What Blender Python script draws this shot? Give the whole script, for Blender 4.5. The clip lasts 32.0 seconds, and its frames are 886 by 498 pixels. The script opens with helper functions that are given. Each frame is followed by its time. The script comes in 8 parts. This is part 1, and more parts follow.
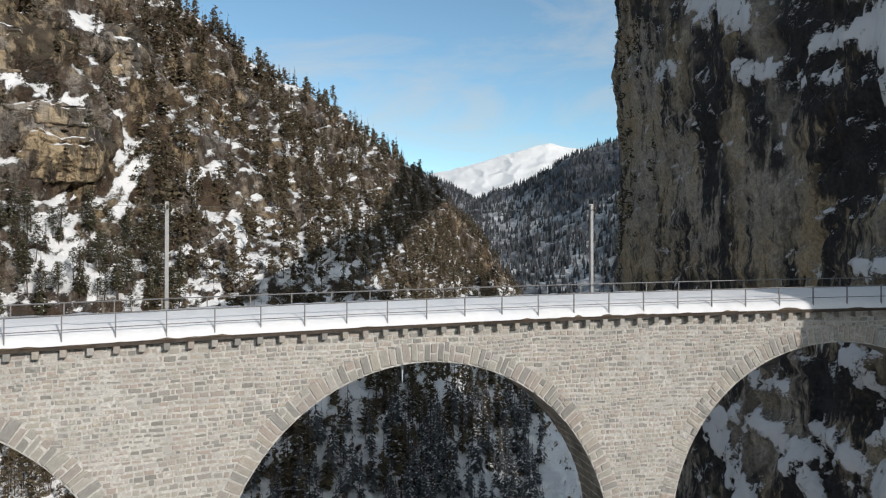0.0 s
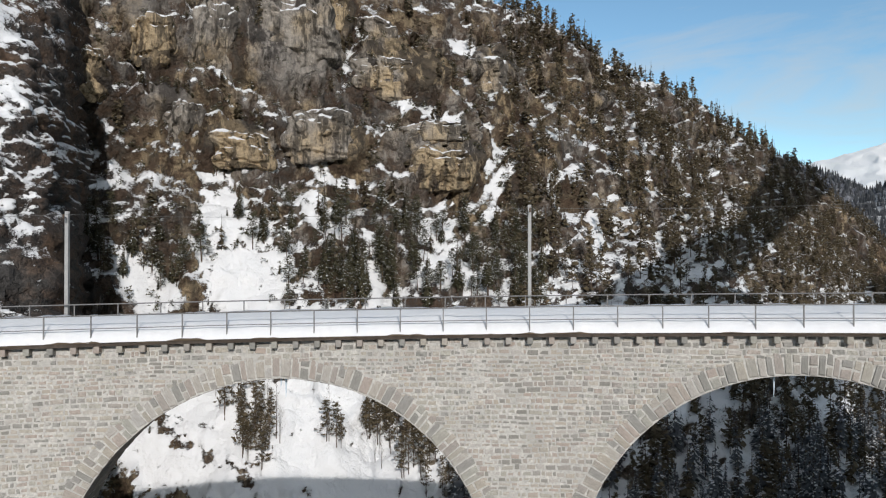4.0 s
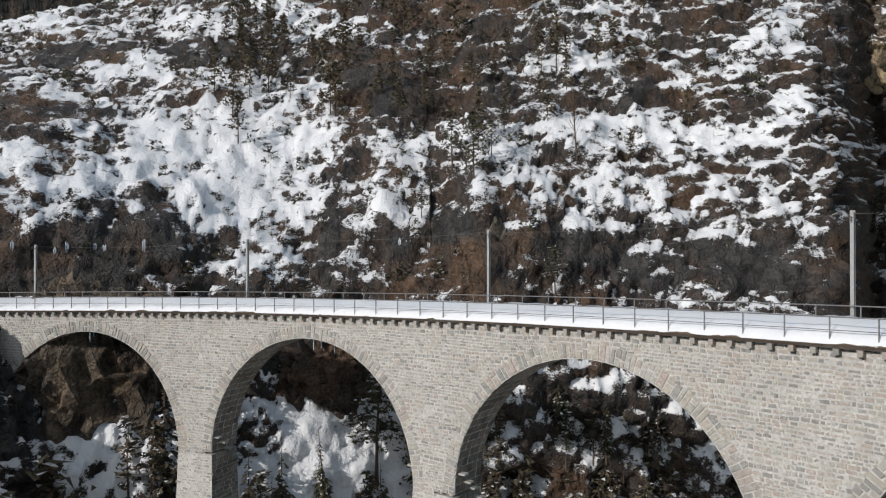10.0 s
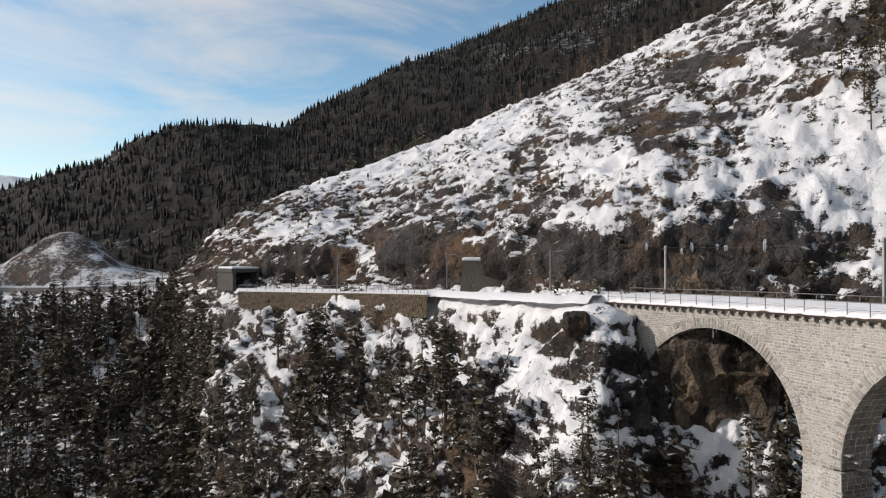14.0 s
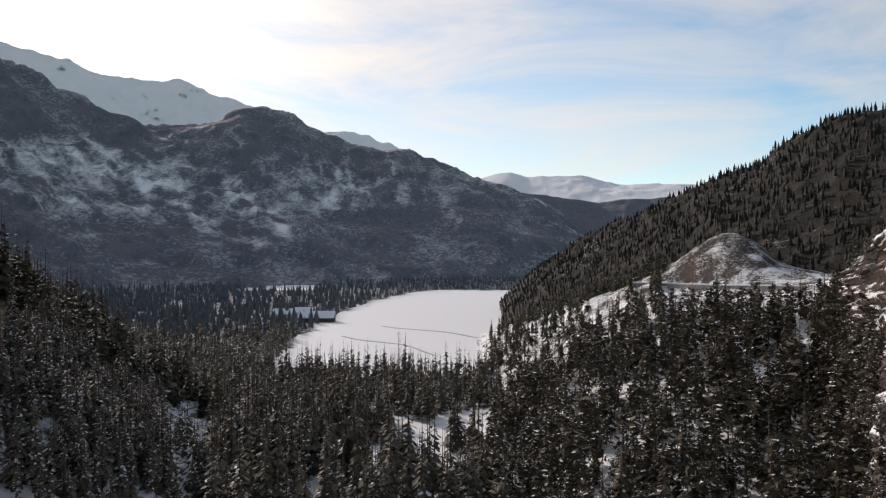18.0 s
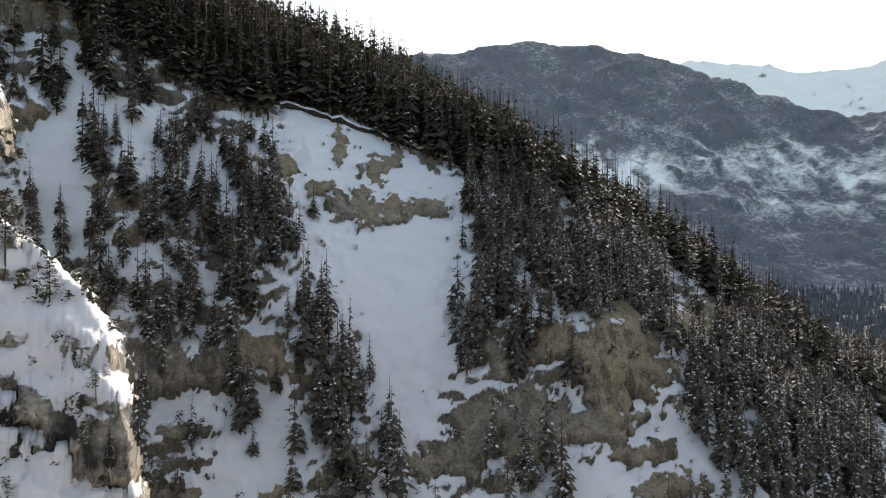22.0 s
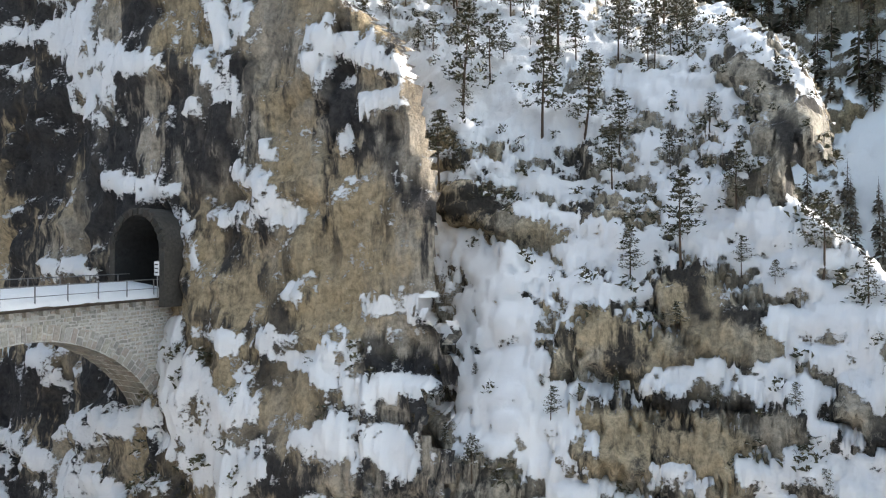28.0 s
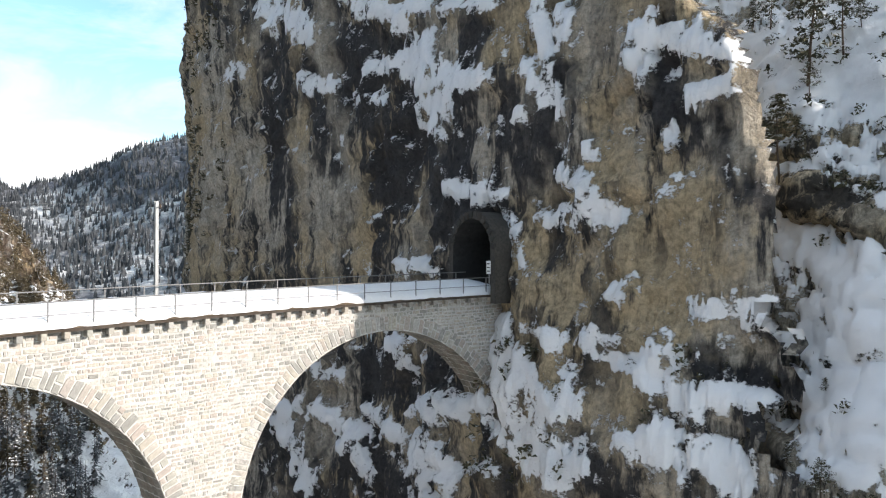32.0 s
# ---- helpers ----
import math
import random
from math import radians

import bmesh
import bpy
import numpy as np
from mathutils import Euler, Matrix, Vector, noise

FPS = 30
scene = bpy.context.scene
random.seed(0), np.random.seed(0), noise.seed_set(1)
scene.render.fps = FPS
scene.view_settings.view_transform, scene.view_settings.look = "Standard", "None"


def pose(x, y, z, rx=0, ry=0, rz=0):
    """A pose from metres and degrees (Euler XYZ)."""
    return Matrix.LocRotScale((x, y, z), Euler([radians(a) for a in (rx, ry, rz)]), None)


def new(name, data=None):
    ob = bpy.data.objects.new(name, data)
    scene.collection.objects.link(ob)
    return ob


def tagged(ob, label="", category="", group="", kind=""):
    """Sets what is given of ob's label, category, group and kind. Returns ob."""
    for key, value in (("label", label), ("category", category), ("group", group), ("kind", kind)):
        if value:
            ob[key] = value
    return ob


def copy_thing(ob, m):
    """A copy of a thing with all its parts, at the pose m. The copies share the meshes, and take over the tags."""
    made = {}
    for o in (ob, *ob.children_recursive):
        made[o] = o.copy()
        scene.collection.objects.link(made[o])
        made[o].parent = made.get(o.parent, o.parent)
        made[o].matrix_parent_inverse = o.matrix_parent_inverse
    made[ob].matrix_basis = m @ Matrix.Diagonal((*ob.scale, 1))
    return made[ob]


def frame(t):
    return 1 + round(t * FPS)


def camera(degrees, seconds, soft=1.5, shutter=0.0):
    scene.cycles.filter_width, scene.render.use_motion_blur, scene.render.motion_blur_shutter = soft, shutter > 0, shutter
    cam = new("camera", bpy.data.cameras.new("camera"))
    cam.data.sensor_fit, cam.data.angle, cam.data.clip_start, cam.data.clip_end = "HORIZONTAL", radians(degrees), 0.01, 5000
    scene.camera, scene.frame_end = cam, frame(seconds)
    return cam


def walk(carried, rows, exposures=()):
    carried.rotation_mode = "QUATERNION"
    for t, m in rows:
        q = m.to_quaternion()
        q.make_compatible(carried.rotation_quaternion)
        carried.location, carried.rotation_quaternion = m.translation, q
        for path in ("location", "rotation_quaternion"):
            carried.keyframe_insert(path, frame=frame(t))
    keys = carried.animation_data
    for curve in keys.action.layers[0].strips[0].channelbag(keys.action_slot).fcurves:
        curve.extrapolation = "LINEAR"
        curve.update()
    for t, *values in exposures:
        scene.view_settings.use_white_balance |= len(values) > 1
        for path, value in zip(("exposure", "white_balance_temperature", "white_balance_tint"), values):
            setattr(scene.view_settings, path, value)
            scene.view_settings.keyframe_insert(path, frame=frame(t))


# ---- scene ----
# Metres. The origin lies under the camera, the camera stands at EYE_Z.
# Bearings are degrees counter-clockwise from +y; heights in the tables count from EYE_Z.
EYE_Z = 70.0
cam = camera(64.75, 32.0, 1.15)
TURN = [(0, 0), (0.5, 3.4), (1, 6.9), (1.5, 10.3), (2, 13.9), (2.5, 17.4), (4.5, 32.7), (5, 37), (5.5, 41.7), (6, 46.4), (6.5, 51.1),
        (7, 56), (7.5, 60.9), (8, 66), (8.5, 71.2), (9, 76.5), (9.5, 81.9), (10, 87.3), (10.5, 92.8), (11, 98.4), (11.5, 104.2),
        (12, 110.2), (12.5, 116.4), (13, 122.7), (13.5, 128.9), (14, 135.2), (14.5, 141.7)]
TURN_2 = [(16.5, 166.8), (17, 173.1), (17.5, 179.4), (18, 185.7), (18.5, 191.9), (19, 198.3), (19.5, 204.8), (20, 211.7), (20.5, 218.6),
          (21, 225.5), (21.5, 232.5), (22, 239), (22.5, 245.9), (23, 252.9), (23.5, 259.9), (24, 266.8), (24.5, 273.7), (25, 280.6),
          (25.5, 284.7), (27.5, 296.5), (28, 299.7), (28.5, 302.9), (29, 306.1), (29.5, 309.3), (30, 312.5), (30.5, 315.8), (31, 319.1),
          (31.5, 322.4), (32, 325.7)]


PITCH = 0.45
rows = [(t_row, pose(0, 0, EYE_Z, 90 + PITCH, 0, yaw)) for t_row, yaw in TURN + TURN_2]
walk(cam, rows, exposures=[(0, 0.03, 6800, 12), (6, -0.07, 6550, 12), (13, 0.05, 6800, 14.2), (14.5, 0.11, 7200, 18), (17, 0.02, 7350, 21), (19, 0.04, 7300, 21), (20, 0.05, 7200, 20),
                           (21, 0.28, 7150, 18.5), (22, 1.05, 7450, 18), (23, 1.55, 7400, 15.5), (24, 1.43, 7050, 14), (25, 1.56, 7100, 14), (28, 1.57, 7050, 13.5), (30, 1.39, 6950, 12.8), (31, 1.27, 6900, 12.5), (32, 1.17, 6900, 12.5)])

# ---- light ----
SUN_BEARING, SUN_HEIGHT = 220.0, 23.0
sun_dir = Vector((-math.sin(radians(SUN_BEARING)) * math.cos(radians(SUN_HEIGHT)),
                  math.cos(radians(SUN_BEARING)) * math.cos(radians(SUN_HEIGHT)), math.sin(radians(SUN_HEIGHT))))
sun = new("sun", bpy.data.lights.new("sun", "SUN"))
sun.data.energy, sun.data.angle, sun.data.color = 2.95, radians(0.55), (1.0, 0.985, 0.962)
sun.rotation_euler = sun_dir.to_track_quat("Z", "Y").to_euler()
sun.location = (0, 0, 400)

world = bpy.data.worlds.new("winter_sky")
scene.world = world
world.use_nodes = True
wn, wl = world.node_tree.nodes, world.node_tree.links
wn.clear()
w_out, w_bg = wn.new("ShaderNodeOutputWorld"), wn.new("ShaderNodeBackground")
w_sky = wn.new("ShaderNodeTexSky")
w_sky.sky_type, w_sky.sun_disc = "NISHITA", False
w_sky.sun_elevation, w_sky.sun_rotation = radians(SUN_HEIGHT), math.atan2(sun_dir.x, sun_dir.y)
w_sky.altitude, w_sky.dust_density, w_sky.ozone_density = 1000, 0.1, 1.0
w_co = wn.new("ShaderNodeTexCoord")
w_map = wn.new("ShaderNodeMapping")
w_map.inputs["Scale"].default_value = (1.3, 2.2, 5.6)
w_map.inputs["Rotation"].default_value = (0.1, 0.25, 0.6)
wl.new(w_co.outputs["Generated"], w_map.inputs["Vector"])
w_noise = wn.new("ShaderNodeTexNoise")
w_noise.inputs["Scale"].default_value, w_noise.inputs["Detail"].default_value = 1.6, 7
w_noise.inputs["Roughness"].default_value, w_noise.inputs["Distortion"].default_value = 0.6, 0.9
wl.new(w_map.outputs["Vector"], w_noise.inputs["Vector"])
w_dot = wn.new("ShaderNodeVectorMath")
w_dot.operation = "DOT_PRODUCT"
w_dot.inputs[1].default_value = sun_dir
wl.new(w_co.outputs["Generated"], w_dot.inputs[0])


def w_math(op, a, b, clamp=False):
    n = wn.new("ShaderNodeMath")
    n.operation, n.use_clamp = op, clamp
    for i, v in enumerate((a, b)):
        if isinstance(v, (int, float)):
            n.inputs[i].default_value = v
        else:
            wl.new(v, n.inputs[i])
    return n.outputs[0]


# thin cirrus everywhere, thickening to a bright veil round the sun
near_sun = w_math("MULTIPLY_ADD", w_dot.outputs["Value"], 0.5)
near_sun.node.inputs[2].default_value = 0.5
veil = w_math("POWER", near_sun, 3.2)
cover = w_math("MULTIPLY", w_math("SUBTRACT", w_math("ADD", w_noise.outputs["Fac"], w_math("MULTIPLY", veil, 0.27)), 0.47), 2.6, True)
glow = w_math("POWER", w_math("MAXIMUM", w_dot.outputs["Value"], 0.0), 30.0)
halo = w_math("MULTIPLY", glow, 11.0)
bright = w_math("ADD", w_math("ADD", w_math("MULTIPLY", veil, 2.6), 4.3), halo)
w_cloud = wn.new("ShaderNodeCombineColor")
wl.new(bright, w_cloud.inputs[0])
wl.new(w_math("MULTIPLY", bright, 1.0), w_cloud.inputs[1])
wl.new(w_math("MULTIPLY", bright, 0.94), w_cloud.inputs[2])
w_mix = wn.new("ShaderNodeMix")
w_mix.data_type = "RGBA"
wl.new(w_math("MULTIPLY", cover, 0.85), w_mix.inputs["Factor"])
w_clear = wn.new("ShaderNodeMix")
w_clear.data_type, w_clear.blend_type = "RGBA", "MULTIPLY"
w_clear.inputs["Factor"].default_value, w_clear.inputs["B"].default_value = 1.0, (0.80, 1.02, 1.03, 1)
wl.new(w_sky.outputs["Color"], w_clear.inputs["A"])
wl.new(w_clear.outputs["Result"], w_mix.inputs["A"])
wl.new(w_cloud.outputs["Color"], w_mix.inputs["B"])
wl.new(w_mix.outputs["Result"], w_bg.inputs["Color"])
w_bg.inputs["Strength"].default_value = 0.145
wl.new(w_bg.outputs["Background"], w_out.inputs["Surface"])


# ---- materials ----
def node_mat(name):
    m = bpy.data.materials.new(name)
    m.use_nodes = True
    nt = m.node_tree
    b = nt.nodes["Principled BSDF"]
    return m, nt, b


def add_node(nt, kind, **inputs):
    n = nt.nodes.new(kind)
    for k, v in inputs.items():
        n.inputs[k.replace("_", " ")].default_value = v
    return n


def noise_tex(nt, co, scale, detail=5, rough=0.6, stretch=None):
    if stretch:
        mp = add_node(nt, "ShaderNodeMapping", Scale=stretch)
        nt.links.new(co, mp.inputs["Vector"])
        co = mp.outputs["Vector"]
    n = add_node(nt, "ShaderNodeTexNoise", Scale=scale, Detail=detail, Roughness=rough)
    nt.links.new(co, n.inputs["Vector"])
    return n.outputs["Fac"]


def noise_colour(nt, co, scale):
    n = add_node(nt, "ShaderNodeTexNoise", Scale=scale, Detail=4)
    nt.links.new(co, n.inputs["Vector"])
    sc = nt.nodes.new("ShaderNodeVectorMath")
    sc.operation = "MULTIPLY_ADD"
    sc.inputs[1].default_value = (6.0 / scale,) * 3
    nt.links.new(n.outputs["Color"], sc.inputs[0])
    nt.links.new(co, sc.inputs[2])
    return sc.outputs["Vector"]


def ramp(nt, fac, stops):
    r = nt.nodes.new("ShaderNodeValToRGB")
    el = r.color_ramp.elements
    while len(el) < len(stops):
        el.new(0.5)
    for e, (p, c) in zip(el, stops):
        e.position, e.color = p, (*c, 1) if len(c) == 3 else c
    nt.links.new(fac, r.inputs["Fac"])
    return r.outputs["Color"]


def math_node(nt, op, a, b=0.0, c=None, clamp=False):
    n = nt.nodes.new("ShaderNodeMath")
    n.operation, n.use_clamp = op, clamp
    for i, v in enumerate((a, b) if c is None else (a, b, c)):
        if isinstance(v, (int, float)):
            n.inputs[i].default_value = v
        else:
            nt.links.new(v, n.inputs[i])
    return n.outputs[0]


def mix_col(nt, fac, a, b, blend="MIX"):
    n = nt.nodes.new("ShaderNodeMix")
    n.data_type, n.blend_type = "RGBA", blend
    for key, v in (("Factor", fac), ("A", a), ("B", b)):
        if isinstance(v, (int, float)):
            n.inputs[key].default_value = v
        elif isinstance(v, tuple):
            n.inputs[key].default_value = (*v, 1)
        else:
            nt.links.new(v, n.inputs[key])
    return n.outputs["Result"]


def bump(nt, bsdf, height, strength, distance):
    n = add_node(nt, "ShaderNodeBump", Strength=strength, Distance=distance)
    nt.links.new(height, n.inputs["Height"])
    nt.links.new(n.outputs["Normal"], bsdf.inputs["Normal"])


SNOW = (0.775, 0.775, 0.773)


def terrain_mat(name, rock, ochre, dark, brush, fine=1.0, streak=0.5, brush_amount=0.4, edge=0.12, ochre_at=0.6, broken=1.0, stained=0.69, cracked=0.0, grain=0.7, relief=0.35, mottle=0.5, cells=1.1, speck=0.8):
    """Rock with stains and dead brush, under snow where the mesh carries its snow attribute."""
    m, nt, b = node_mat(name)
    co = nt.nodes.new("ShaderNodeTexCoord").outputs["Object"]
    at = nt.nodes.new("ShaderNodeAttribute")
    at.attribute_name = "snow"
    n_big = noise_tex(nt, co, 0.07 * fine, 4, 0.55)
    n_mid = noise_tex(nt, co, 0.45 * fine, 8, 0.7)
    n_fin = noise_tex(nt, co, 2.6 * fine, 8, 0.72)
    n_str = noise_tex(nt, co, 0.36 * fine, 7, 0.68, (1.0, 1.0, 0.17))
    n_st2 = noise_tex(nt, co, 1.6 * fine, 6, 0.7, (1.0, 1.0, 0.2))
    tint = nt.nodes.new("ShaderNodeAttribute")
    tint.attribute_name = "ochre"
    c = ramp(nt, n_mid, [(0.32, tuple(v * (1 - mottle) for v in rock)), (0.5, rock), (0.68, tuple(min(1, v * (1 + 0.9 * mottle)) for v in rock))])
    c = mix_col(nt, math_node(nt, "MULTIPLY", math_node(nt, "SUBTRACT", math_node(nt, "MULTIPLY_ADD", tint.outputs["Fac"], 0.15, math_node(nt, "MULTIPLY_ADD", n_fin, 0.15, n_big)), ochre_at - 0.04, clamp=True), 7.0, clamp=True), c, mix_col(nt, n_mid, tuple(v * 0.6 for v in ochre), tuple(min(1, v * 1.35) for v in ochre)))
    # Darkens rock for real streaks and for shade painted under overhangs.
    marked = nt.nodes.new("ShaderNodeAttribute")
    marked.attribute_name = "stain_shade"
    run = math_node(nt, "MULTIPLY_ADD", marked.outputs["Fac"], 0.12, math_node(nt, "MULTIPLY_ADD", n_st2, 0.5, n_str))
    st = math_node(nt, "MULTIPLY", math_node(nt, "SUBTRACT", run, stained + 0.05, clamp=True), 9.0, clamp=True)
    zone = math_node(nt, "MULTIPLY", math_node(nt, "SUBTRACT", noise_tex(nt, co, 0.11 * fine, 4, 0.55, (1.0, 1.0, 0.5)), 0.40, clamp=True), 8.0, clamp=True)
    st = math_node(nt, "MULTIPLY", st, math_node(nt, "MULTIPLY_ADD", math_node(nt, "MAXIMUM", zone, marked.outputs["Fac"]), 0.7, 0.3))
    c = mix_col(nt, math_node(nt, "MULTIPLY", st, streak), c, dark)
    naked = nt.nodes.new("ShaderNodeAttribute")
    naked.attribute_name = "bare"
    br = math_node(nt, "MULTIPLY", math_node(nt, "MULTIPLY", math_node(nt, "SUBTRACT", n_mid, 0.43, clamp=True), 9.0, clamp=True), math_node(nt, "MULTIPLY_ADD", naked.outputs["Fac"], -0.95 * brush_amount, brush_amount))
    c = mix_col(nt, br, c, mix_col(nt, n_fin, tuple(v * 0.35 for v in brush), tuple(v * 1.6 for v in brush)))
    c = mix_col(nt, grain, c, ramp(nt, n_fin, [(0.32, (0.25, 0.25, 0.25)), (0.5, (0.85, 0.85, 0.85)), (0.66, (1.25, 1.25, 1.25))]), "MULTIPLY")
    crack = n_fin
    if cracked:
        vor = add_node(nt, "ShaderNodeTexVoronoi", Scale=cells * fine)
        vor.feature = "DISTANCE_TO_EDGE"
        nt.links.new(mix_col(nt, 0.5, co, noise_colour(nt, co, 0.9 * fine)), vor.inputs["Vector"])
        crack = math_node(nt, "MULTIPLY", vor.outputs["Distance"], 7.0, clamp=True)
        c = mix_col(nt, cracked, c, ramp(nt, crack, [(0.0, (0.35, 0.35, 0.36)), (0.5, (0.9, 0.9, 0.9)), (1.0, (1.08, 1.08, 1.08))]), "MULTIPLY")
    n_sn = noise_tex(nt, co, 0.55 * fine, 12, 0.78, (1.0, 1.0, 1.5))
    n_sp = noise_tex(nt, co, 3.2 * fine, 6, 0.7, (1.0, 1.0, 1.6))
    s = math_node(nt, "ADD", at.outputs["Fac"], math_node(nt, "MULTIPLY", math_node(nt, "SUBTRACT", n_sn, 0.5), 1.5 * broken))
    s = math_node(nt, "ADD", s, math_node(nt, "MULTIPLY", math_node(nt, "SUBTRACT", n_sp, 0.5), speck * broken))
    s = math_node(nt, "MULTIPLY_ADD", math_node(nt, "SUBTRACT", s, 0.5), 1.0 / edge, 0.5, clamp=True)
    snow_c = mix_col(nt, n_mid, tuple(v * 0.95 for v in SNOW), tuple(min(v * 1.03, 0.92) for v in SNOW))
    c = mix_col(nt, s, c, snow_c)
    nt.links.new(c, b.inputs["Base Color"])
    nt.links.new(math_node(nt, "MULTIPLY_ADD", s, -0.25, 0.88), b.inputs["Roughness"])
    b.inputs["Specular IOR Level"].default_value = 0.25
    h = math_node(nt, "ADD", math_node(nt, "MULTIPLY", math_node(nt, "MULTIPLY_ADD", n_mid, 2.0, math_node(nt, "MULTIPLY_ADD", crack, 0.8, n_fin)), math_node(nt, "MULTIPLY_ADD", s, -0.8, 1.0)), math_node(nt, "MULTIPLY", s, 0.7))
    bump(nt, b, h, 1.0, relief / fine)
    return m


def plain_mat(name, base, spread=0.25, scale=6.0, rough=0.8, metal=0.0, bump_d=0.01, per_piece=0.0, second=None):
    """A worn, uneven surface; per_piece varies whole pieces by their random number."""
    m, nt, b = node_mat(name)
    co = nt.nodes.new("ShaderNodeTexCoord").outputs["Object"]
    n1, n2 = noise_tex(nt, co, scale, 6, 0.65), noise_tex(nt, co, scale * 0.13, 3, 0.5)
    lo, hi = tuple(max(0.0, v * (1 - spread)) for v in base), tuple(min(1.0, v * (1 + spread)) for v in base)
    c = ramp(nt, n1, [(0.3, lo), (0.7, hi)])
    c = mix_col(nt, math_node(nt, "MULTIPLY", math_node(nt, "SUBTRACT", n2, 0.42, clamp=True), 3.0, clamp=True), c, second or tuple(v * 0.8 for v in base))
    if per_piece:
        ob = nt.nodes.new("ShaderNodeObjectInfo").outputs["Random"]
        isl = nt.nodes.new("ShaderNodeNewGeometry").outputs["Random Per Island"]
        r = math_node(nt, "FRACT", math_node(nt, "ADD", ob, isl))
        tone = ramp(nt, r, [(0.0, (1 - per_piece, 1 - per_piece * 0.95, 1 - per_piece)), (0.2, (0.82, 0.83, 0.83)), (0.4, (1.04, 0.93, 0.88)), (0.6, (0.94, 0.97, 0.93)), (0.8, (1.08, 1.02, 0.93)), (1.0, (1 + per_piece * 0.4, 1 + per_piece * 0.4, 1 + per_piece * 0.45))])
        c = mix_col(nt, 1.0, c, tone, "MULTIPLY")
    nt.links.new(c, b.inputs["Base Color"])
    b.inputs["Roughness"].default_value, b.inputs["Metallic"].default_value = rough, metal
    b.inputs["Specular IOR Level"].default_value = 0.3
    bump(nt, b, n1, 0.6, bump_d)
    return m


def foliage_mat(name, a, c2, rough=0.75):
    m, nt, b = node_mat(name)
    co = nt.nodes.new("ShaderNodeTexCoord").outputs["Object"]
    isl = nt.nodes.new("ShaderNodeNewGeometry").outputs["Random Per Island"]
    ob = nt.nodes.new("ShaderNodeObjectInfo").outputs["Random"]
    f = math_node(nt, "FRACT", math_node(nt, "ADD", math_node(nt, "MULTIPLY", isl, 0.8), ob))
    c = mix_col(nt, f, a, c2)
    c = mix_col(nt, noise_tex(nt, co, 0.09, 3), mix_col(nt, 0.5, c, tuple(v * 0.6 for v in a)), c)
    nt.links.new(c, b.inputs["Base Color"])
    b.inputs["Roughness"].default_value = rough
    b.inputs["Specular IOR Level"].default_value = 0.2
    return m


M_CLIFF = terrain_mat("limestone_cliff", (0.55, 0.485, 0.395), (0.60, 0.47, 0.30), (0.036, 0.036, 0.04), (0.14, 0.13, 0.12), 1.0, 0.97, 0.12, ochre_at=0.56, stained=0.615, grain=0.75, relief=0.2, broken=1.5)
M_EAST = terrain_mat("grey_ledge_rock", (0.56, 0.50, 0.40), (0.62, 0.50, 0.33), (0.036, 0.034, 0.034), (0.09, 0.08, 0.06), 1.5, 0.95, 0.25, broken=1.2, stained=0.665, grain=0.7, relief=0.24)
M_HILL = terrain_mat("dark_slate_slope", (0.082, 0.077, 0.072), (0.175, 0.112, 0.072), (0.02, 0.02, 0.021), (0.1, 0.06, 0.038), 1.3, 0.7, 0.5, ochre_at=0.61, cracked=0.35, broken=1.5, cells=0.4)
M_NORTH = terrain_mat("brown_crag", (0.38, 0.34, 0.295), (0.46, 0.35, 0.215), (0.035, 0.03, 0.027), (0.085, 0.053, 0.034), 0.7, 0.85, 0.85, ochre_at=0.56, cracked=0.4, grain=0.5, relief=0.5, mottle=0.28, stained=0.62, broken=1.2, cells=0.26)
M_BLOCK = terrain_mat("grey_crag_face", (0.40, 0.355, 0.30), (0.56, 0.43, 0.27), (0.04, 0.035, 0.03), (0.09, 0.06, 0.04), 0.8, 0.8, 0.12, ochre_at=0.68, grain=0.45, relief=0.3, mottle=0.25, stained=0.64, broken=0.8)
M_SOUTH = terrain_mat("shaded_valley_side", (0.38, 0.32, 0.24), (0.48, 0.385, 0.25), (0.04, 0.035, 0.03), (0.05, 0.04, 0.028), 0.8, 0.6, 0.5, broken=0.8)
# Distance haze is put into the colour: forest slopes paled to blue-grey.
M_FAR = terrain_mat("hazed_forest_slope", (0.18, 0.186, 0.21), (0.18, 0.186, 0.205), (0.12, 0.127, 0.15), (0.135, 0.142, 0.165), 0.16, 0.4, 0.5, edge=0.4, broken=0.9, speck=0.2, grain=0.35)
# Ridge ground darkened with its trees; shade under the stand is in the colour.
M_RIDGE = terrain_mat("shade_dark_ridge_floor", (0.024, 0.022, 0.018), (0.05, 0.042, 0.03), (0.015, 0.015, 0.013), (0.03, 0.026, 0.018), 0.4, 0.5, 0.6, edge=0.3)
M_FLOOR = terrain_mat("valley_forest_floor", (0.07, 0.074, 0.08), (0.08, 0.08, 0.08), (0.03, 0.033, 0.036), (0.05, 0.052, 0.055), 0.4, 0.4, 0.4, broken=0.8)
M_PEAK = terrain_mat("distant_snow_peak", (0.13, 0.13, 0.14), (0.16, 0.15, 0.15), (0.05, 0.05, 0.06), (0.06, 0.06, 0.07), 0.03, 0.6, 0.2, edge=0.3, speck=0.2)
M_ARCHROCK = terrain_mat("brown_broken_rock", (0.20, 0.165, 0.125), (0.26, 0.185, 0.12), (0.03, 0.027, 0.025), (0.09, 0.065, 0.045), 1.4, 0.8, 0.3, broken=0.2, stained=0.64, cracked=0.4, relief=0.3, cells=0.5)
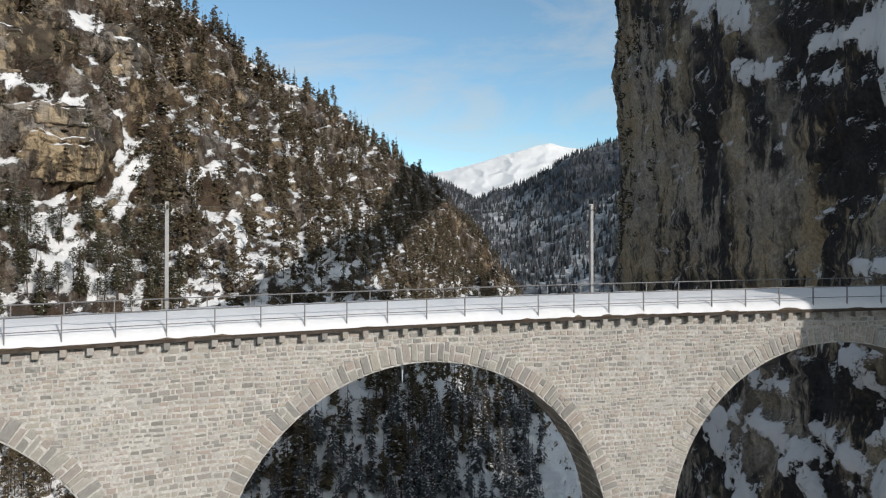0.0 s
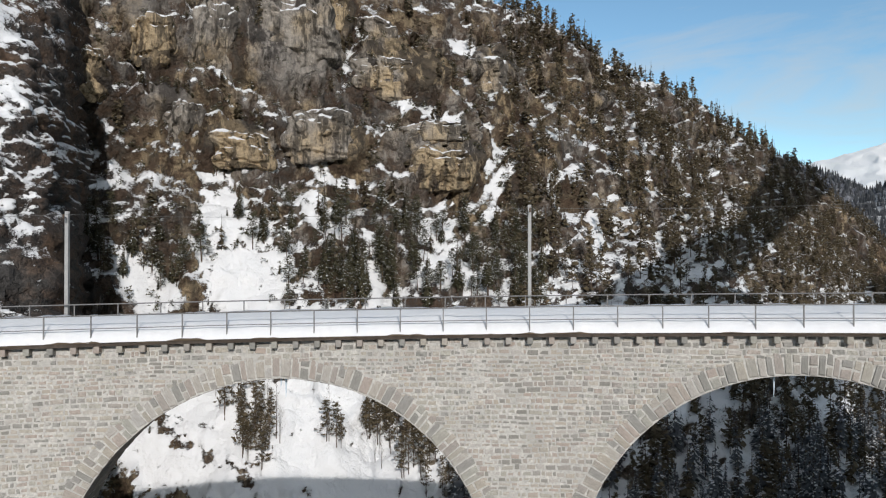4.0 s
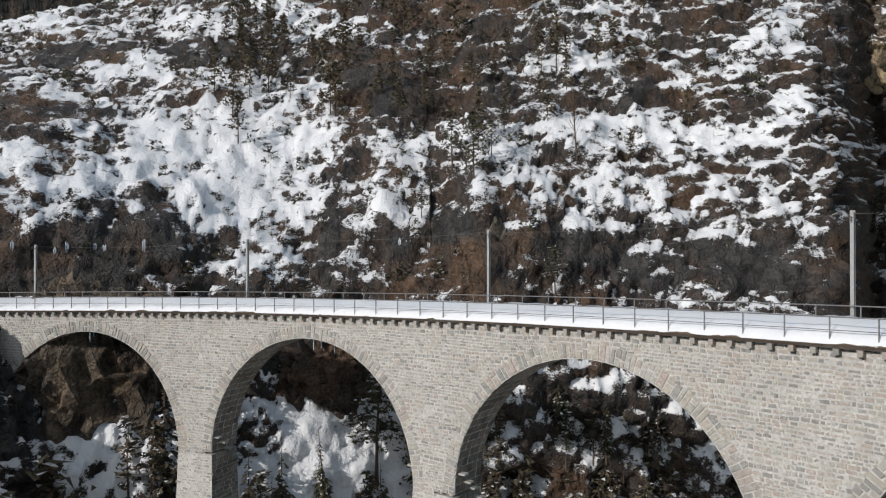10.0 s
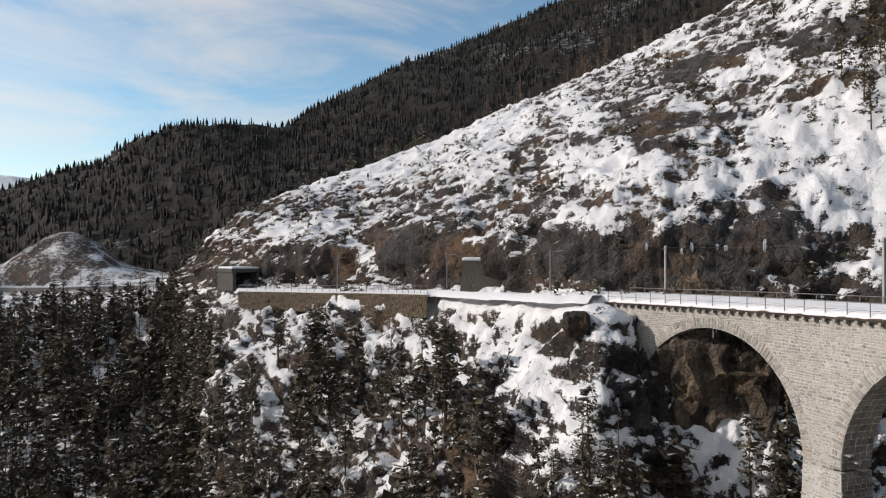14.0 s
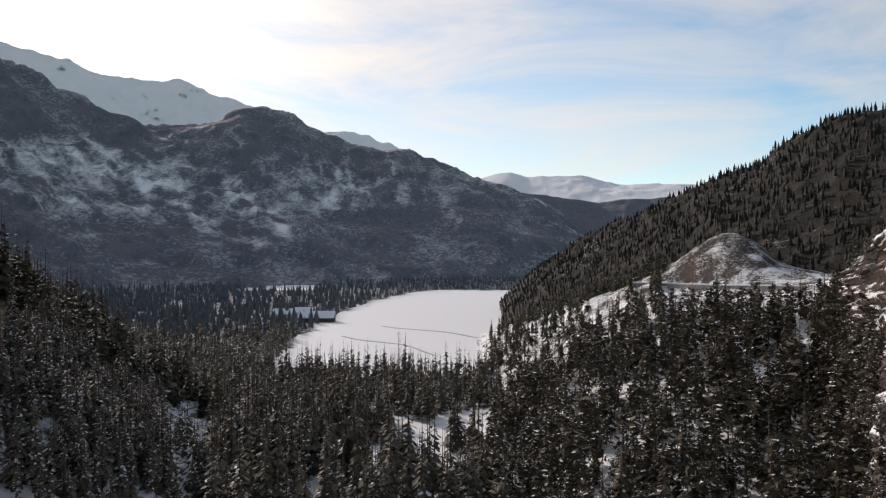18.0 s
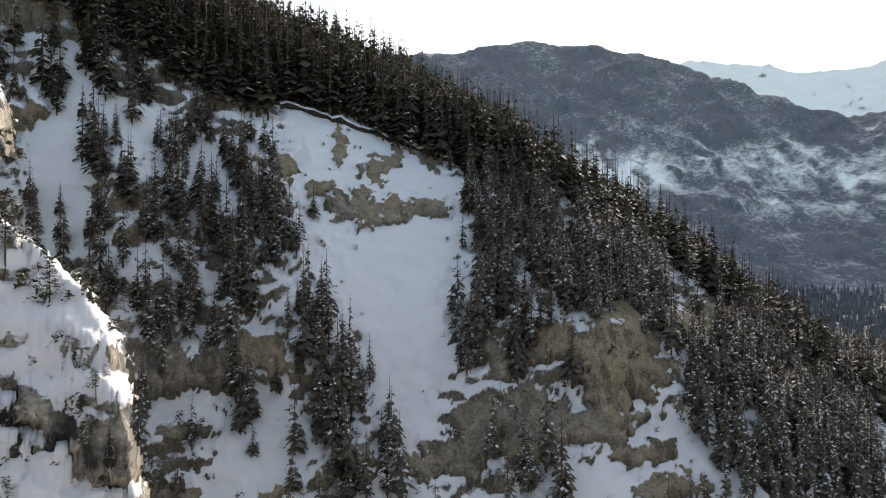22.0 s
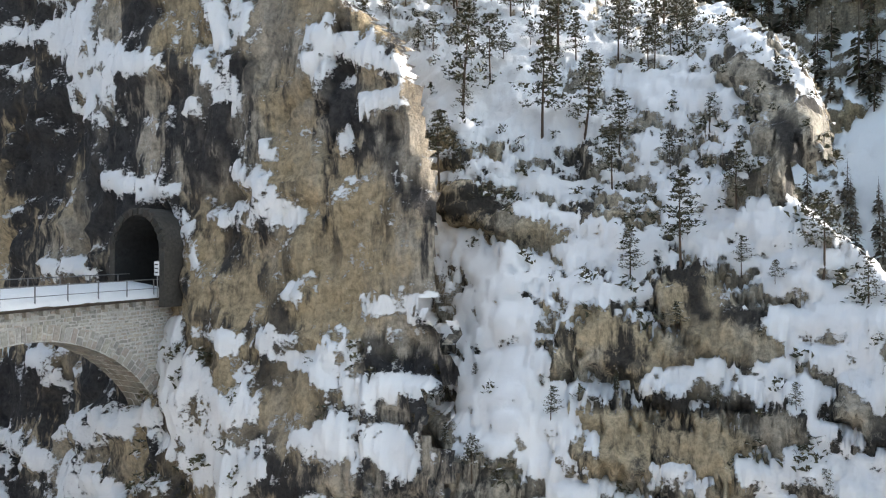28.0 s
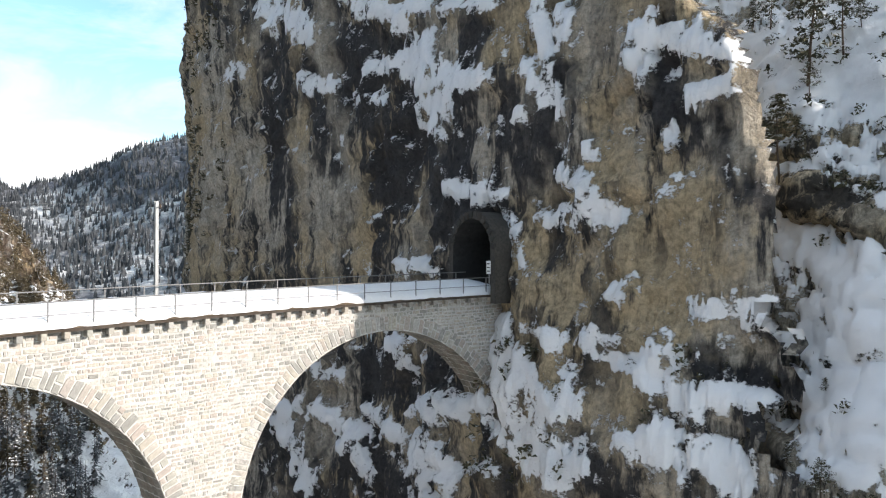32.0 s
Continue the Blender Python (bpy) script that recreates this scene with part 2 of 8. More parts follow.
M_SNOW = plain_mat("packed_snow", SNOW, 0.05, 3.0, 0.6, 0.0, 0.02, second=(0.74, 0.75, 0.765))
M_STONE = plain_mat("dressed_limestone", (0.385, 0.367, 0.335), 0.38, 6.0, 0.85, 0.0, 0.04, 0.36, second=(0.365, 0.335, 0.298))
M_RING = plain_mat("voussoir_limestone", (0.39, 0.37, 0.338), 0.38, 6.0, 0.85, 0.0, 0.035, 0.3)
M_MORTAR = plain_mat("pale_mortar", (0.50, 0.48, 0.44), 0.3, 7.0, 0.9, 0.0, 0.03)
M_SLAB = plain_mat("weathered_concrete_slab", (0.075, 0.06, 0.048), 0.45, 3.0, 0.9, 0.0, 0.01, second=(0.05, 0.036, 0.026))
M_TURF = plain_mat("dead_turf", (0.115, 0.085, 0.058), 0.5, 4.0, 0.95, 0.0, 0.03)
M_STEEL = plain_mat("galvanised_steel", (0.36, 0.36, 0.35), 0.15, 12.0, 0.6, 0.2, 0.002)
M_DARKSTEEL = plain_mat("dull_grey_steel", (0.22, 0.215, 0.21), 0.2, 12.0, 0.6, 0.4, 0.002)
M_BARK = plain_mat("conifer_bark", (0.10, 0.07, 0.05), 0.4, 5.0, 0.95, 0.0, 0.02)
M_NEEDLE = foliage_mat("spruce_needles", (0.05, 0.05, 0.03), (0.12, 0.10, 0.058))
M_PINE = foliage_mat("pine_needles", (0.05, 0.052, 0.032), (0.135, 0.118, 0.066))
M_TWIG = foliage_mat("bare_twigs", (0.12, 0.08, 0.055), (0.19, 0.13, 0.09))
M_TREESNOW = plain_mat("snow_on_branches", SNOW, 0.05, 4.0, 0.65, 0.0, 0.02)
M_TIMBER = plain_mat("old_timber", (0.30, 0.25, 0.19), 0.3, 5.0, 0.85, 0.0, 0.01)
M_DARKTIMBER = plain_mat("dark_larch_boards", (0.09, 0.06, 0.04), 0.3, 5.0, 0.85, 0.0, 0.01)
# Near-black: the darkness inside openings is put into the colour; boards share it.
M_VOID = plain_mat("void_and_board_black", (0.04, 0.038, 0.036), 0.3, 3.0, 0.95, 0.0, 0.02)
M_DARKSTONE = plain_mat("dark_dressed_stone", (0.06, 0.056, 0.05), 0.35, 5.0, 0.9, 0.0, 0.02, 0.35)
# Blue-grey needles with the distance haze put into their colour.
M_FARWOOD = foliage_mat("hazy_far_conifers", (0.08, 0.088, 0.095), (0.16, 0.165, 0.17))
# Spruce needles lightened: haze and glare towards the sun are in the colour.
M_NEARWOOD = foliage_mat("haze_lifted_needles", (0.10, 0.088, 0.066), (0.20, 0.165, 0.12))
M_OLIVE = foliage_mat("sunlit_olive_needles", (0.078, 0.062, 0.037), (0.17, 0.132, 0.08))
# Near-black needles: the dense stand's own shadow is put into the colour.
M_RIDGEWOOD = foliage_mat("self_shaded_ridge_conifers", (0.012, 0.012, 0.01), (0.034, 0.029, 0.021))
M_SLOPEWOOD = foliage_mat("shaded_slope_needles", (0.066, 0.056, 0.038), (0.155, 0.122, 0.08))
M_TRACK = plain_mat("dirty_trodden_snow", (0.42, 0.43, 0.45), 0.2, 0.5, 0.8, 0.0, 0.02)
# Arch stone darkened: the shade inside the arches is put into its colour.
M_BARREL = plain_mat("shade_dark_arch_stone", (0.23, 0.21, 0.18), 0.4, 6.0, 0.85, 0.0, 0.03, 0.4, second=(0.13, 0.115, 0.095))


# ---- mesh tools ----
def bearing(deg):
    return np.stack([-np.sin(np.radians(deg)), np.cos(np.radians(deg))], -1)


def hash01(i, j, k, seed):
    n = (i * 73856093) ^ (j * 19349663) ^ (k * 83492791) ^ (seed * 2654435761 % 2147483647)
    n = (n ^ (n >> 13)) * 1274126177 & 0x7FFFFFFF
    n = (n ^ (n >> 16)) * 1103515245 & 0x7FFFFFFF
    return (n ^ (n >> 15)) / 0x7FFFFFFF


def vnoise(p, seed=0):
    """Smooth value noise at the points p (n x 3), from -1 to 1."""
    f = np.floor(p)
    q = p - f
    w = q * q * q * (q * (q * 6 - 15) + 10)
    i, j, k = (f[:, a].astype(np.int64) for a in range(3))
    out = 0
    for a in (0, 1):
        for b in (0, 1):
            for c in (0, 1):
                wt = (w[:, 0] if a else 1 - w[:, 0]) * (w[:, 1] if b else 1 - w[:, 1]) * (w[:, 2] if c else 1 - w[:, 2])
                out = out + wt * hash01(i + a, j + b, k + c, seed)
    return out * 2 - 1


def fbm(p, octaves=4, seed=0, gain=0.5):
    out, amp, total = 0, 1.0, 0.0
    for o in range(octaves):
        out = out + amp * vnoise(p * 2 ** o + 17.3 * o, seed + o)
        total += amp
        amp *= gain
    return out / total


def smooth01(a, b, x):
    t = np.clip((x - a) / (b - a), 0, 1)
    return t * t * (3 - 2 * t)


def np_mesh(name, verts, faces, mats, mat_index=None, smooth=False):
    """A mesh from arrays; faces n x 3 or n x 4."""
    me = bpy.data.meshes.new(name)
    n, k = faces.shape
    me.vertices.add(len(verts))
    me.vertices.foreach_set("co", np.ascontiguousarray(verts, dtype=np.float32).ravel())
    me.loops.add(n * k)
    me.loops.foreach_set("vertex_index", np.ascontiguousarray(faces, dtype=np.int32).ravel())
    me.polygons.add(n)
    me.polygons.foreach_set("loop_start", np.arange(0, n * k, k, dtype=np.int32))
    for m in mats:
        me.materials.append(m)
    if mat_index is not None:
        me.polygons.foreach_set("material_index", np.ascontiguousarray(mat_index, dtype=np.int32))
    me.polygons.foreach_set("use_smooth", np.full(n, smooth, dtype=bool))
    me.update(calc_edges=True)
    return me


def part(name, bm, material, parent, label="", matrix=None):
    """Links a bmesh (or a mesh) as one object under parent."""
    if isinstance(bm, bmesh.types.BMesh):
        me = bpy.data.meshes.new(name)
        bm.to_mesh(me)
        bm.free()
        me.materials.append(material)
    else:
        me = bm
    ob = new(name, me)
    ob.parent = parent
    if matrix is not None:
        ob.matrix_basis = matrix
    if label:
        ob["label"] = label
    return ob


def box_bm(size, at=(0, 0, 0), bevel=0.0, rot=None):
    bm = bmesh.new()
    bmesh.ops.create_cube(bm, size=1.0)
    bmesh.ops.scale(bm, vec=size, verts=bm.verts)
    if bevel:
        bmesh.ops.bevel(bm, geom=list(bm.edges), offset=bevel, segments=1, affect="EDGES")
    if rot is not None:
        bmesh.ops.transform(bm, matrix=rot, verts=bm.verts)
    bmesh.ops.translate(bm, vec=at, verts=bm.verts)
    return bm


def join_bm(*bms):
    """All the bmeshes in one."""
    out = bms[0]
    for b in bms[1:]:
        tmp = bpy.data.meshes.new("tmp")
        b.to_mesh(tmp)
        b.free()
        out.from_mesh(tmp)
        bpy.data.meshes.remove(tmp)
    return out


# ---- terrain ----
LAND = {}


def strokes(V, rows, seed, wob=0.6, size=2.0, soft=0.3):
    """1 along uneven streaks, each (bearing, elevation) to (bearing, elevation) with a half width at either end, in degrees from the eye."""
    az = np.degrees(np.arctan2(-V[:, 0], V[:, 1]))
    el = np.degrees(np.arctan2(V[:, 2] - EYE_Z, np.hypot(V[:, 0], V[:, 1])))
    n1, n2 = 1.9 * fbm(V / size, 5, seed, 0.75), 1.9 * fbm(V / size, 5, seed + 9, 0.75)
    out = np.zeros(len(V))
    for a0, e0, a1, e1, w0, w1 in rows:
        m = 2.2 * max(w0, w1)
        i = np.nonzero((az > min(a0, a1) - m) & (az < max(a0, a1) + m) & (el > min(e0, e1) - m) & (el < max(e0, e1) + m))[0]
        if not len(i):
            continue
        c = math.cos(radians(0.5 * (e0 + e1)))
        dx, dy = (a1 - a0) * c, e1 - e0
        px, py = (az[i] - a0) * c, el[i] - e0
        u = np.clip((px * dx + py * dy) / (dx * dx + dy * dy + 1e-6), 0, 1)
        w = w0 + (w1 - w0) * u
        d = np.hypot((px - u * dx) / w + wob * n1[i], (py - u * dy) / w + wob * n2[i])
        out[i] = np.maximum(out[i], smooth01(1 + soft, 1 - soft, d))
    return out


def grid_normals(P):
    du, dv = np.gradient(P, axis=0), np.gradient(P, axis=1)
    n = np.cross(du, dv)
    n /= np.linalg.norm(n, axis=-1, keepdims=True) + 1e-9
    return n


def loft(name, label, mat, rails, step, rows_up, relief, snow, seed, soften=1.5, hole=None, category="", depth=0.35, bulge=None, marks=None):
    """A landform: a sheet through rails, each a row of (bearing, distance, height) from valley to crest.
    relief: (size, amount, upright stretch) of each scale of roughness, and of ledges; snow: base, slope weight,
    patchiness, size of patches.
    marks: where drifts, bare faces, dark stains and painted shade, clean and ochre rock lie."""
    a0, a1 = rails[0][0][0], rails[0][-1][0]
    lo, hi = min(a0, a1), max(a0, a1)
    az = np.arange(lo, hi + step / 2, step)
    R, Z = [], []
    for rail in rails:
        rr = np.array(sorted(rail))
        R.append(np.interp(az, rr[:, 0], rr[:, 1]))
        Z.append(np.interp(az, rr[:, 0], rr[:, 2]))
    R, Z = np.array(R), np.array(Z)
    if soften:
        w = max(1, int(soften / step))
        ker = np.hanning(2 * w + 3)[1:-1]
        ker /= ker.sum()
        for M in (R, Z):
            for k in range(len(M)):
                M[k] = np.convolve(np.pad(M[k], w, mode="edge"), ker, "valid")
    # even steps as the distance asks
    seg = np.sqrt(np.diff(R, axis=0) ** 2 + np.diff(Z, axis=0) ** 2) / (0.5 * (R[1:] + R[:-1]))
    cum = np.concatenate([np.zeros((1, len(az))), np.cumsum(seg.mean(1))[:, None].repeat(len(az), 1)])
    cum = cum / cum[-1]
    v = np.linspace(0, 1, rows_up)
    Rg, Zg = np.empty((len(az), rows_up)), np.empty((len(az), rows_up))
    for i in range(len(az)):
        Rg[i], Zg[i] = np.interp(v, cum[:, i], R[:, i]), np.interp(v, cum[:, i], Z[:, i])
    kv = np.hanning(max(5, rows_up // 40 * 2 + 1))
    kv /= kv.sum()
    h = len(kv) // 2
    for M in (Rg, Zg):
        for i in range(len(az)):
            M[i] = np.convolve(np.pad(M[i], h, mode="reflect", reflect_type="odd"), kv, "valid")
    d = bearing(az)
    P = np.concatenate([d[:, None, :] * Rg[:, :, None], Zg[:, :, None] + EYE_Z], -1)
    N = grid_normals(P)
    if (N * np.concatenate([-d[:, None, :].repeat(rows_up, 1), np.full((*Rg.shape, 1), 0.6)], -1)).sum(-1).mean() < 0:
        N = -N
        flip = True
    else:
        flip = False
    V, Nf = P.reshape(-1, 3), N.reshape(-1, 3)
    push = np.zeros(len(V))
    for k, (size, amount, tall) in enumerate(relief["rough"]):
        n = fbm(V / np.array([size, size, size * tall]), 3, seed + 11 * k)
        push += amount * (n if k % 2 == 0 else 1 - 2 * np.abs(n) ** 0.8)
    if "ledge" in relief:
        high, amount = relief["ledge"]
        wob = fbm(V / np.array([high * 2.6, high * 2.6, high * 2.2]), 4, seed + 70, 0.6) * 2.6
        wob = wob + (V[:, 0] * 0.35 + V[:, 1] * 0.2) * relief.get("dip", 0.0) / high
        sel = smooth01(-0.2, 0.35, fbm(V / (high * 1.7), 3, seed + 80))
        for hh, aa in ((high, amount), (high * 0.43, amount * 0.42)):
            fr = np.mod(V[:, 2] / hh + wob * (high / hh) ** 0.5, 1.0)
            push += aa * sel * (smooth01(0.0, 0.16, 1 - fr) * (fr - 0.5))
    lay = {}
    if marks:
        for k, key in enumerate(("drift", "face", "stain_shade", "clean", "ochre")):
            lay[key] = strokes(V, marks.get(key, []), seed + 3 * k, marks.get("wob", 0.6), marks.get("size", 2.0), 0.22 if k < 2 else 0.5)
        if marks.get("over"):
            lay["drift"] = lay["drift"] * (1 - lay["face"])
        else:
            lay["face"] = lay["face"] * (1 - 0.75 * lay["drift"])
        push = push * (1 - marks.get("calm", 0.45) * lay["drift"]) * (1 - marks.get("slab", 0.3) * lay["face"]) + marks.get("lift", 0.4) * lay["drift"] + marks.get("jut", 1.0) * lay["face"]
    if bulge is not None:
        push += bulge(V)
    D = Nf.copy()
    D[:, 2] *= 0.55
    V = V + D * push[:, None]
    N2 = grid_normals(V.reshape(P.shape)).reshape(-1, 3) * (-1 if flip else 1)
    base, weight, patch, size = snow[:4]
    s = base + weight * (N2[:, 2] - 0.55) + patch * fbm(V / np.array([size, size, size * relief.get("tall_patch", 0.7)]), 4, seed + 40)
    if len(snow) > 4:
        s = s + snow[4](V, az.repeat(rows_up), np.tile(v, len(az)))
    if marks:
        s = s + marks.get("full", 0.4) * lay["drift"] - marks.get("bare", 0.55) * lay["face"]
    s = np.clip(s, 0, 1)
    V[:, 2] += depth * smooth01(0.35, 0.8, s) * np.clip(N2[:, 2] + 0.35, 0, 1)
    nu, nv = len(az), rows_up
    idx = np.arange(nu * nv).reshape(nu, nv)
    F = np.stack([idx[:-1, :-1], idx[1:, :-1], idx[1:, 1:], idx[:-1, 1:]], -1).reshape(-1, 4)
    if flip:
        F = F[:, ::-1]
    if hole is not None:
        F = F[~hole(V[F].mean(1))]
    me = np_mesh(name, V, F, [mat], smooth=True)
    me.attributes.new("snow", "FLOAT", "POINT").data.foreach_set("value", s.astype(np.float32))
    if marks:
        for key, val in (("stain_shade", lay["stain_shade"] - marks.get("wash", 1.0) * lay["clean"]), ("bare", lay["face"]), ("ochre", lay["ochre"])):
            me.attributes.new(key, "FLOAT", "POINT").data.foreach_set("value", val.astype(np.float32))
    ob = tagged(new(name, me), label, category or "terrain", kind="structure")
    LAND[name] = dict(ok=np.ones((nu, nv)) if hole is None else (~hole(V)).reshape(nu, nv), V=V.reshape(nu, nv, 3), N=N2.reshape(nu, nv, 3), az=az, v=v, s=s.reshape(nu, nv))
    return ob


# -- the cliff that the line bores into
C_X, C_Y = 29.43, -59.48      # centre of the viaduct's curve
A_MID = 26.32                 # bearing of its middle from that centre


def on_deck(s, R, z=0.0):
    a = radians(A_MID) - s / 100.0
    return Vector((C_X - math.sin(a) * R, C_Y + math.cos(a) * R, z))


def deck_z(s):
    """Top of the cornice at s metres along the curve (towards the tunnel positive)."""
    return EYE_Z - 3.62 + 0.0174 * max(-112.0, min(s, 60.0))


def deck_turn(s):
    """Bearing of the way along the deck."""
    return math.degrees(radians(A_MID) - s / 100.0)


S_END, S_START = 47.6, -96.0
tun_at, tun_az = on_deck(S_END, 100.0), deck_turn(S_END)
tun_out = Vector((*bearing(tun_az), 0))
tun_along = Vector((tun_out.y, -tun_out.x, 0))       # into the rock


def tunnel_hole(c):
    q = c - np.array(tun_at)
    a = q @ np.array(tun_along)
    o = q @ np.array(tun_out)
    z = c[:, 2] - deck_z(S_END)
    return (a > -14) & (a < 22) & (np.abs(o) < 2.5) & (z > -0.6) & (z < np.where(np.abs(o) < 1.6, 5.4, 4.4))


cl_0 = [(-14.2, 114, -64), (-15, 112, -64), (-25, 64, -64), (-38, 42, -64), (-50, 33, -64), (-58, 32, -64), (-66, 30, -64)]
cl_1 = [(-14.2, 161, -16), (-15.2, 116, -16), (-25, 74, -16), (-34, 53.5, -15), (-38, 47, -14), (-50, 39.5, -13), (-58, 37.5, -13), (-66, 34.5, -13)]
cl_2 = [(-14.2, 170, -5), (-15.3, 118, -5), (-25, 77, -5), (-34, 56.5, -5), (-38, 51.3, -5), (-43, 46.0, -5), (-50, 42.5, -5), (-58, 40.5, -5), (-66, 37.5, -5)]
cl_3 = [(-14.2, 170, 14), (-15.5, 118, 14), (-25, 78, 14), (-38, 52.5, 14), (-50, 44, 14), (-57.5, 41.2, 14), (-66, 38.5, 14)]
cl_4 = [(-13.0, 180, 45), (-13.2, 170, 45), (-13.9, 120, 45), (-25, 80, 45), (-38, 58, 45), (-50, 48.5, 45), (-57, 46, 45), (-66, 43, 45)]
cl_5 = [(-14.2, 221, 58), (-14.6, 190, 58), (-25, 140, 58), (-38, 110, 56), (-50, 100, 55), (-58, 110, 52), (-66, 130, 50)]
cl_6 = [(-14.2, 300, 75), (-25, 330, 190), (-38, 360, 230), (-50, 330, 200), (-58, 300, 150), (-66, 280, 100)]
CORNER_EL = [-2.9, 4.7, 9.3, 13.9, 16.3, 19.2, 21.0, 26.0]
CORNER_AZ = [-58.9, -58.7, -57.6, -57.2, -56.4, -52.6, -50.0, -46.0]


def past_corner(c):
    """Degrees by which a place lies beyond the cliff's corner."""
    az = np.degrees(np.arctan2(-c[:, 0], c[:, 1]))
    el = np.degrees(np.arctan2(c[:, 2] - EYE_Z, np.hypot(c[:, 0], c[:, 1])))
    edge = np.interp(el, CORNER_EL, CORNER_AZ)
    low = smooth01(-2.0, -4.5, el)
    return edge - az + (0.7 + 3.3 * low) * 1.6 * fbm(c / 4.0, 4, 19) - 2.0 * low


def beyond_corner(c):
    return (past_corner(c) > 1.0) & (c[:, 2] > EYE_Z - 30)


def corner_fall(V):
    """The face turns away beyond the corner."""
    return -2.5 * smooth01(-0.4, 1.8, past_corner(V)) ** 2 * smooth01(-6, -1, V[:, 2] - EYE_Z)


CLIFF_DRIFTS_A = [(-18.3, 14.0, -18.1, 13.6, 0.69, 0.52), (-21.3, 19.2, -24.0, 17.3, 1.71, 1.09), (-27.6, 19.5, -31.3, 18.4, 1.09, 0.88), (-32.3, 19.7, -38.3, 19.2, 0.79, 0.61), (-24.0, 13.5, -25.8, 13.3, 0.89, 0.54), (-30.4, 15.0, -38.7, 13.7, 1.34, 0.63), (-32.7, 16.3, -34.6, 11.9, 1.34, 1.82), (-33.7, 11.5, -34.6, 9.2, 1.0, 0.46), (-27.6, 12.1, -29.9, 12.6, 0.45, 0.45), (-42.4, 19.1, -42.9, 15.7, 0.87, 0.62), (-44.7, 18.5, -44.2, 17.3, 0.87, 0.7), (-43.3, 13.5, -43.8, 12.2, 1.56, 1.12), (-40.6, 10.7, -41.5, 11.4, 0.63, 0.54), (-35.5, 5.1, -39.4, 4.7, 0.65, 0.83), (-39.7, 3.0, -40.8, -0.4, 0.83, 0.74), (-44.2, 5.9, -46.9, 4.5, 1.0, 0.99)]
CLIFF_DRIFTS_B = [(-42.4, 2.8, -48.2, 3.0, 0.64, 1.57), (-46.5, 8.1, -46.9, 7.7, 0.63, 0.45), (-50.4, 17.3, -56.6, 14.7, 1.36, 1.16), (-54.6, 12.0, -56.6, 12.3, 1.19, 0.84), (-52.5, 9.2, -53.3, 7.9, 0.87, 0.43), (-50.4, 14.9, -50.8, 12.3, 0.78, 0.52), (-49.1, -3.5, -49.5, -3.8, 0.63, 0.54), (-39.2, -6.9, -41.9, -13.0, 1.6, 2.68), (-42.4, -11.3, -46.0, -12.0, 1.8, 1.33), (-46.9, -7.2, -52.5, -9.1, 1.34, 2.17), (-42.8, -6.3, -44.6, -7.2, 0.82, 0.81), (-54.5, -3.9, -60.8, -3.9, 0.61, 1.24), (-56.5, -6.4, -60.8, -5.3, 0.6, 1.07), (-50.3, -14.7, -53.3, -14.9, 1.29, 2.11), (-53.7, -11.2, -59.2, -10.7, 1.07, 0.82), (-54.9, -14.8, -56.9, -16.9, 1.67, 1.63)]
CLIFF_DRIFTS_C = [(-41.5, -16.0, -46.0, -16.7, 1.54, 1.3), (-60.4, 2.1, -62.2, -0.4, 1.46, 1.23), (-62.2, -2.0, -62.9, -6.0, 1.02, 1.21), (-23.2, -11.8, -27.7, -14.4, 0.62, 0.53), (-28.1, -12.6, -31.3, -14.9, 0.63, 0.62), (-32.3, -12.7, -37.3, -12.2, 0.99, 1.17), (-32.3, -15.3, -34.1, -18.7, 1.25, 1.75), (-26.8, -15.2, -28.6, -17.8, 0.62, 0.61), (-30.4, -7.3, -31.3, -9.1, 0.64, 0.46), (-21.4, -12.8, -24.1, -18.0, 0.79, 0.61), (-24.0, -9.0, -26.8, -10.0, 0.54, 0.45), (-19.6, -11.0, -21.4, -12.0, 0.53, 0.53), (-31.3, -1.1, -33.7, -1.4, 0.74, 0.74), (-20.5, 17.9, -20.9, 17.1, 0.6, 0.6)]
CLIFF_DRIFTS = CLIFF_DRIFTS_A + CLIFF_DRIFTS_B + CLIFF_DRIFTS_C
# Water streaks; the row from -52.1 paints shade under the overhanging snow cap.
CLIFF_STAINS_SHADE_A = [(-20.9, 15.9, -22.2, 0.5, 0.96, 0.63), (-24.0, 14.3, -25.4, 6.9, 0.8, 0.91), (-27.6, 17.5, -28.6, 11.4, 1.06, 0.91), (-30.4, 15.8, -30.4, 5.1, 2.23, 1.84), (-32.3, 10.1, -35.0, 4.2, 1.83, 2.31), (-39.7, 14.9, -41.0, 6.9, 0.89, 1.37), (-37.4, 17.6, -36.0, 7.0, 0.97, 1.01), (-42.4, 10.0, -43.8, 6.0, 1.09, 0.64), (-44.2, 14.8, -42.4, 9.1, 1.06, 1.09), (-20.5, 12.0, -21.8, 5.4, 0.62, 0.45), (-52.1, 15.1, -54.2, 7.4, 1.71, 0.87), (-55.8, 10.7, -57.7, 3.0, 0.59, 0.51), (-58.5, 5.1, -60.4, 2.9, 0.84, 1.0), (-20.1, -12.8, -24.1, -18.8, 1.31, 1.72), (-29.5, -8.7, -33.2, -11.4, 1.82, 1.81), (-27.7, -16.5, -31.3, -19.1, 1.32, 1.31)]
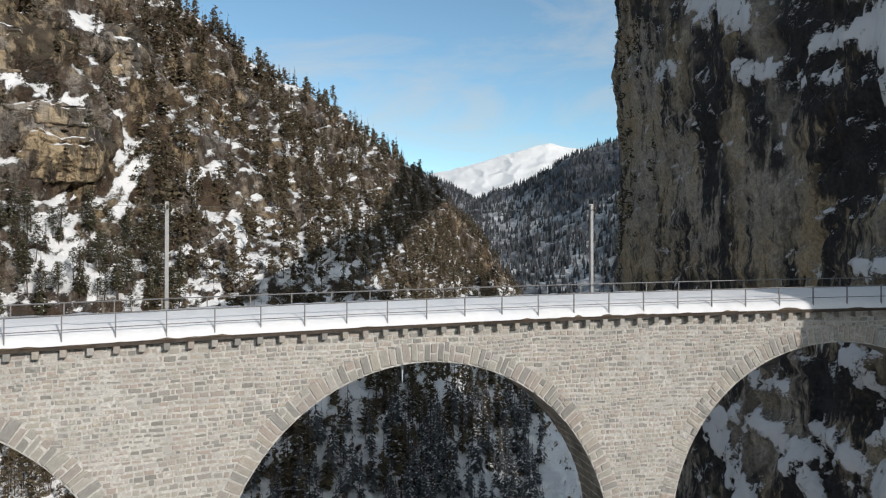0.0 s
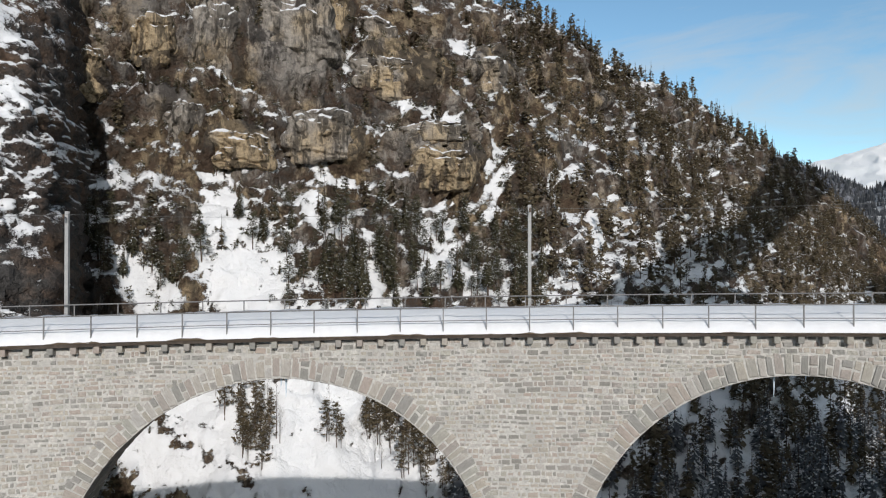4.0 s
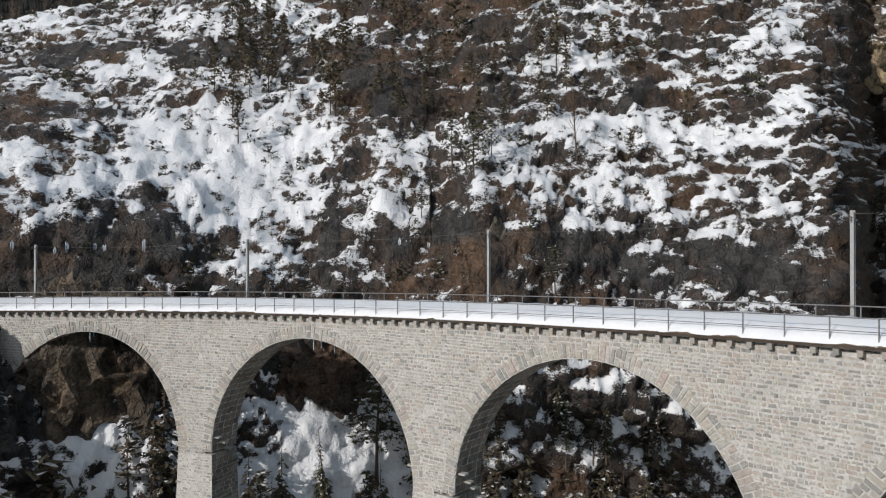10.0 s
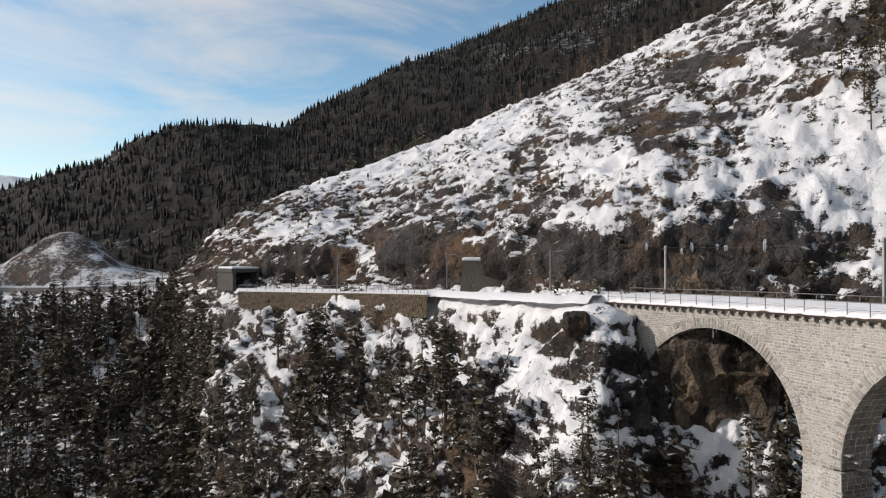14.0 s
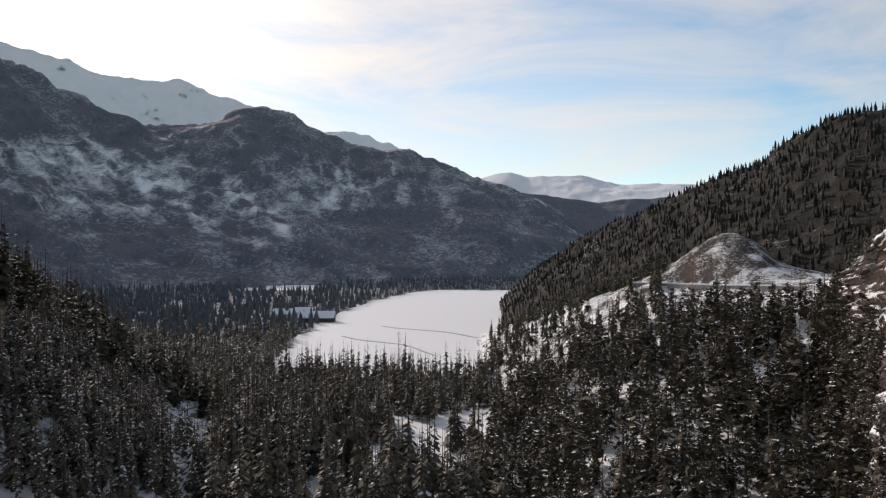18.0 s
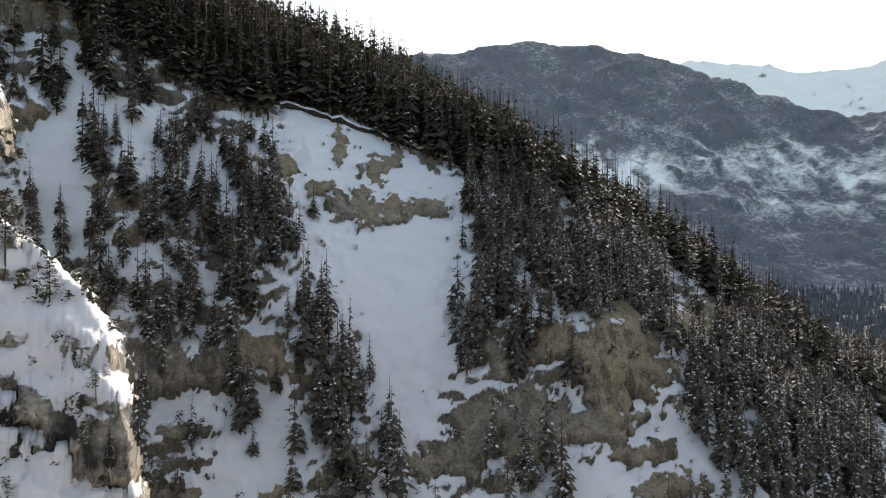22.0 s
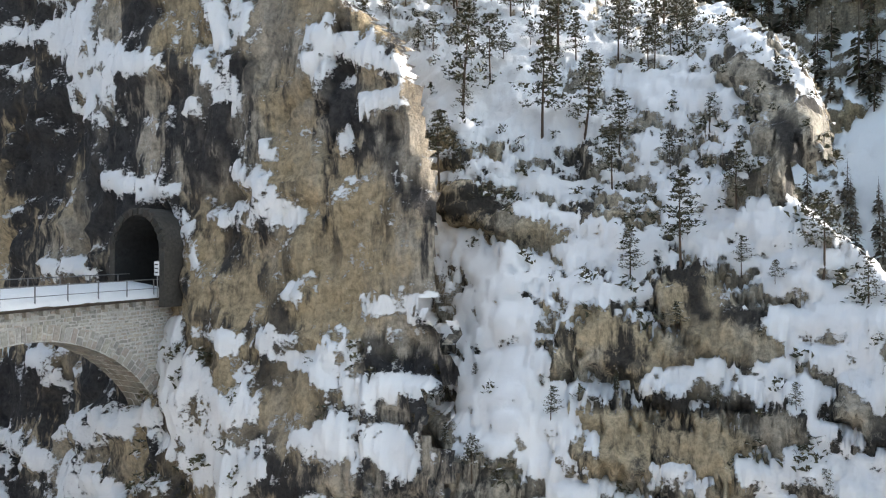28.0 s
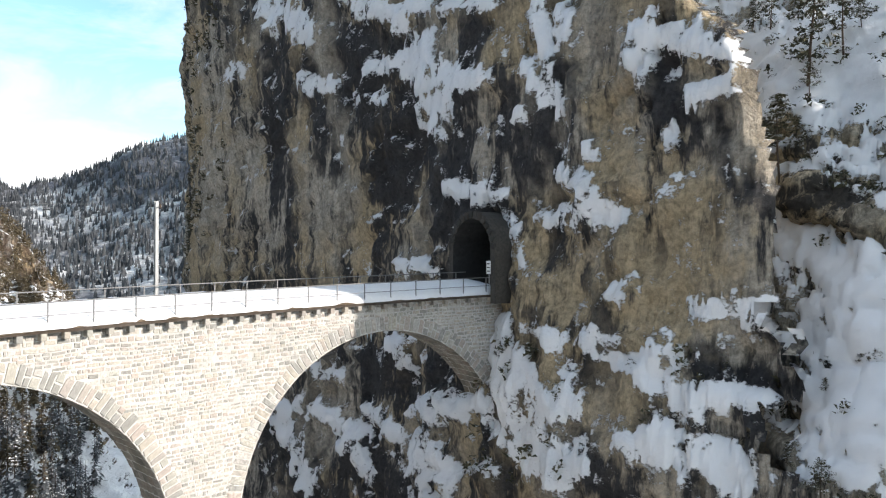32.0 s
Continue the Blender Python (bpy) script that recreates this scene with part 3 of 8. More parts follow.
CLIFF_STAINS_B = [(-55.3, -8.1, -60.7, -9.0, 1.71, 1.23), (-58.9, -4.6, -60.4, -6.2, 0.67, 0.83), (-39.7, -1.4, -42.4, -5.0, 0.65, 0.64), (-37.8, 6.9, -38.3, -1.4, 0.74, 0.74), (-46.9, -14.5, -49.0, -18.5, 1.05, 1.02)]
CLIFF_STAINS_SHADE = CLIFF_STAINS_SHADE_A + CLIFF_STAINS_B
CLIFF_TAN = [(-15.7, 16.7, -16.6, -0.9, 1.27, 1.77), (-18.7, 8.5, -21.4, 1.4, 0.97, 0.99), (-23.3, 9.1, -24.0, -0.4, 0.81, 1.09), (-36.4, 11.5, -37.8, 6.9, 0.91, 0.83), (-47.8, 13.3, -48.2, 5.4, 1.58, 2.24), (-52.1, 4.9, -55.3, -3.0, 3.96, 4.1), (-49.9, 0.9, -50.8, -4.8, 2.68, 2.21), (-41.0, -2.3, -44.7, -3.6, 2.3, 1.82), (-28.6, 3.3, -27.7, -0.4, 0.83, 1.1), (-47.7, -11.9, -48.6, -14.4, 1.32, 1.3)]


def cliff_snow(V, az, v):
    z = V[:, 2] - EYE_Z
    low = smooth01(-4.5, -7.5, z) * smooth01(-35, -39, az)
    fine = fbm(V / np.array([1.1, 1.1, 0.8]), 3, 17, 0.6)
    return 0.05 * low + 0.03 * smooth01(-14, -18, z) + 0.04 * smooth01(6, 12, z) + 0.62 * fine


loft("portal_cliff", "sheer grey limestone cliff with dark water streaks and snowy ledges", M_CLIFF, [cl_0, cl_1, cl_2, cl_3, cl_4, cl_5, cl_6], 0.14, 330,
     dict(rough=[(14, 1.5, 2.2), (5, 0.8, 1.6), (2.2, 0.5, 1.1), (0.9, 0.26, 1.0)], ledge=(4.2, 1.1), dip=0.5),
     (0.33, 0.5, 0.36, 2.4, cliff_snow), 3, 0.7, hole=lambda c: tunnel_hole(c) | beyond_corner(c), category="cliff", depth=0.3, bulge=corner_fall,
     marks=dict(drift=CLIFF_DRIFTS, stain_shade=CLIFF_STAINS_SHADE, clean=CLIFF_TAN, ochre=CLIFF_TAN[4:7], size=1.7, lift=0.5, wob=0.7, calm=0.2, full=0.66, wash=0.9))

# -- broken snowy ledges beyond the cliff
ea_0 = [(-46, 40, -64), (-56, 36, -64), (-70, 38, -64), (-85, 40, -64), (-101, 40, -64)]
ea_1 = [(-56, 48, -23), (-70, 49, -22), (-85, 51, -21), (-101, 52, -20)]
ea_2 = [(-56, 52, -14), (-66, 53, -14), (-72, 53, -14), (-85, 54, -13.4), (-101, 54, -13)]
ea_4 = [(-56, 58, -4), (-66, 60, -3), (-72, 59.5, -3), (-80, 60, -2.5), (-85, 60, -3), (-101, 59, -3)]
ea_5 = [(-56, 62, 0), (-66, 64, 1), (-72, 64, 0.5), (-80, 63, 1.5), (-85, 62, 0), (-101, 61, 0.5)]
ea_6 = [(-56, 68, 8), (-62, 69, 6.5), (-66, 68.5, 6), (-72, 69, 5), (-80, 67, 6), (-85, 65, 9), (-101, 65, 11)]
ea_7 = [(-56, 80, 24), (-62, 82, 20), (-72, 83, 20), (-80, 80, 20), (-84, 77, 21), (-101, 77, 22)]
ea_8 = [(-56, 118, 54), (-66, 118, 50), (-72, 118, 47), (-78, 122, 42), (-84, 126, 40), (-101, 126, 40)]
ea_9 = [(-56, 190, 62), (-72, 190, 60), (-84, 200, 54), (-101, 200, 54)]


def rim(el):
    """Bearing at which the ledges break off towards the open slope."""
    return np.interp(el, [-30, -18, -15, -12.3, -9.4, -6, -3.5, -1.1, 1.2, 3.7, 5.7, 6.5, 9.9, 12.7, 15.2, 17.4, 19.4, 21.6],
                     [-98.5, -97.3, -96.9, -96.5, -96.1, -95.3, -93.7, -91.8, -89.2, -86.8, -85.8, -88.5, -88.4, -87.5, -85.7, -82.5, -80.9, -80.2])


def past_rim(c):
    az = np.degrees(np.arctan2(-c[:, 0], c[:, 1]))
    el = np.degrees(np.arctan2(c[:, 2] - EYE_Z, np.hypot(c[:, 0], c[:, 1])))
    return az < rim(el) - 0.9 - 1.2 * fbm(c / 2.2, 4, 25, 0.6)


def rim_fall(V):
    """The rock turns away beyond the rim."""
    az = np.degrees(np.arctan2(-V[:, 0], V[:, 1]))
    el = np.degrees(np.arctan2(V[:, 2] - EYE_Z, np.hypot(V[:, 0], V[:, 1])))
    return -5.0 * smooth01(-0.4, 1.6, rim(el) - az + 1.0 * fbm(V / 2.2, 4, 25, 0.6)) ** 2


LEDGE_FACES_A = [(-61.5, 4.3, -65.0, 3.0, 1.44, 1.64), (-65.9, 2.3, -74.2, 2.3, 1.19, 1.94), (-79.3, -2.7, -83.4, -7.7, 2.08, 3.41), (-73.3, -6.9, -78.8, -9.6, 2.3, 2.28), (-71.0, -14.4, -82.0, -14.8, 2.68, 2.75), (-84.3, 13.5, -87.5, 9.0, 1.78, 1.34), (-86.1, 9.1, -86.6, 5.5, 1.35, 0.91), (-91.8, -10.5, -95.9, -14.0, 1.74, 2.1), (-55.6, -6.5, -60.6, -7.3, 1.65, 1.33), (-58.1, -10.9, -59.8, -13.9, 1.74, 1.73), (-47.1, -11.6, -48.2, -16.4, 1.8, 1.58), (-62.0, -14.5, -65.1, -18.0, 1.31, 1.73), (-68.6, 13.4, -70.9, 13.2, 0.63, 0.81), (-65.0, 8.5, -66.8, 8.9, 0.72, 0.45), (-92.6, -7.0, -95.5, -8.2, 1.14, 0.86), (-77.9, 18.8, -79.3, 18.2, 0.88, 0.97)]
LEDGE_FACES_B = [(-85.2, -12.1, -88.7, -14.9, 1.78, 1.74), (-68.7, -8.6, -70.5, -8.7, 1.18, 0.91), (-82.0, -5.0, -85.2, -5.4, 1.37, 1.18), (-71.4, 9.2, -72.3, 7.4, 0.64, 0.46)]
LEDGE_FACES = LEDGE_FACES_A + LEDGE_FACES_B
# Dark streaks, plus shade below the overhanging ledges painted as dark patches.
LEDGE_STAINS_SHADE = [(-84.3, 14.4, -87.9, 11.2, 1.15, 1.16), (-86.1, 9.1, -87.4, 5.5, 0.72, 0.63), (-78.8, -1.4, -80.7, -5.0, 0.74, 0.55), (-87.9, -11.1, -91.8, -14.7, 1.77, 1.46), (-82.9, -5.0, -85.6, -5.0, 1.1, 0.91), (-93.0, -10.4, -94.3, -14.9, 0.61, 0.59), (-55.6, -6.5, -60.6, -6.7, 1.47, 1.07), (-61.5, 4.1, -65.0, 3.7, 1.17, 0.91), (-58.1, -10.9, -59.4, -13.5, 1.3, 1.04), (-80.7, -8.7, -86.1, -9.0, 0.46, 0.45), (-71.0, -12.0, -87.4, -11.3, 0.45, 0.62), (-66.4, 9.1, -68.7, 8.3, 0.63, 0.46), (-77.9, 19.2, -79.3, 18.4, 0.79, 0.62)]
LEDGE_DRIFTS_A = [(-59.7, 2.5, -63.7, -0.9, 1.07, 1.54), (-64.4, -0.9, -66.2, -12.1, 2.0, 2.5), (-58.9, 13.2, -68.6, 10.5, 2.6, 3.63), (-65.0, 5.9, -71.4, 4.6, 1.0, 0.83), (-71.0, 0.5, -77.4, -0.4, 2.31, 1.57), (-66.8, 3.0, -70.5, 2.3, 0.64, 0.55), (-78.8, -9.6, -87.4, -10.7, 1.0, 1.33), (-87.9, -12.8, -89.6, -16.5, 0.79, 2.58), (-82.9, 1.0, -91.8, -4.0, 2.3, 2.21), (-89.6, -6.2, -93.9, -10.4, 1.78, 1.47), (-87.0, -15.4, -90.9, -18.0, 1.75, 2.54), (-72.3, -4.1, -76.5, -3.7, 0.83, 0.65), (-65.9, -6.8, -69.6, -13.9, 1.81, 2.68), (-76.0, 12.4, -81.6, 11.4, 1.18, 1.36), (-83.4, 15.3, -87.9, 11.6, 0.62, 0.53), (-57.2, 9.2, -59.7, 5.4, 1.31, 0.98)]
LEDGE_DRIFTS_B = [(-77.0, -16.6, -80.6, -16.9, 0.62, 0.62), (-67.8, -16.9, -71.4, -17.8, 1.32, 1.32), (-74.2, 19.2, -80.7, 19.6, 0.96, 0.96), (-63.2, 16.0, -71.4, 15.0, 1.75, 1.79)]
LEDGE_DRIFTS_C = [(-79.7, 3.0, -93.9, -4.8, 1.85, 3.06), (-87.0, -6.3, -95.5, -10.3, 2.03, 1.71), (-87.9, -13.7, -90.0, -18.5, 1.32, 3.18), (-83.4, -15.6, -86.1, -18.8, 0.88, 1.5), (-91.8, -15.1, -94.3, -17.3, 1.28, 1.25), (-77.0, -10.5, -86.1, -9.4, 1.27, 1.35), (-63.3, -6.7, -65.1, -12.9, 1.8, 2.66), (-65.9, -13.0, -71.0, -18.2, 1.78, 1.97), (-77.0, -17.2, -80.2, -17.8, 0.79, 0.7), (-61.1, -16.1, -55.2, -17.6, 1.29, 1.65)]
LEDGE_DRIFTS = LEDGE_DRIFTS_A + LEDGE_DRIFTS_B + LEDGE_DRIFTS_C


def nearer(rail):
    """Brings the ledges up to the line of the cliff's foot."""
    out = []
    for a, r, z in rail:
        k = float(np.interp(a, [-101, -70, -66, -60, -58, -56], [0.68, 0.69, 0.70, 0.69, 0.73, 0.84]))
        out.append((a, r * k, z * k if z > -60 else z))
    return out


def ledge_snow(V, az, v):
    fine = fbm(V / np.array([0.8, 0.8, 0.5]), 3, 29, 0.6)
    el = np.degrees(np.arctan2(V[:, 2] - EYE_Z, np.hypot(V[:, 0], V[:, 1])))
    return 0.62 * fine - 0.35 * smooth01(-0.2, 1.0, rim(el) - az)


loft("east_ledges", "steep rock ledges under deep fresh snow with ochre bands", M_EAST, [nearer(q) for q in (ea_0, ea_1, ea_2, ea_4, ea_5, ea_6, ea_7, ea_8, ea_9)], 0.15, 370,
     dict(rough=[(9, 1.5, 1.0), (4, 1.0, 0.8), (1.7, 0.52, 0.7), (0.8, 0.24, 0.8)], ledge=(3.4, 0.8), dip=0.5),
     (0.66, 1.0, 0.42, 1.9, ledge_snow), 21, 0.6, category="hillside", depth=0.45, hole=past_rim, bulge=rim_fall,
     marks=dict(drift=LEDGE_DRIFTS, face=LEDGE_FACES, stain_shade=LEDGE_STAINS_SHADE, ochre=LEDGE_FACES_A[2:5], size=1.7, lift=0.5, jut=1.3, calm=0.35, wob=0.65, full=0.6, bare=0.66))

# -- the shaded valley side with the landslide scar
so_0 = [(-76, 150, -64), (-96, 120, -64), (-110, 112, -64), (-122, 120, -64), (-134, 120, -60), (-146, 130, -62), (-153, 170, -66), (-158, 230, -70)]
so_1 = [(-76, 170, -34), (-96, 140, -34), (-110, 138, -34), (-122, 148, -33), (-134, 150, -34), (-146, 160, -44), (-153, 210, -58), (-158, 270, -72)]
so_2 = [(-76, 180, -22), (-96, 146, -22), (-110, 146, -20), (-116, 152, -22), (-122, 155, -17), (-134, 160, -16), (-142, 175, -25), (-146, 185, -36), (-153, 235, -56), (-158, 290, -73)]
so_3 = [(-76, 220, 96), (-90, 200, 74), (-96, 192, 60), (-102, 195, 49), (-109, 200, 42), (-116, 204, 35), (-122, 208, 28), (-129, 214, 19), (-134, 220, 9), (-139, 230, -6), (-146, 245, -28), (-152, 265, -50), (-158, 300, -74)]
so_4 = [(-76, 340, 190), (-90, 335, 150), (-96, 330, 132), (-109, 330, 96), (-116, 330, 86), (-122, 330, 62), (-129, 330, 36), (-134, 320, 16), (-139, 310, -4), (-146, 300, -30), (-152, 300, -54), (-158, 320, -75)]


SCAR_FACES_A = [(-112.8, 3.6, -120.0, 3.6, 1.41, 0.73), (-114.3, 2.9, -117.4, 3.2, 1.07, 0.9), (-115.2, 6.7, -116.9, 7.4, 1.24, 0.98), (-117.6, 9.4, -120.0, 7.3, 0.54, 0.63), (-107.9, 7.5, -108.3, 6.5, 0.68, 0.77), (-110.1, 5.0, -111.8, 5.4, 0.43, 0.44), (-112.4, 9.2, -112.4, 7.5, 0.78, 0.44), (-135.7, -6.4, -134.7, -9.1, 2.84, 2.73), (-129.2, -7.3, -132.0, -8.0, 1.38, 1.37), (-140.2, -5.4, -145.1, -4.7, 1.63, 1.79), (-148.5, -7.8, -148.9, -8.7, 1.31, 1.73), (-123.7, -13.1, -129.2, -12.9, 1.79, 1.8), (-118.7, -16.9, -122.8, -15.6, 1.13, 1.5), (-137.0, -18.2, -139.7, -17.6, 1.05, 1.3), (-130.1, -14.4, -134.3, -13.1, 1.16, 1.35), (-126.4, -9.1, -123.7, -6.8, 0.73, 0.64)]
SCAR_FACES_B = [(-96.7, -9.3, -106.4, -8.0, 1.63, 1.56), (-99.5, -13.3, -102.3, -13.5, 0.63, 0.45), (-97.2, -15.7, -100.4, -18.3, 0.8, 1.32), (-111.9, -16.8, -114.1, -16.1, 0.87, 1.48), (-106.9, -18.6, -108.2, -18.2, 0.61, 0.44), (-134.7, -15.5, -138.4, -15.2, 0.62, 0.8), (-126.4, -15.7, -129.2, -15.7, 0.71, 0.71)]
SCAR_FACES = SCAR_FACES_A + SCAR_FACES_B
SCAR_SNOW = [(-110.1, 10.8, -120.0, 7.7, 2.57, 1.36), (-113.9, 8.4, -116.1, 0.0, 5.72, 6.74), (-116.1, 0.0, -118.3, -8.5, 6.29, 4.03), (-118.0, -8.5, -118.3, -15.4, 3.58, 1.74), (-132.4, -11.4, -140.2, -15.5, 1.81, 2.63), (-139.3, -6.8, -141.1, -7.2, 1.36, 1.35), (-145.9, -7.1, -148.0, -7.4, 1.33, 1.31), (-134.7, -17.8, -131.0, -17.9, 2.19, 2.64), (-92.6, 12.2, -92.6, 1.4, 2.23, 2.28), (-102.7, 7.0, -94.4, 10.5, 1.38, 1.81), (-106.9, -6.9, -105.0, -14.9, 1.83, 2.68), (-104.6, -17.4, -108.2, -16.9, 2.64, 1.76), (-98.6, -10.9, -102.7, -12.3, 1.36, 0.9)]
SLOPE_STANDS = [(-98.5, 9.7, -99.0, 1.0, 3.65, 4.16), (-103.6, 6.0, -107.8, 1.0, 2.31, 2.31), (-103.6, 1.0, -105.0, -14.0, 2.32, 1.79), (-110.5, -5.0, -116.3, -17.0, 1.83, 2.58), (-99.0, -0.9, -99.9, -6.9, 2.31, 2.29), (-124.4, 4.8, -127.5, -6.3, 2.58, 2.93), (-132.3, -2.0, -132.9, -6.0, 2.02, 1.99), (-90.8, 13.0, -96.2, 12.3, 2.21, 2.25), (-92.6, 6.8, -88.6, 5.4, 0.91, 1.34), (-126.3, -8.0, -125.5, -11.3, 1.26, 1.26), (-112.3, -11.2, -113.7, -18.0, 1.79, 1.73), (-127.3, 4.2, -128.7, -7.8, 3.23, 2.75), (-134.7, -0.9, -137.5, -5.0, 2.31, 2.29), (-143.7, -7.6, -150.1, -14.0, 2.68, 3.8), (-123.7, -5.0, -122.8, -8.6, 1.37, 1.36), (-142.0, -10.3, -144.6, -16.1, 1.78, 2.58)]


def scar_snow(V, az, v):
    z = V[:, 2] - EYE_Z
    fine = fbm(V / np.array([3.0, 3.0, 2.0]), 3, 47, 0.6)
    return 0.36 * fine - 0.06 * smooth01(-122, -126, az) - 0.1 * smooth01(-4, -9, z / 3.0) * smooth01(-119, -123, az)


loft("south_valley_side", "shaded snowy valley side with a landslide scar", M_SOUTH, [so_0, so_1, so_2, so_3, so_4], 0.18, 260,
     dict(rough=[(26, 4.5, 0.8), (10, 2.2, 0.8), (3.6, 0.8, 0.8)], ledge=(9.0, 0.7)),
     (0.66, 0.9, 0.32, 9.0, scar_snow), 41, 1.5, category="hillside", depth=0.5,
     marks=dict(drift=SCAR_SNOW, face=SCAR_FACES, ochre=SCAR_FACES_A[7:10], size=4.0, lift=0.2, jut=1.6, calm=0.7, wob=0.85, full=0.6, bare=0.62, over=True))

# -- the hill over the line, with the track's ledge cut in
we_0 = [(157, 170, -44), (153, 108, -58), (142, 76, -62), (128, 52, -62), (122, 52, -62), (118, 60, -62), (103, 70, -62), (84, 74, -62), (68, 82, -62), (58.5, 92, -62), (56.1, 105, -62)]
we_1 = [(157, 215, -30), (153, 122, -30), (142, 94, -26), (128, 68, -22), (122.5, 62, -20), (118.5, 71, -21), (110, 72, -22), (103, 74, -24), (84, 78, -28), (68, 88, -30), (58.5, 96, -30), (56.1, 130, -30)]
we_2 = [(157, 245, -22), (153, 155, -12), (150.8, 146, -9.2), (142, 121, -7.9), (134, 102, -6.9), (124, 79, -5.8), (121.5, 75.5, -6.5), (119, 74.5, -10), (117, 79, -9), (115, 79, -8.5), (110, 80, -9.5), (103, 80, -11), (92, 82, -8), (84, 78, -8), (68, 86, -8), (57.9, 93, -8), (57.0, 105, -8), (56.1, 140, -8)]
we_3 = [(157, 255, -20), (153, 163, -9.6), (150.8, 154, -7.2), (142, 128.5, -6.4), (134, 109.5, -5.8), (124, 88, -5.3), (119.5, 85, -5.2), (113, 84, -5.2), (103, 83, -5), (92, 84, -5), (84, 80, -5), (68, 88, -5), (57.9, 95, -5), (57.0, 110, -5), (56.1, 145, -5)]
we_4 = [(157, 265, -15), (153, 172, -2), (150.8, 158, 1), (146, 140, 1.5), (142, 131, -1), (138, 121, 2), (134, 112, 4), (129, 100, 1), (124, 92, 4), (118, 90, 6), (113, 88, 3), (108, 87, 1), (103, 87, -1), (98, 88, 0), (92, 87, 3), (88, 86, 0), (84, 84, 5), (76, 92, 7), (68, 96, 4), (57.9, 102, 5), (57.0, 117, 5), (56.1, 150, 5)]
we_5 = [(157, 290, -12), (154, 190, 2), (152, 178, 8), (148, 180, 15), (142.9, 184, 20.5), (138.6, 188, 26), (135.6, 190, 30), (129.4, 192, 40), (123.6, 192, 47.5), (117.3, 190, 56), (112.8, 188, 61), (105, 185, 76), (92, 170, 78), (76, 150, 66), (66, 128, 42), (59.2, 119, 28), (57.2, 131, 28), (56.1, 165, 28)]
we_6 = [(157, 320, -14), (153, 240, 0), (145, 250, 20), (131.8, 260, 44), (123.6, 260, 58), (115, 260, 72), (105, 250, 95), (92, 230, 102), (76, 200, 95), (66, 180, 80), (58, 184, 74), (56.1, 195, 70)]
HILL_DRIFTS_A = [(110.1, 8.0, 99.5, 9.2, 2.41, 3.64), (106.6, 3.6, 98.5, 4.6, 2.02, 2.07), (103.1, 0.0, 100.1, -0.9, 1.55, 1.38), (99.5, 9.2, 96.2, 9.7, 1.27, 1.1), (125.2, 6.3, 118.9, 6.3, 1.17, 1.41), (124.5, 2.4, 121.4, 2.3, 1.18, 1.06), (108.3, -1.3, 103.1, -1.8, 0.45, 0.55), (95.8, -1.1, 93.9, -0.7, 1.2, 1.39), (92.1, 3.3, 89.7, 3.0, 1.3, 1.2), (92.1, 8.3, 82.9, 8.9, 1.29, 1.63), (82.9, 10.0, 79.3, 5.4, 1.26, 1.35), (78.4, 9.8, 70.9, 9.0, 1.33, 1.28), (75.0, 5.3, 70.9, 4.3, 1.23, 1.03), (79.8, 15.1, 74.2, 15.1, 0.87, 0.93), (75.0, 18.4, 74.2, 17.1, 0.92, 1.09), (99.5, 12.3, 96.2, 12.6, 0.9, 0.81)]
HILL_DRIFTS_B = [(105.8, 13.1, 103.1, 13.5, 0.79, 0.89), (108.8, 16.9, 103.1, 17.5, 0.77, 0.96), (101.3, 19.1, 93.0, 17.2, 1.04, 1.15), (125.2, 12.4, 123.2, 9.9, 0.92, 1.03), (89.3, -1.8, 85.6, -1.6, 0.42, 0.55), (77.2, 2.3, 75.5, 2.0, 0.71, 0.62), (114.6, 13.2, 108.8, 13.2, 0.5, 0.52), (117.0, 10.9, 113.0, 10.8, 0.5, 0.34), (68.5, 13.3, 61.3, 15.1, 1.24, 1.53), (66.7, 8.7, 61.3, 8.7, 0.99, 1.02), (69.0, 0.9, 65.6, 1.3, 0.3, 0.37), (69.4, -2.9, 68.2, -3.8, 0.59, 0.42), (116.9, 4.5, 111.7, 5.3, 0.67, 0.79), (123.2, 15.3, 116.6, 16.6, 1.0, 1.22), (110.9, 14.3, 109.2, 14.2, 0.6, 0.52), (73.0, 0.2, 70.9, 0.1, 0.44, 0.34)]
HILL_DRIFTS_C = [(141.6, -1.7, 136.5, -1.9, 0.61, 0.81), (142.2, 0.5, 140.8, -0.8, 0.79, 0.79), (148.7, 1.7, 143.3, 2.2, 1.08, 0.87), (153.1, 1.2, 148.7, 0.4, 0.88, 0.83), (140.0, 6.6, 129.4, 10.1, 1.32, 1.82), (133.0, 0.9, 131.2, 0.9, 0.36, 0.37), (133.0, 5.5, 130.3, 6.9, 0.91, 0.73), (146.1, 4.7, 141.6, 6.1, 0.59, 0.61), (124.7, 2.8, 121.0, 2.3, 0.93, 0.93), (138.7, -4.4, 123.8, -5.0, 1.15, 1.57), (130.2, -7.7, 125.7, -10.9, 1.55, 1.36), (122.9, -6.4, 120.6, -6.0, 1.1, 1.1), (133.0, -5.0, 131.2, -8.6, 1.18, 1.0), (114.2, -13.0, 111.9, -12.1, 1.78, 1.16), (111.5, -15.5, 108.8, -14.9, 1.49, 1.13), (136.9, -8.4, 133.8, -9.4, 1.06, 0.9)]
HILL_DRIFTS_D = [(149.4, -11.0, 148.0, -7.9, 0.57, 0.41), (127.0, -15.3, 123.8, -15.7, 0.98, 0.89)]
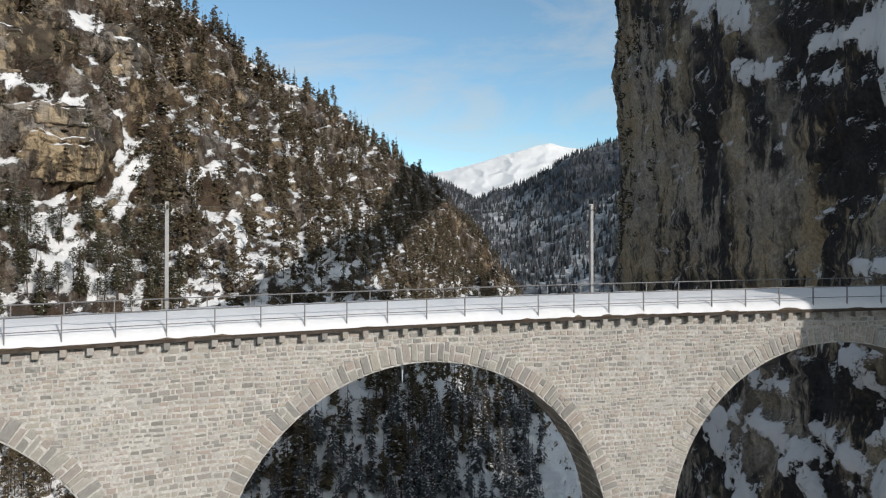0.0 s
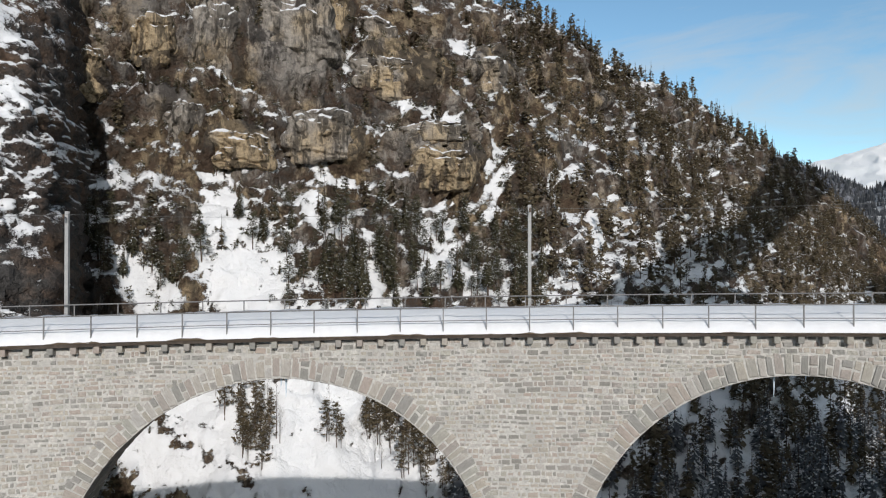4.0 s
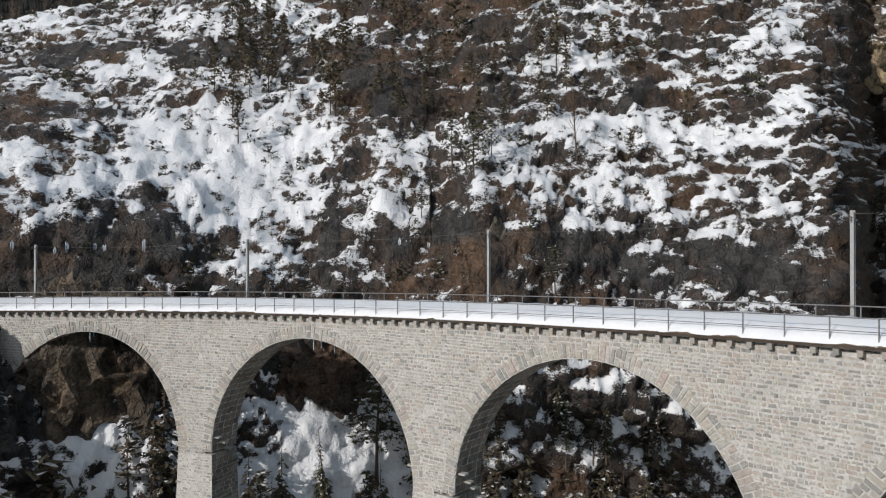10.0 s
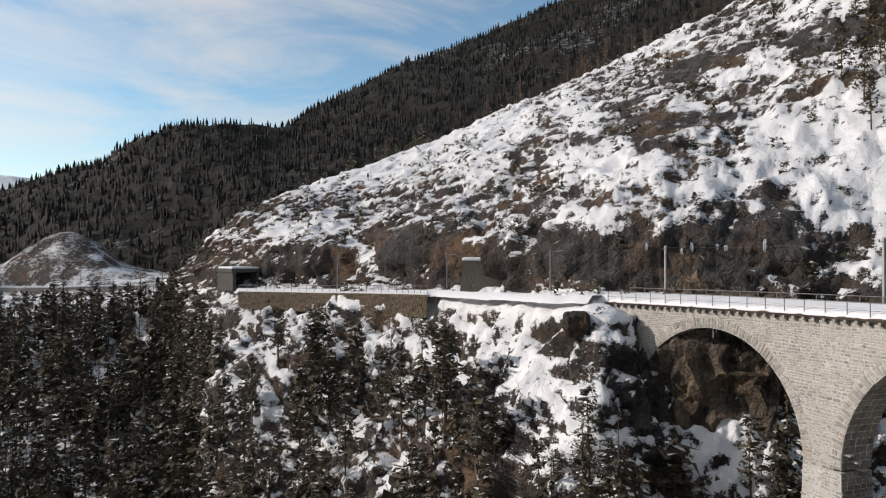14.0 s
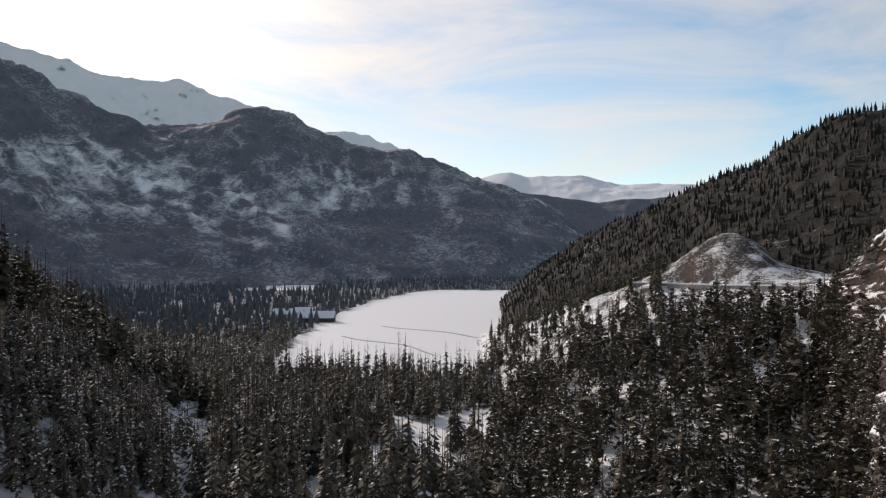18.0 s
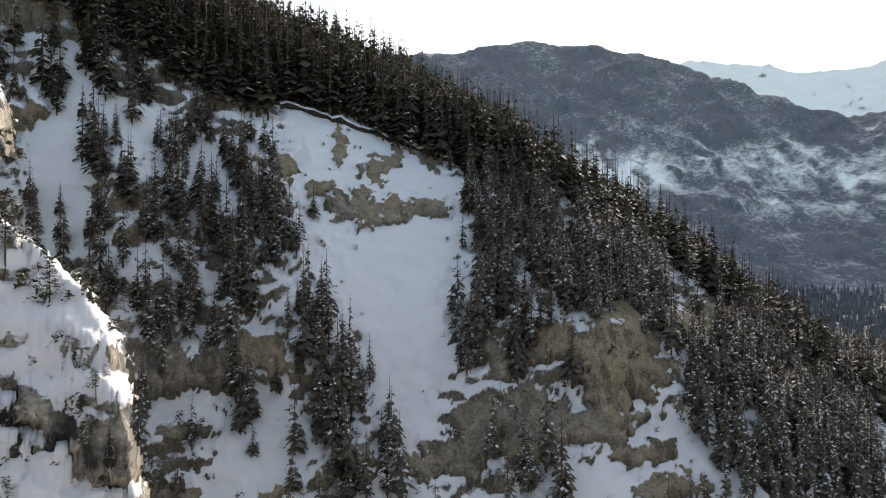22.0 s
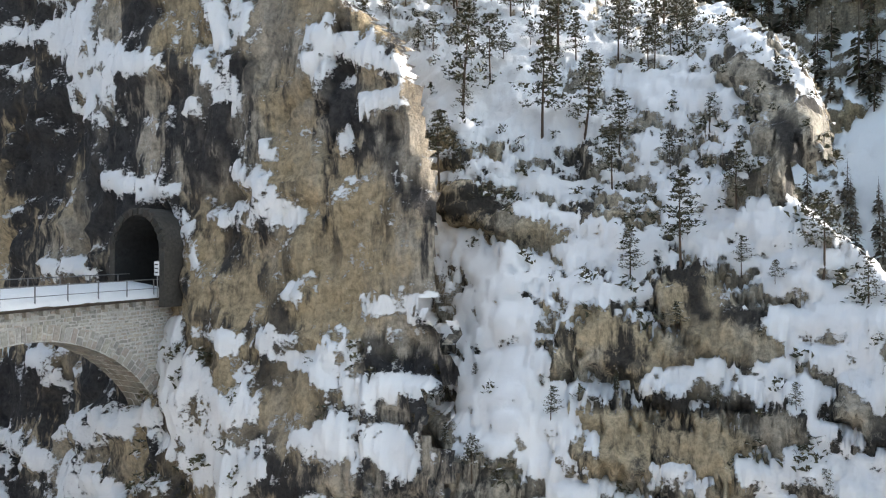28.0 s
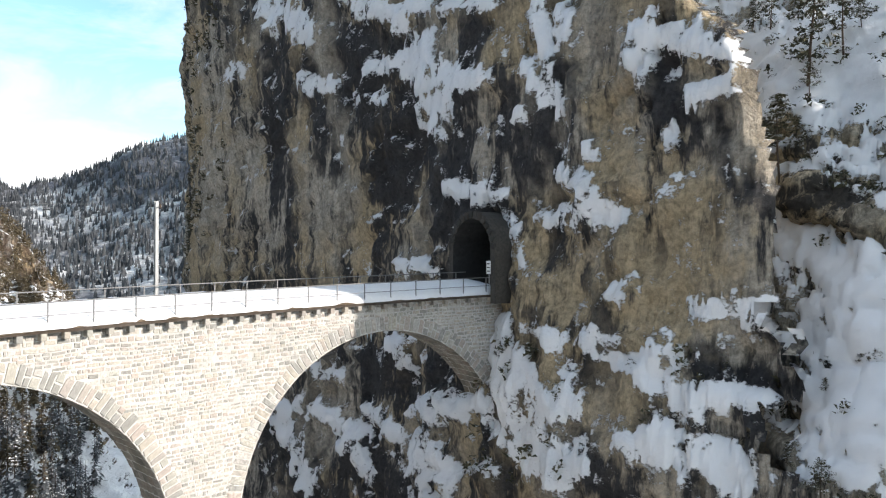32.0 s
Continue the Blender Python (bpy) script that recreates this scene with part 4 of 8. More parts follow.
HILL_DRIFTS_E = [(77.6, 2.6, 75.7, 2.0, 0.59, 0.61), (70.3, -3.1, 68.2, -2.5, 0.51, 0.52), (70.9, -1.5, 69.3, -1.2, 0.38, 0.38), (74.4, 1.9, 72.4, 1.8, 0.37, 0.37), (69.2, 1.1, 63.9, 1.4, 0.34, 0.35), (67.4, 3.8, 64.8, 4.4, 0.6, 0.61), (73.5, 0.4, 70.5, 0.5, 0.37, 0.38), (63.5, 8.8, 61.0, 8.4, 0.66, 0.67), (62.8, 3.5, 60.2, 3.4, 0.36, 0.36), (68.0, -2.6, 65.6, -2.9, 0.26, 0.26), (59.1, 7.7, 57.3, 7.3, 0.54, 0.63), (66.6, 2.2, 63.2, 2.6, 0.35, 0.35), (61.3, 11.1, 57.6, 9.5, 0.97, 0.45)]
HILL_DRIFTS = HILL_DRIFTS_A + HILL_DRIFTS_B + HILL_DRIFTS_C + HILL_DRIFTS_D + HILL_DRIFTS_E
HILL_FACES_A = [(124.2, -0.8, 110.1, 0.0, 1.98, 2.43), (109.2, 2.7, 108.3, -0.4, 1.33, 0.98), (117.0, 13.7, 103.1, 15.6, 0.58, 0.7), (123.2, 9.4, 110.1, 10.3, 0.95, 0.87), (94.4, 15.4, 92.5, 11.9, 1.25, 1.36), (100.8, 11.1, 99.5, 11.2, 0.72, 0.63), (96.7, 5.6, 96.2, -1.4, 0.83, 1.11), (88.4, 2.3, 82.9, 0.5, 1.39, 1.64), (80.2, 0.9, 70.2, -1.5, 1.36, 1.54), (66.3, -0.8, 60.4, -1.3, 1.66, 1.76), (118.1, 6.7, 116.2, 7.0, 0.58, 0.42), (90.7, 0.5, 90.2, -1.8, 1.11, 0.93), (123.2, 4.2, 121.4, 4.1, 0.48, 0.32), (72.9, 11.7, 70.5, 13.5, 0.6, 0.58), (121.8, 11.4, 119.2, 11.9, 0.48, 0.41), (81.1, 6.8, 78.9, 8.5, 0.36, 0.36)]
HILL_FACES_B = [(138.7, 0.9, 133.9, 0.0, 1.16, 1.55), (145.3, 2.8, 143.3, 3.1, 0.6, 0.52), (144.5, 5.2, 141.6, 5.5, 0.26, 0.26), (149.9, 3.5, 148.4, 3.7, 0.29, 0.21), (119.6, 9.2, 112.8, 10.2, 0.73, 0.63), (140.0, 1.4, 138.2, 0.0, 0.97, 0.71), (150.2, 0.4, 149.1, -0.8, 0.74, 0.83), (121.0, -7.3, 108.8, -11.1, 0.46, 2.2), (119.2, -10.9, 117.4, -17.8, 1.81, 1.31), (133.0, -12.1, 131.1, -18.1, 1.34, 1.74), (124.7, -5.0, 123.8, -5.5, 1.01, 1.11), (118.3, -6.9, 114.6, -5.9, 0.73, 0.64)]
HILL_FACES = HILL_FACES_A + HILL_FACES_B
HILL_TONGUE = [(99.4, -12.2, 95.8, -18.2, 1.17, 3.94), (101.7, -17.7, 92.1, -18.3, 2.18, 2.19)]


def hill_snow(V, az, v):
    fine = fbm(V / np.array([1.7, 1.7, 0.8]), 3, 67, 0.65)
    z = V[:, 2] - EYE_Z
    cut = smooth01(-6.5, -4.5, z) * smooth01(4, 2, z) * smooth01(66, 72, az)
    ledge = smooth01(1.2, 0.6, np.abs(z + 5.5 + (az - 120) * 0.11)) * smooth01(117, 120, az)
    return 0.66 * fine * (1 - 0.8 * strokes(V, HILL_TONGUE, 61, 0.5, 3.2)) + 0.45 * strokes(V, HILL_TONGUE, 61, 0.5, 3.2) - 0.12 * cut - 0.08 * smooth01(72, 64, az) * smooth01(8, 20, z) - 0.3 * smooth01(59.4, 58.2, az) * smooth01(15, 9, z) + 0.13 * smooth01(81, 75, az) * smooth01(2, 6, z) + 0.30 * smooth01(-9, -14, z) * smooth01(117, 113, az) + 0.02 * smooth01(-8, -12, z) * smooth01(85, 81, az) + 0.4 * smooth01(-13, -16, z) * smooth01(7, 4, np.abs(az - 94)) + 0.5 * ledge - 0.06 * smooth01(108, 114, az) * smooth01(-4, 2, z) - 0.16 * smooth01(8, 16, z) * smooth01(99, 93, az) * smooth01(80, 85, az) - 0.1 * smooth01(18, 28, z) * smooth01(112, 102, az) + 0.06 * smooth01(-8, -12, z) * smooth01(116, 122, az)


loft("west_hillside", "steep dark slate hillside patched with snow and dead brush", M_HILL, [we_0, we_1, we_2, we_3, we_4, we_5, we_6], 0.2, 280,
     dict(rough=[(16, 2.4, 0.9), (6, 1.7, 0.9), (2.6, 1.1, 0.9), (1.0, 0.45, 0.9)], ledge=(4.4, 0.9), dip=1.2, tall_patch=1.1),
     (0.385, 0.8, 0.34, 4.0, hill_snow), 61, 0.8, category="hillside", depth=0.35,
     marks=dict(drift=HILL_DRIFTS + HILL_TONGUE, face=HILL_FACES, size=3.2, lift=0.4, jut=0.8, calm=0.3, wob=0.75, full=0.34, bare=0.34))

# -- the wooded mountain beyond the viaduct
no_0 = [(78, 125, -62), (57, 112, -62), (42, 92, -62), (20, 88, -62), (6, 92, -62), (-4, 110, -62), (-9, 130, -62), (-13, 150, -62)]
no_1 = [(78, 140, -22), (57, 128, -22), (42, 122, -22), (20, 136, -24), (6, 170, -30), (-4, 230, -42), (-9, 300, -50), (-13, 350, -58)]
no_2 = [(78, 170, 14), (57, 158, 14), (42, 158, 15), (30, 162, 12), (20, 180, 12), (6, 240, 6), (-2, 370, -12), (-4, 395, -28), (-9, 440, -62), (-13, 460, -66)]
no_3 = [(78, 185, 40), (57, 168, 38), (42, 168, 38), (30, 178, 40), (25, 192, 40), (20, 212, 38), (12, 245, 30), (6, 290, 24), (0, 380, 4), (-4, 415, -24), (-9, 460, -64), (-13, 480, -68)]
no_4 = [(78, 230, 110), (57, 195, 92), (42, 190, 88), (30, 205, 88), (25, 225, 80), (22, 240, 79), (17.8, 260, 73), (13, 290, 68), (8.6, 325, 62), (4, 355, 46), (0, 405, 28), (-2.5, 430, 11), (-5, 450, -20), (-9, 480, -66), (-13, 500, -70)]
no_5 = [(78, 320, 140), (57, 300, 130), (42, 300, 118), (30, 310, 108), (22, 340, 92), (13, 370, 70), (4, 420, 44), (-2.5, 480, 6), (-9, 520, -70), (-13, 540, -74)]


CRAG_FACES_A = [(47.3, 15.0, 45.9, 18.8, 1.7, 1.93), (41.0, 15.4, 40.8, 19.6, 2.67, 2.88), (34.2, 15.3, 30.7, 14.0, 1.49, 1.56), (36.5, 19.0, 36.9, 16.9, 0.52, 0.44), (52.4, 17.5, 50.8, 14.5, 1.15, 1.52), (46.1, 8.6, 42.9, 8.3, 1.19, 1.1), (29.9, 7.3, 27.8, 6.2, 1.5, 1.75), (25.3, 14.6, 24.1, 14.3, 1.09, 1.0), (57.6, 14.3, 55.3, 12.7, 0.88, 1.07), (32.9, 9.0, 31.6, 8.1, 0.62, 0.71), (38.3, 9.6, 36.0, 8.6, 0.82, 0.9), (56.7, 18.6, 55.8, 17.4, 0.87, 0.7), (50.8, 11.4, 48.4, 10.6, 0.91, 0.73), (32.1, 15.4, 30.4, 14.9, 0.99, 1.16), (30.4, 8.0, 27.2, 7.4, 0.95, 1.39), (26.5, 14.7, 24.6, 15.1, 0.88, 0.98)]
CRAG_FACES_B = [(16.9, 12.1, 16.0, 11.9, 0.52, 0.52)]
GORGE_ROCKS = [(50.3, -13.1, 47.5, -15.7, 0.72, 0.62), (46.6, -15.7, 44.3, -17.4, 0.8, 0.62), (50.7, -12.2, 47.0, -13.1, 0.36, 0.36)]
CRAG_FACES = CRAG_FACES_A + CRAG_FACES_B
CRAG_OCHRE = [(52.4, 17.5, 50.8, 14.1, 1.32, 1.53), (46.1, 8.6, 42.9, 8.3, 1.28, 1.19), (29.9, 7.3, 27.8, 6.2, 1.59, 1.84), (57.6, 14.3, 55.3, 12.7, 1.06, 1.16), (47.5, 11.5, 45.7, 10.6, 0.91, 0.91), (32.9, 15.0, 30.7, 13.6, 1.05, 1.04)]
CRAG_DRIFTS_A = [(46.6, 5.6, 45.7, 1.4, 1.2, 2.78), (46.1, 1.4, 43.3, -3.2, 2.32, 3.69), (39.4, 3.7, 38.1, 2.3, 1.38, 1.56), (34.7, 1.4, 34.5, -4.3, 0.54, 0.99), (29.5, 2.7, 28.6, 0.5, 1.33, 1.5), (24.5, 5.2, 24.9, 3.0, 0.51, 0.69), (36.5, 15.6, 36.7, 13.5, 0.35, 0.4), (42.4, 13.7, 39.2, 13.2, 0.72, 0.63), (32.9, 12.3, 28.6, 10.9, 0.79, 0.61), (27.8, 16.7, 27.4, 15.9, 0.59, 0.51), (58.5, 17.0, 57.1, 16.7, 0.61, 0.52), (54.0, -0.4, 50.3, -3.2, 1.19, 1.57), (41.0, 7.8, 36.0, 5.5, 0.37, 0.73), (25.7, 10.3, 23.7, 6.0, 0.43, 0.6), (19.9, 6.2, 19.5, 3.7, 0.41, 0.41), (30.3, 15.3, 27.8, 13.8, 0.34, 0.34)]
CRAG_DRIFTS_B = [(58.4, -3.6, 56.7, -2.2, 0.63, 0.64), (25.4, -2.1, 26.6, -2.6, 0.86, 0.87), (52.6, -13.9, 32.1, -17.3, 2.68, 3.85), (48.4, -11.6, 36.5, -12.1, 1.81, 2.23), (30.2, 2.8, 28.9, -0.8, 1.04, 1.62), (25.3, 6.7, 24.7, 3.8, 0.58, 0.5), (27.1, -2.0, 25.6, -2.9, 0.82, 0.58), (28.3, 16.7, 26.8, 16.2, 0.63, 0.56), (31.1, 11.8, 28.6, 10.9, 0.7, 0.56), (16.4, 3.1, 16.0, 0.5, 0.53, 0.45), (26.8, 11.5, 25.3, 9.2, 0.32, 0.33)]
CRAG_DRIFTS = CRAG_DRIFTS_A + CRAG_DRIFTS_B
TALUS_STANDS = [(42.4, 8.3, 41.5, 1.4, 0.92, 1.2), (37.4, 1.4, 36.5, -3.2, 1.56, 1.82), (32.9, 5.4, 31.6, -3.1, 1.62, 2.68), (27.8, 2.7, 25.8, -2.1, 1.76, 2.17), (55.8, 2.3, 54.0, 0.0, 1.37, 1.56), (41.0, -1.4, 40.1, -3.6, 0.92, 1.1), (50.7, -0.9, 49.4, -3.7, 1.11, 1.11), (23.7, 1.3, 23.0, -2.9, 2.14, 2.55)]
ARCH_STANDS = [(45.7, -10.5, 42.4, -14.8, 1.36, 1.78), (33.0, -15.3, 28.7, -17.5, 1.73, 1.68), (37.9, -14.7, 37.2, -15.1, 0.44, 0.62)]
# Dark joints, with shade under overhangs and in the cleft painted on the rock.
CRAG_JOINTS_SHADE = [(40.5, 18.5, 38.0, 18.0, 1.6, 1.2), (45.5, 20.0, 45.0, 13.0, 0.6, 0.5), (36.6, 19.0, 35.5, 12.0, 0.6, 0.5), (50.0, 15.0, 50.0, 9.0, 0.8, 0.6), (31.0, 15.0, 31.0, 9.5, 0.8, 0.6), (44.0, 9.8, 39.0, 9.2, 0.9, 0.7), (54.0, 12.0, 55.0, -2.0, 1.6, 2.0)]


def crag_snow(V, az, v):
    z = V[:, 2] - EYE_Z
    fine = fbm(V / np.array([3.0, 3.0, 2.4]), 3, 87, 0.6)
    talus = smooth01(12, 7, np.abs(az - 41)) * smooth01(0.1, 0.2, v) * smooth01(0.50, 0.42, v)
    return 0.06 * talus + 0.2 * smooth01(-12, -20, z) + 0.55 * fine - 0.03 * smooth01(4, 20, z) - 0.6 * strokes(V, GORGE_ROCKS, 85, 0.8, 3.0)


loft("north_mountain", "brown crags and snowy gullies on a wooded mountainside", M_NORTH, [no_0, no_1, no_2, no_3, no_4, no_5], 0.2, 260,
     dict(rough=[(30, 6.0, 1.1), (11, 3.6, 1.6), (4.5, 1.6, 1.0), (1.8, 0.7, 0.9)], ledge=(10.0, 3.4), dip=0.5, tall_patch=1.8),
     (0.42, 0.75, 0.32, 7.0, crag_snow), 81, 1.5, category="mountain", depth=0.4,
     marks=dict(drift=CRAG_DRIFTS, face=CRAG_FACES, stain_shade=CRAG_JOINTS_SHADE, ochre=CRAG_OCHRE, over=True, size=5.0, lift=0.5, jut=5.5, slab=0.7, calm=0.55, wob=0.7, full=0.42, bare=0.55))

# -- far forms
we_far_0 = [(100, 260, -20), (127, 300, -20), (150, 260, -30), (165, 300, -60), (181, 500, -70)]
we_far_1 = [(100, 420, 120), (127, 420, 90), (150, 360, 30), (165, 420, 0), (178, 700, -30), (181, 800, -70)]
we_far_2 = [(100, 700, 330), (115, 660, 285), (127, 640, 223), (132, 620, 195), (137, 600, 171), (145, 560, 117), (148, 500, 85), (153.6, 480, 86), (157, 500, 83), (161, 540, 68), (165, 580, 55), (170, 650, 36), (174, 720, 20), (178, 800, -14), (181, 900, -72)]
we_far_3 = [(100, 1000, 360), (127, 900, 240), (145, 760, 110), (153.6, 700, 80), (165, 800, 40), (178, 950, -20), (181, 1000, -74)]
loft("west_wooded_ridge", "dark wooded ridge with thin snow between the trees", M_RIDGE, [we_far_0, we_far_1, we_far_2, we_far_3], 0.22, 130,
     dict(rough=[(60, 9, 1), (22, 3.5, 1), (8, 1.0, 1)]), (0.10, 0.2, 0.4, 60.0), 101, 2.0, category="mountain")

ri_0 = [(12, 460, -68), (0, 470, -68), (-6, 430, -68), (-22, 330, -68)]
ri_1 = [(12, 800, 20), (0, 800, 10), (-6, 780, 10), (-22, 620, 60)]
ri_2 = [(12, 1150, 170), (3, 1150, 144), (0, 1100, 110), (-2.6, 1080, 78), (-6, 1040, 95), (-10.5, 960, 130), (-16, 900, 152), (-22, 880, 190)]
ri_3 = [(12, 1500, 170), (-2.6, 1450, 80), (-10.5, 1400, 120), (-22, 1300, 200)]
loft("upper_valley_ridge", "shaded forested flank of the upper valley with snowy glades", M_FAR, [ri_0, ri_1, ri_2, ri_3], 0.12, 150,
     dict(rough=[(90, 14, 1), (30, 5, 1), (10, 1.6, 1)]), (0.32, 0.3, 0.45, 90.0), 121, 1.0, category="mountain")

pk_0 = [(14, 3500, -40), (0, 3500, 60), (-8, 3450, 120), (-24, 3400, 60)]
pk_1 = [(14, 3950, 240), (3, 3950, 285), (0.6, 3950, 320), (-3, 3950, 370), (-6, 3950, 400), (-24, 3900, 380)]
pk_2 = [(14, 4300, 380), (3, 4300, 440), (0.6, 4300, 505), (-3.2, 4300, 560), (-6, 4300, 620), (-8.5, 4300, 672), (-10.5, 4300, 640), (-14, 4300, 600), (-24, 4300, 560)]
loft("snow_peak", "distant white alpine peak in full sun", M_PEAK, [pk_0, pk_1, pk_2], 0.12, 70,
     dict(rough=[(500, 40, 1), (160, 18, 1), (50, 5, 1)]), (0.95, 0.8, 0.2, 300.0), 131, 0.5, category="mountain", depth=0.0)

bm_0 = [(262, 900, -150), (240, 1000, -150), (215, 1200, -150), (195, 1500, -150), (180, 1900, -150), (170, 2300, -150)]
bm_1 = [(262, 1600, 190), (240, 1700, 230), (222, 1900, 230), (210, 2100, 160), (195, 2200, 130), (182, 2300, 60), (170, 2500, -50)]
bm_2 = [(262, 2200, 560), (250, 2250, 610), (238.6, 2300, 655), (233.6, 2350, 708), (226.6, 2400, 702), (222.5, 2450, 652), (217.7, 2490, 565), (214.3, 2520, 515), (212, 2550, 475), (208.6, 2590, 425), (205, 2620, 448), (201.3, 2650, 532), (198.5, 2690, 508), (195.2, 2730, 448), (192, 2760, 408), (188.8, 2800, 428), (185.7, 2900, 385), (181.8, 3000, 322), (179.7, 3080, 280), (177.2, 3150, 212)] + [(175.6, 3180, 118), (173, 3200, 20), (170, 3200, -60)]
bm_3 = [(262, 3000, 600), (232.6, 3000, 800), (212, 3000, 480), (201.8, 3100, 560), (185, 3300, 370), (170, 3500, -65)]


MOUNTAIN_GLADES = [(-132.4, 8.5, -136.4, 5.0, 1.04, 1.42), (-136.4, 7.5, -139.1, 6.0, 0.75, 1.02), (-140.3, 9.0, -144.4, 6.6, 0.77, 1.23), (-146.1, 8.0, -149.6, 6.4, 0.62, 0.9), (-150.1, 3.9, -152.3, 2.5, 0.23, 0.27), (-154.1, 3.7, -156.0, 1.6, 0.41, 0.55), (-157.3, 6.0, -159.2, 1.4, 0.64, 0.93), (-160.4, 3.3, -161.5, 1.9, 0.37, 0.56), (-164.3, 6.9, -168.0, 5.5, 0.46, 0.55), (-169.4, 6.2, -170.9, 4.6, 0.64, 0.73), (-157.8, 9.2, -158.7, 7.4, 0.27, 0.37), (-151.4, 5.5, -153.2, 4.6, 0.73, 0.64), (-169.8, 7.8, -170.3, 6.9, 0.27, 0.23), (-144.4, 4.0, -147.4, 2.3, 0.62, 0.9), (-174.3, 4.1, -175.6, 2.7, 0.45, 0.36)]


def gully_snow(V, az, v):
    z = V[:, 2] - EYE_Z
    el = z / np.hypot(V[:, 0], V[:, 1])
    glade = smooth01(0.03, 0.08, el) * smooth01(0.17, 0.11, el) * smooth01(-0.15, 0.3, fbm(V / 330, 3, 147))
    g = fbm(V / np.array([42, 42, 130]), 4, 145, 0.65)
    return (0.1 + 0.3 * g) * glade + 0.16 * g - 0.02 + (0.17 + 0.4 * g) * strokes(V, MOUNTAIN_GLADES, 149, 0.7, 120.0, 0.7)


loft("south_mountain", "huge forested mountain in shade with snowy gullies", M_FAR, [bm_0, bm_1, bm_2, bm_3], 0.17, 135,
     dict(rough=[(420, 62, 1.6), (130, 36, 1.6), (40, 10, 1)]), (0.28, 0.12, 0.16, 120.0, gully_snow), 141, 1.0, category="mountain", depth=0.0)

sp_0 = [(236, 3300, 200), (215, 3300, 200), (195, 3300, 200), (184, 3300, 150)]
sp_1 = [(236, 4400, 1000), (221, 4400, 1130), (219.5, 4400, 1160), (217, 4400, 1110), (214, 4400, 1080), (212, 4400, 1020), (209, 4400, 1000), (206.4, 4400, 1020), (202, 4400, 900), (197, 4400, 760), (193, 4400, 745), (190, 4400, 690), (187, 4400, 520), (184, 4400, 230)]
loft("south_snow_peaks", "jagged snow peaks far behind the forested mountain", M_PEAK, [sp_0, sp_1], 0.16, 70,
     dict(rough=[(420, 55, 1.5), (140, 28, 1.5), (50, 8, 1)]), (0.88, 0.9, 0.3, 220.0), 151, 0.3, category="mountain", depth=0.0)

fw_0 = [(188, 3500, -60), (178, 3500, -60), (160, 3500, -60)]
fw_1 = [(188, 4100, 340), (178, 4100, 300), (160, 4100, 270)]
fw_2 = [(188, 4700, 430), (183, 4700, 500), (181.3, 4700, 545), (180, 4700, 550), (179, 4700, 512), (177.6, 4700, 520), (174.4, 4700, 525), (172.2, 4700, 475), (167, 4700, 445), (160, 4700, 380)]
loft("far_white_range", "far snow-covered range at the valley's mouth", M_PEAK, [fw_0, fw_1, fw_2], 0.15, 45,
     dict(rough=[(420, 35, 1), (140, 16, 1), (50, 5, 1)]), (0.95, 0.9, 0.3, 260.0), 161, 0.5, category="mountain", depth=0.0)

bl_0 = [(184, 3000, -70), (172, 3000, -70), (160, 3000, -70)]
bl_1 = [(184, 3500, 310), (179, 3500, 305), (175.8, 3500, 276), (173.1, 3500, 250), (171.4, 3500, 264), (168.4, 3500, 266), (160, 3500, 250)]
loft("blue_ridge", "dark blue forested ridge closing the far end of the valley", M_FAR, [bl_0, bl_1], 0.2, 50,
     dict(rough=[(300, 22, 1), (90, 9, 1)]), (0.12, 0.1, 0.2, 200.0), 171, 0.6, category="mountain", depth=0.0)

wf_0 = [(183, 130, -67), (172, 108, -64), (160, 102, -62), (146, 96, -60)]
wf_1 = [(183, 210, -68), (176, 190, -58), (170, 180, -48), (160, 168, -42), (152, 156, -36), (146, 140, -34)]
wf_2 = [(183, 300, -69), (178, 290, -56), (174, 285, -38), (170, 280, -26), (160, 255, -20), (152, 222, -15), (146, 200, -12)]
wf_3 = [(183, 420, -70), (178, 400, -48), (174, 370, -26), (170, 338, -14), (163, 298, -12.8), (155, 264, -11.5), (146, 235, -10)]
wf_4 = [(183, 430, -70), (178, 410, -47), (174, 378, -25), (170, 346, -13.6), (163, 306, -12.4), (155, 272, -11.2), (146, 243, -9)]
wf_5 = [(183, 520, -71), (178, 480, -44), (174, 420, -28), (171, 375, -17), (168.5, 360, -8), (166, 350, 3), (163.5, 344, 11), (161.5, 338, 5), (160, 334, -5), (157, 322, -9), (146, 300, -4)]
wf_6 = [(183, 620, -72), (174, 520, -32), (168, 440, -16), (163.5, 430, 0), (157, 410, -12), (146, 390, 0)]


def knoll_snow(V, az, v):
    z = V[:, 2] - EYE_Z
    return -0.04 * smooth01(-15, -12, z) + 0.1 * smooth01(-16, -22, z)


loft("west_forest_slope", "wooded slope below the line rising to a snowy knoll", M_HILL, [wf_0, wf_1, wf_2, wf_3, wf_4, wf_5, wf_6], 0.3, 130,
     dict(rough=[(22, 2.5, 0.9), (7, 0.9, 0.9)]), (0.34, 0.6, 0.55, 6.0, knoll_snow), 95, 1.0, category="hillside")

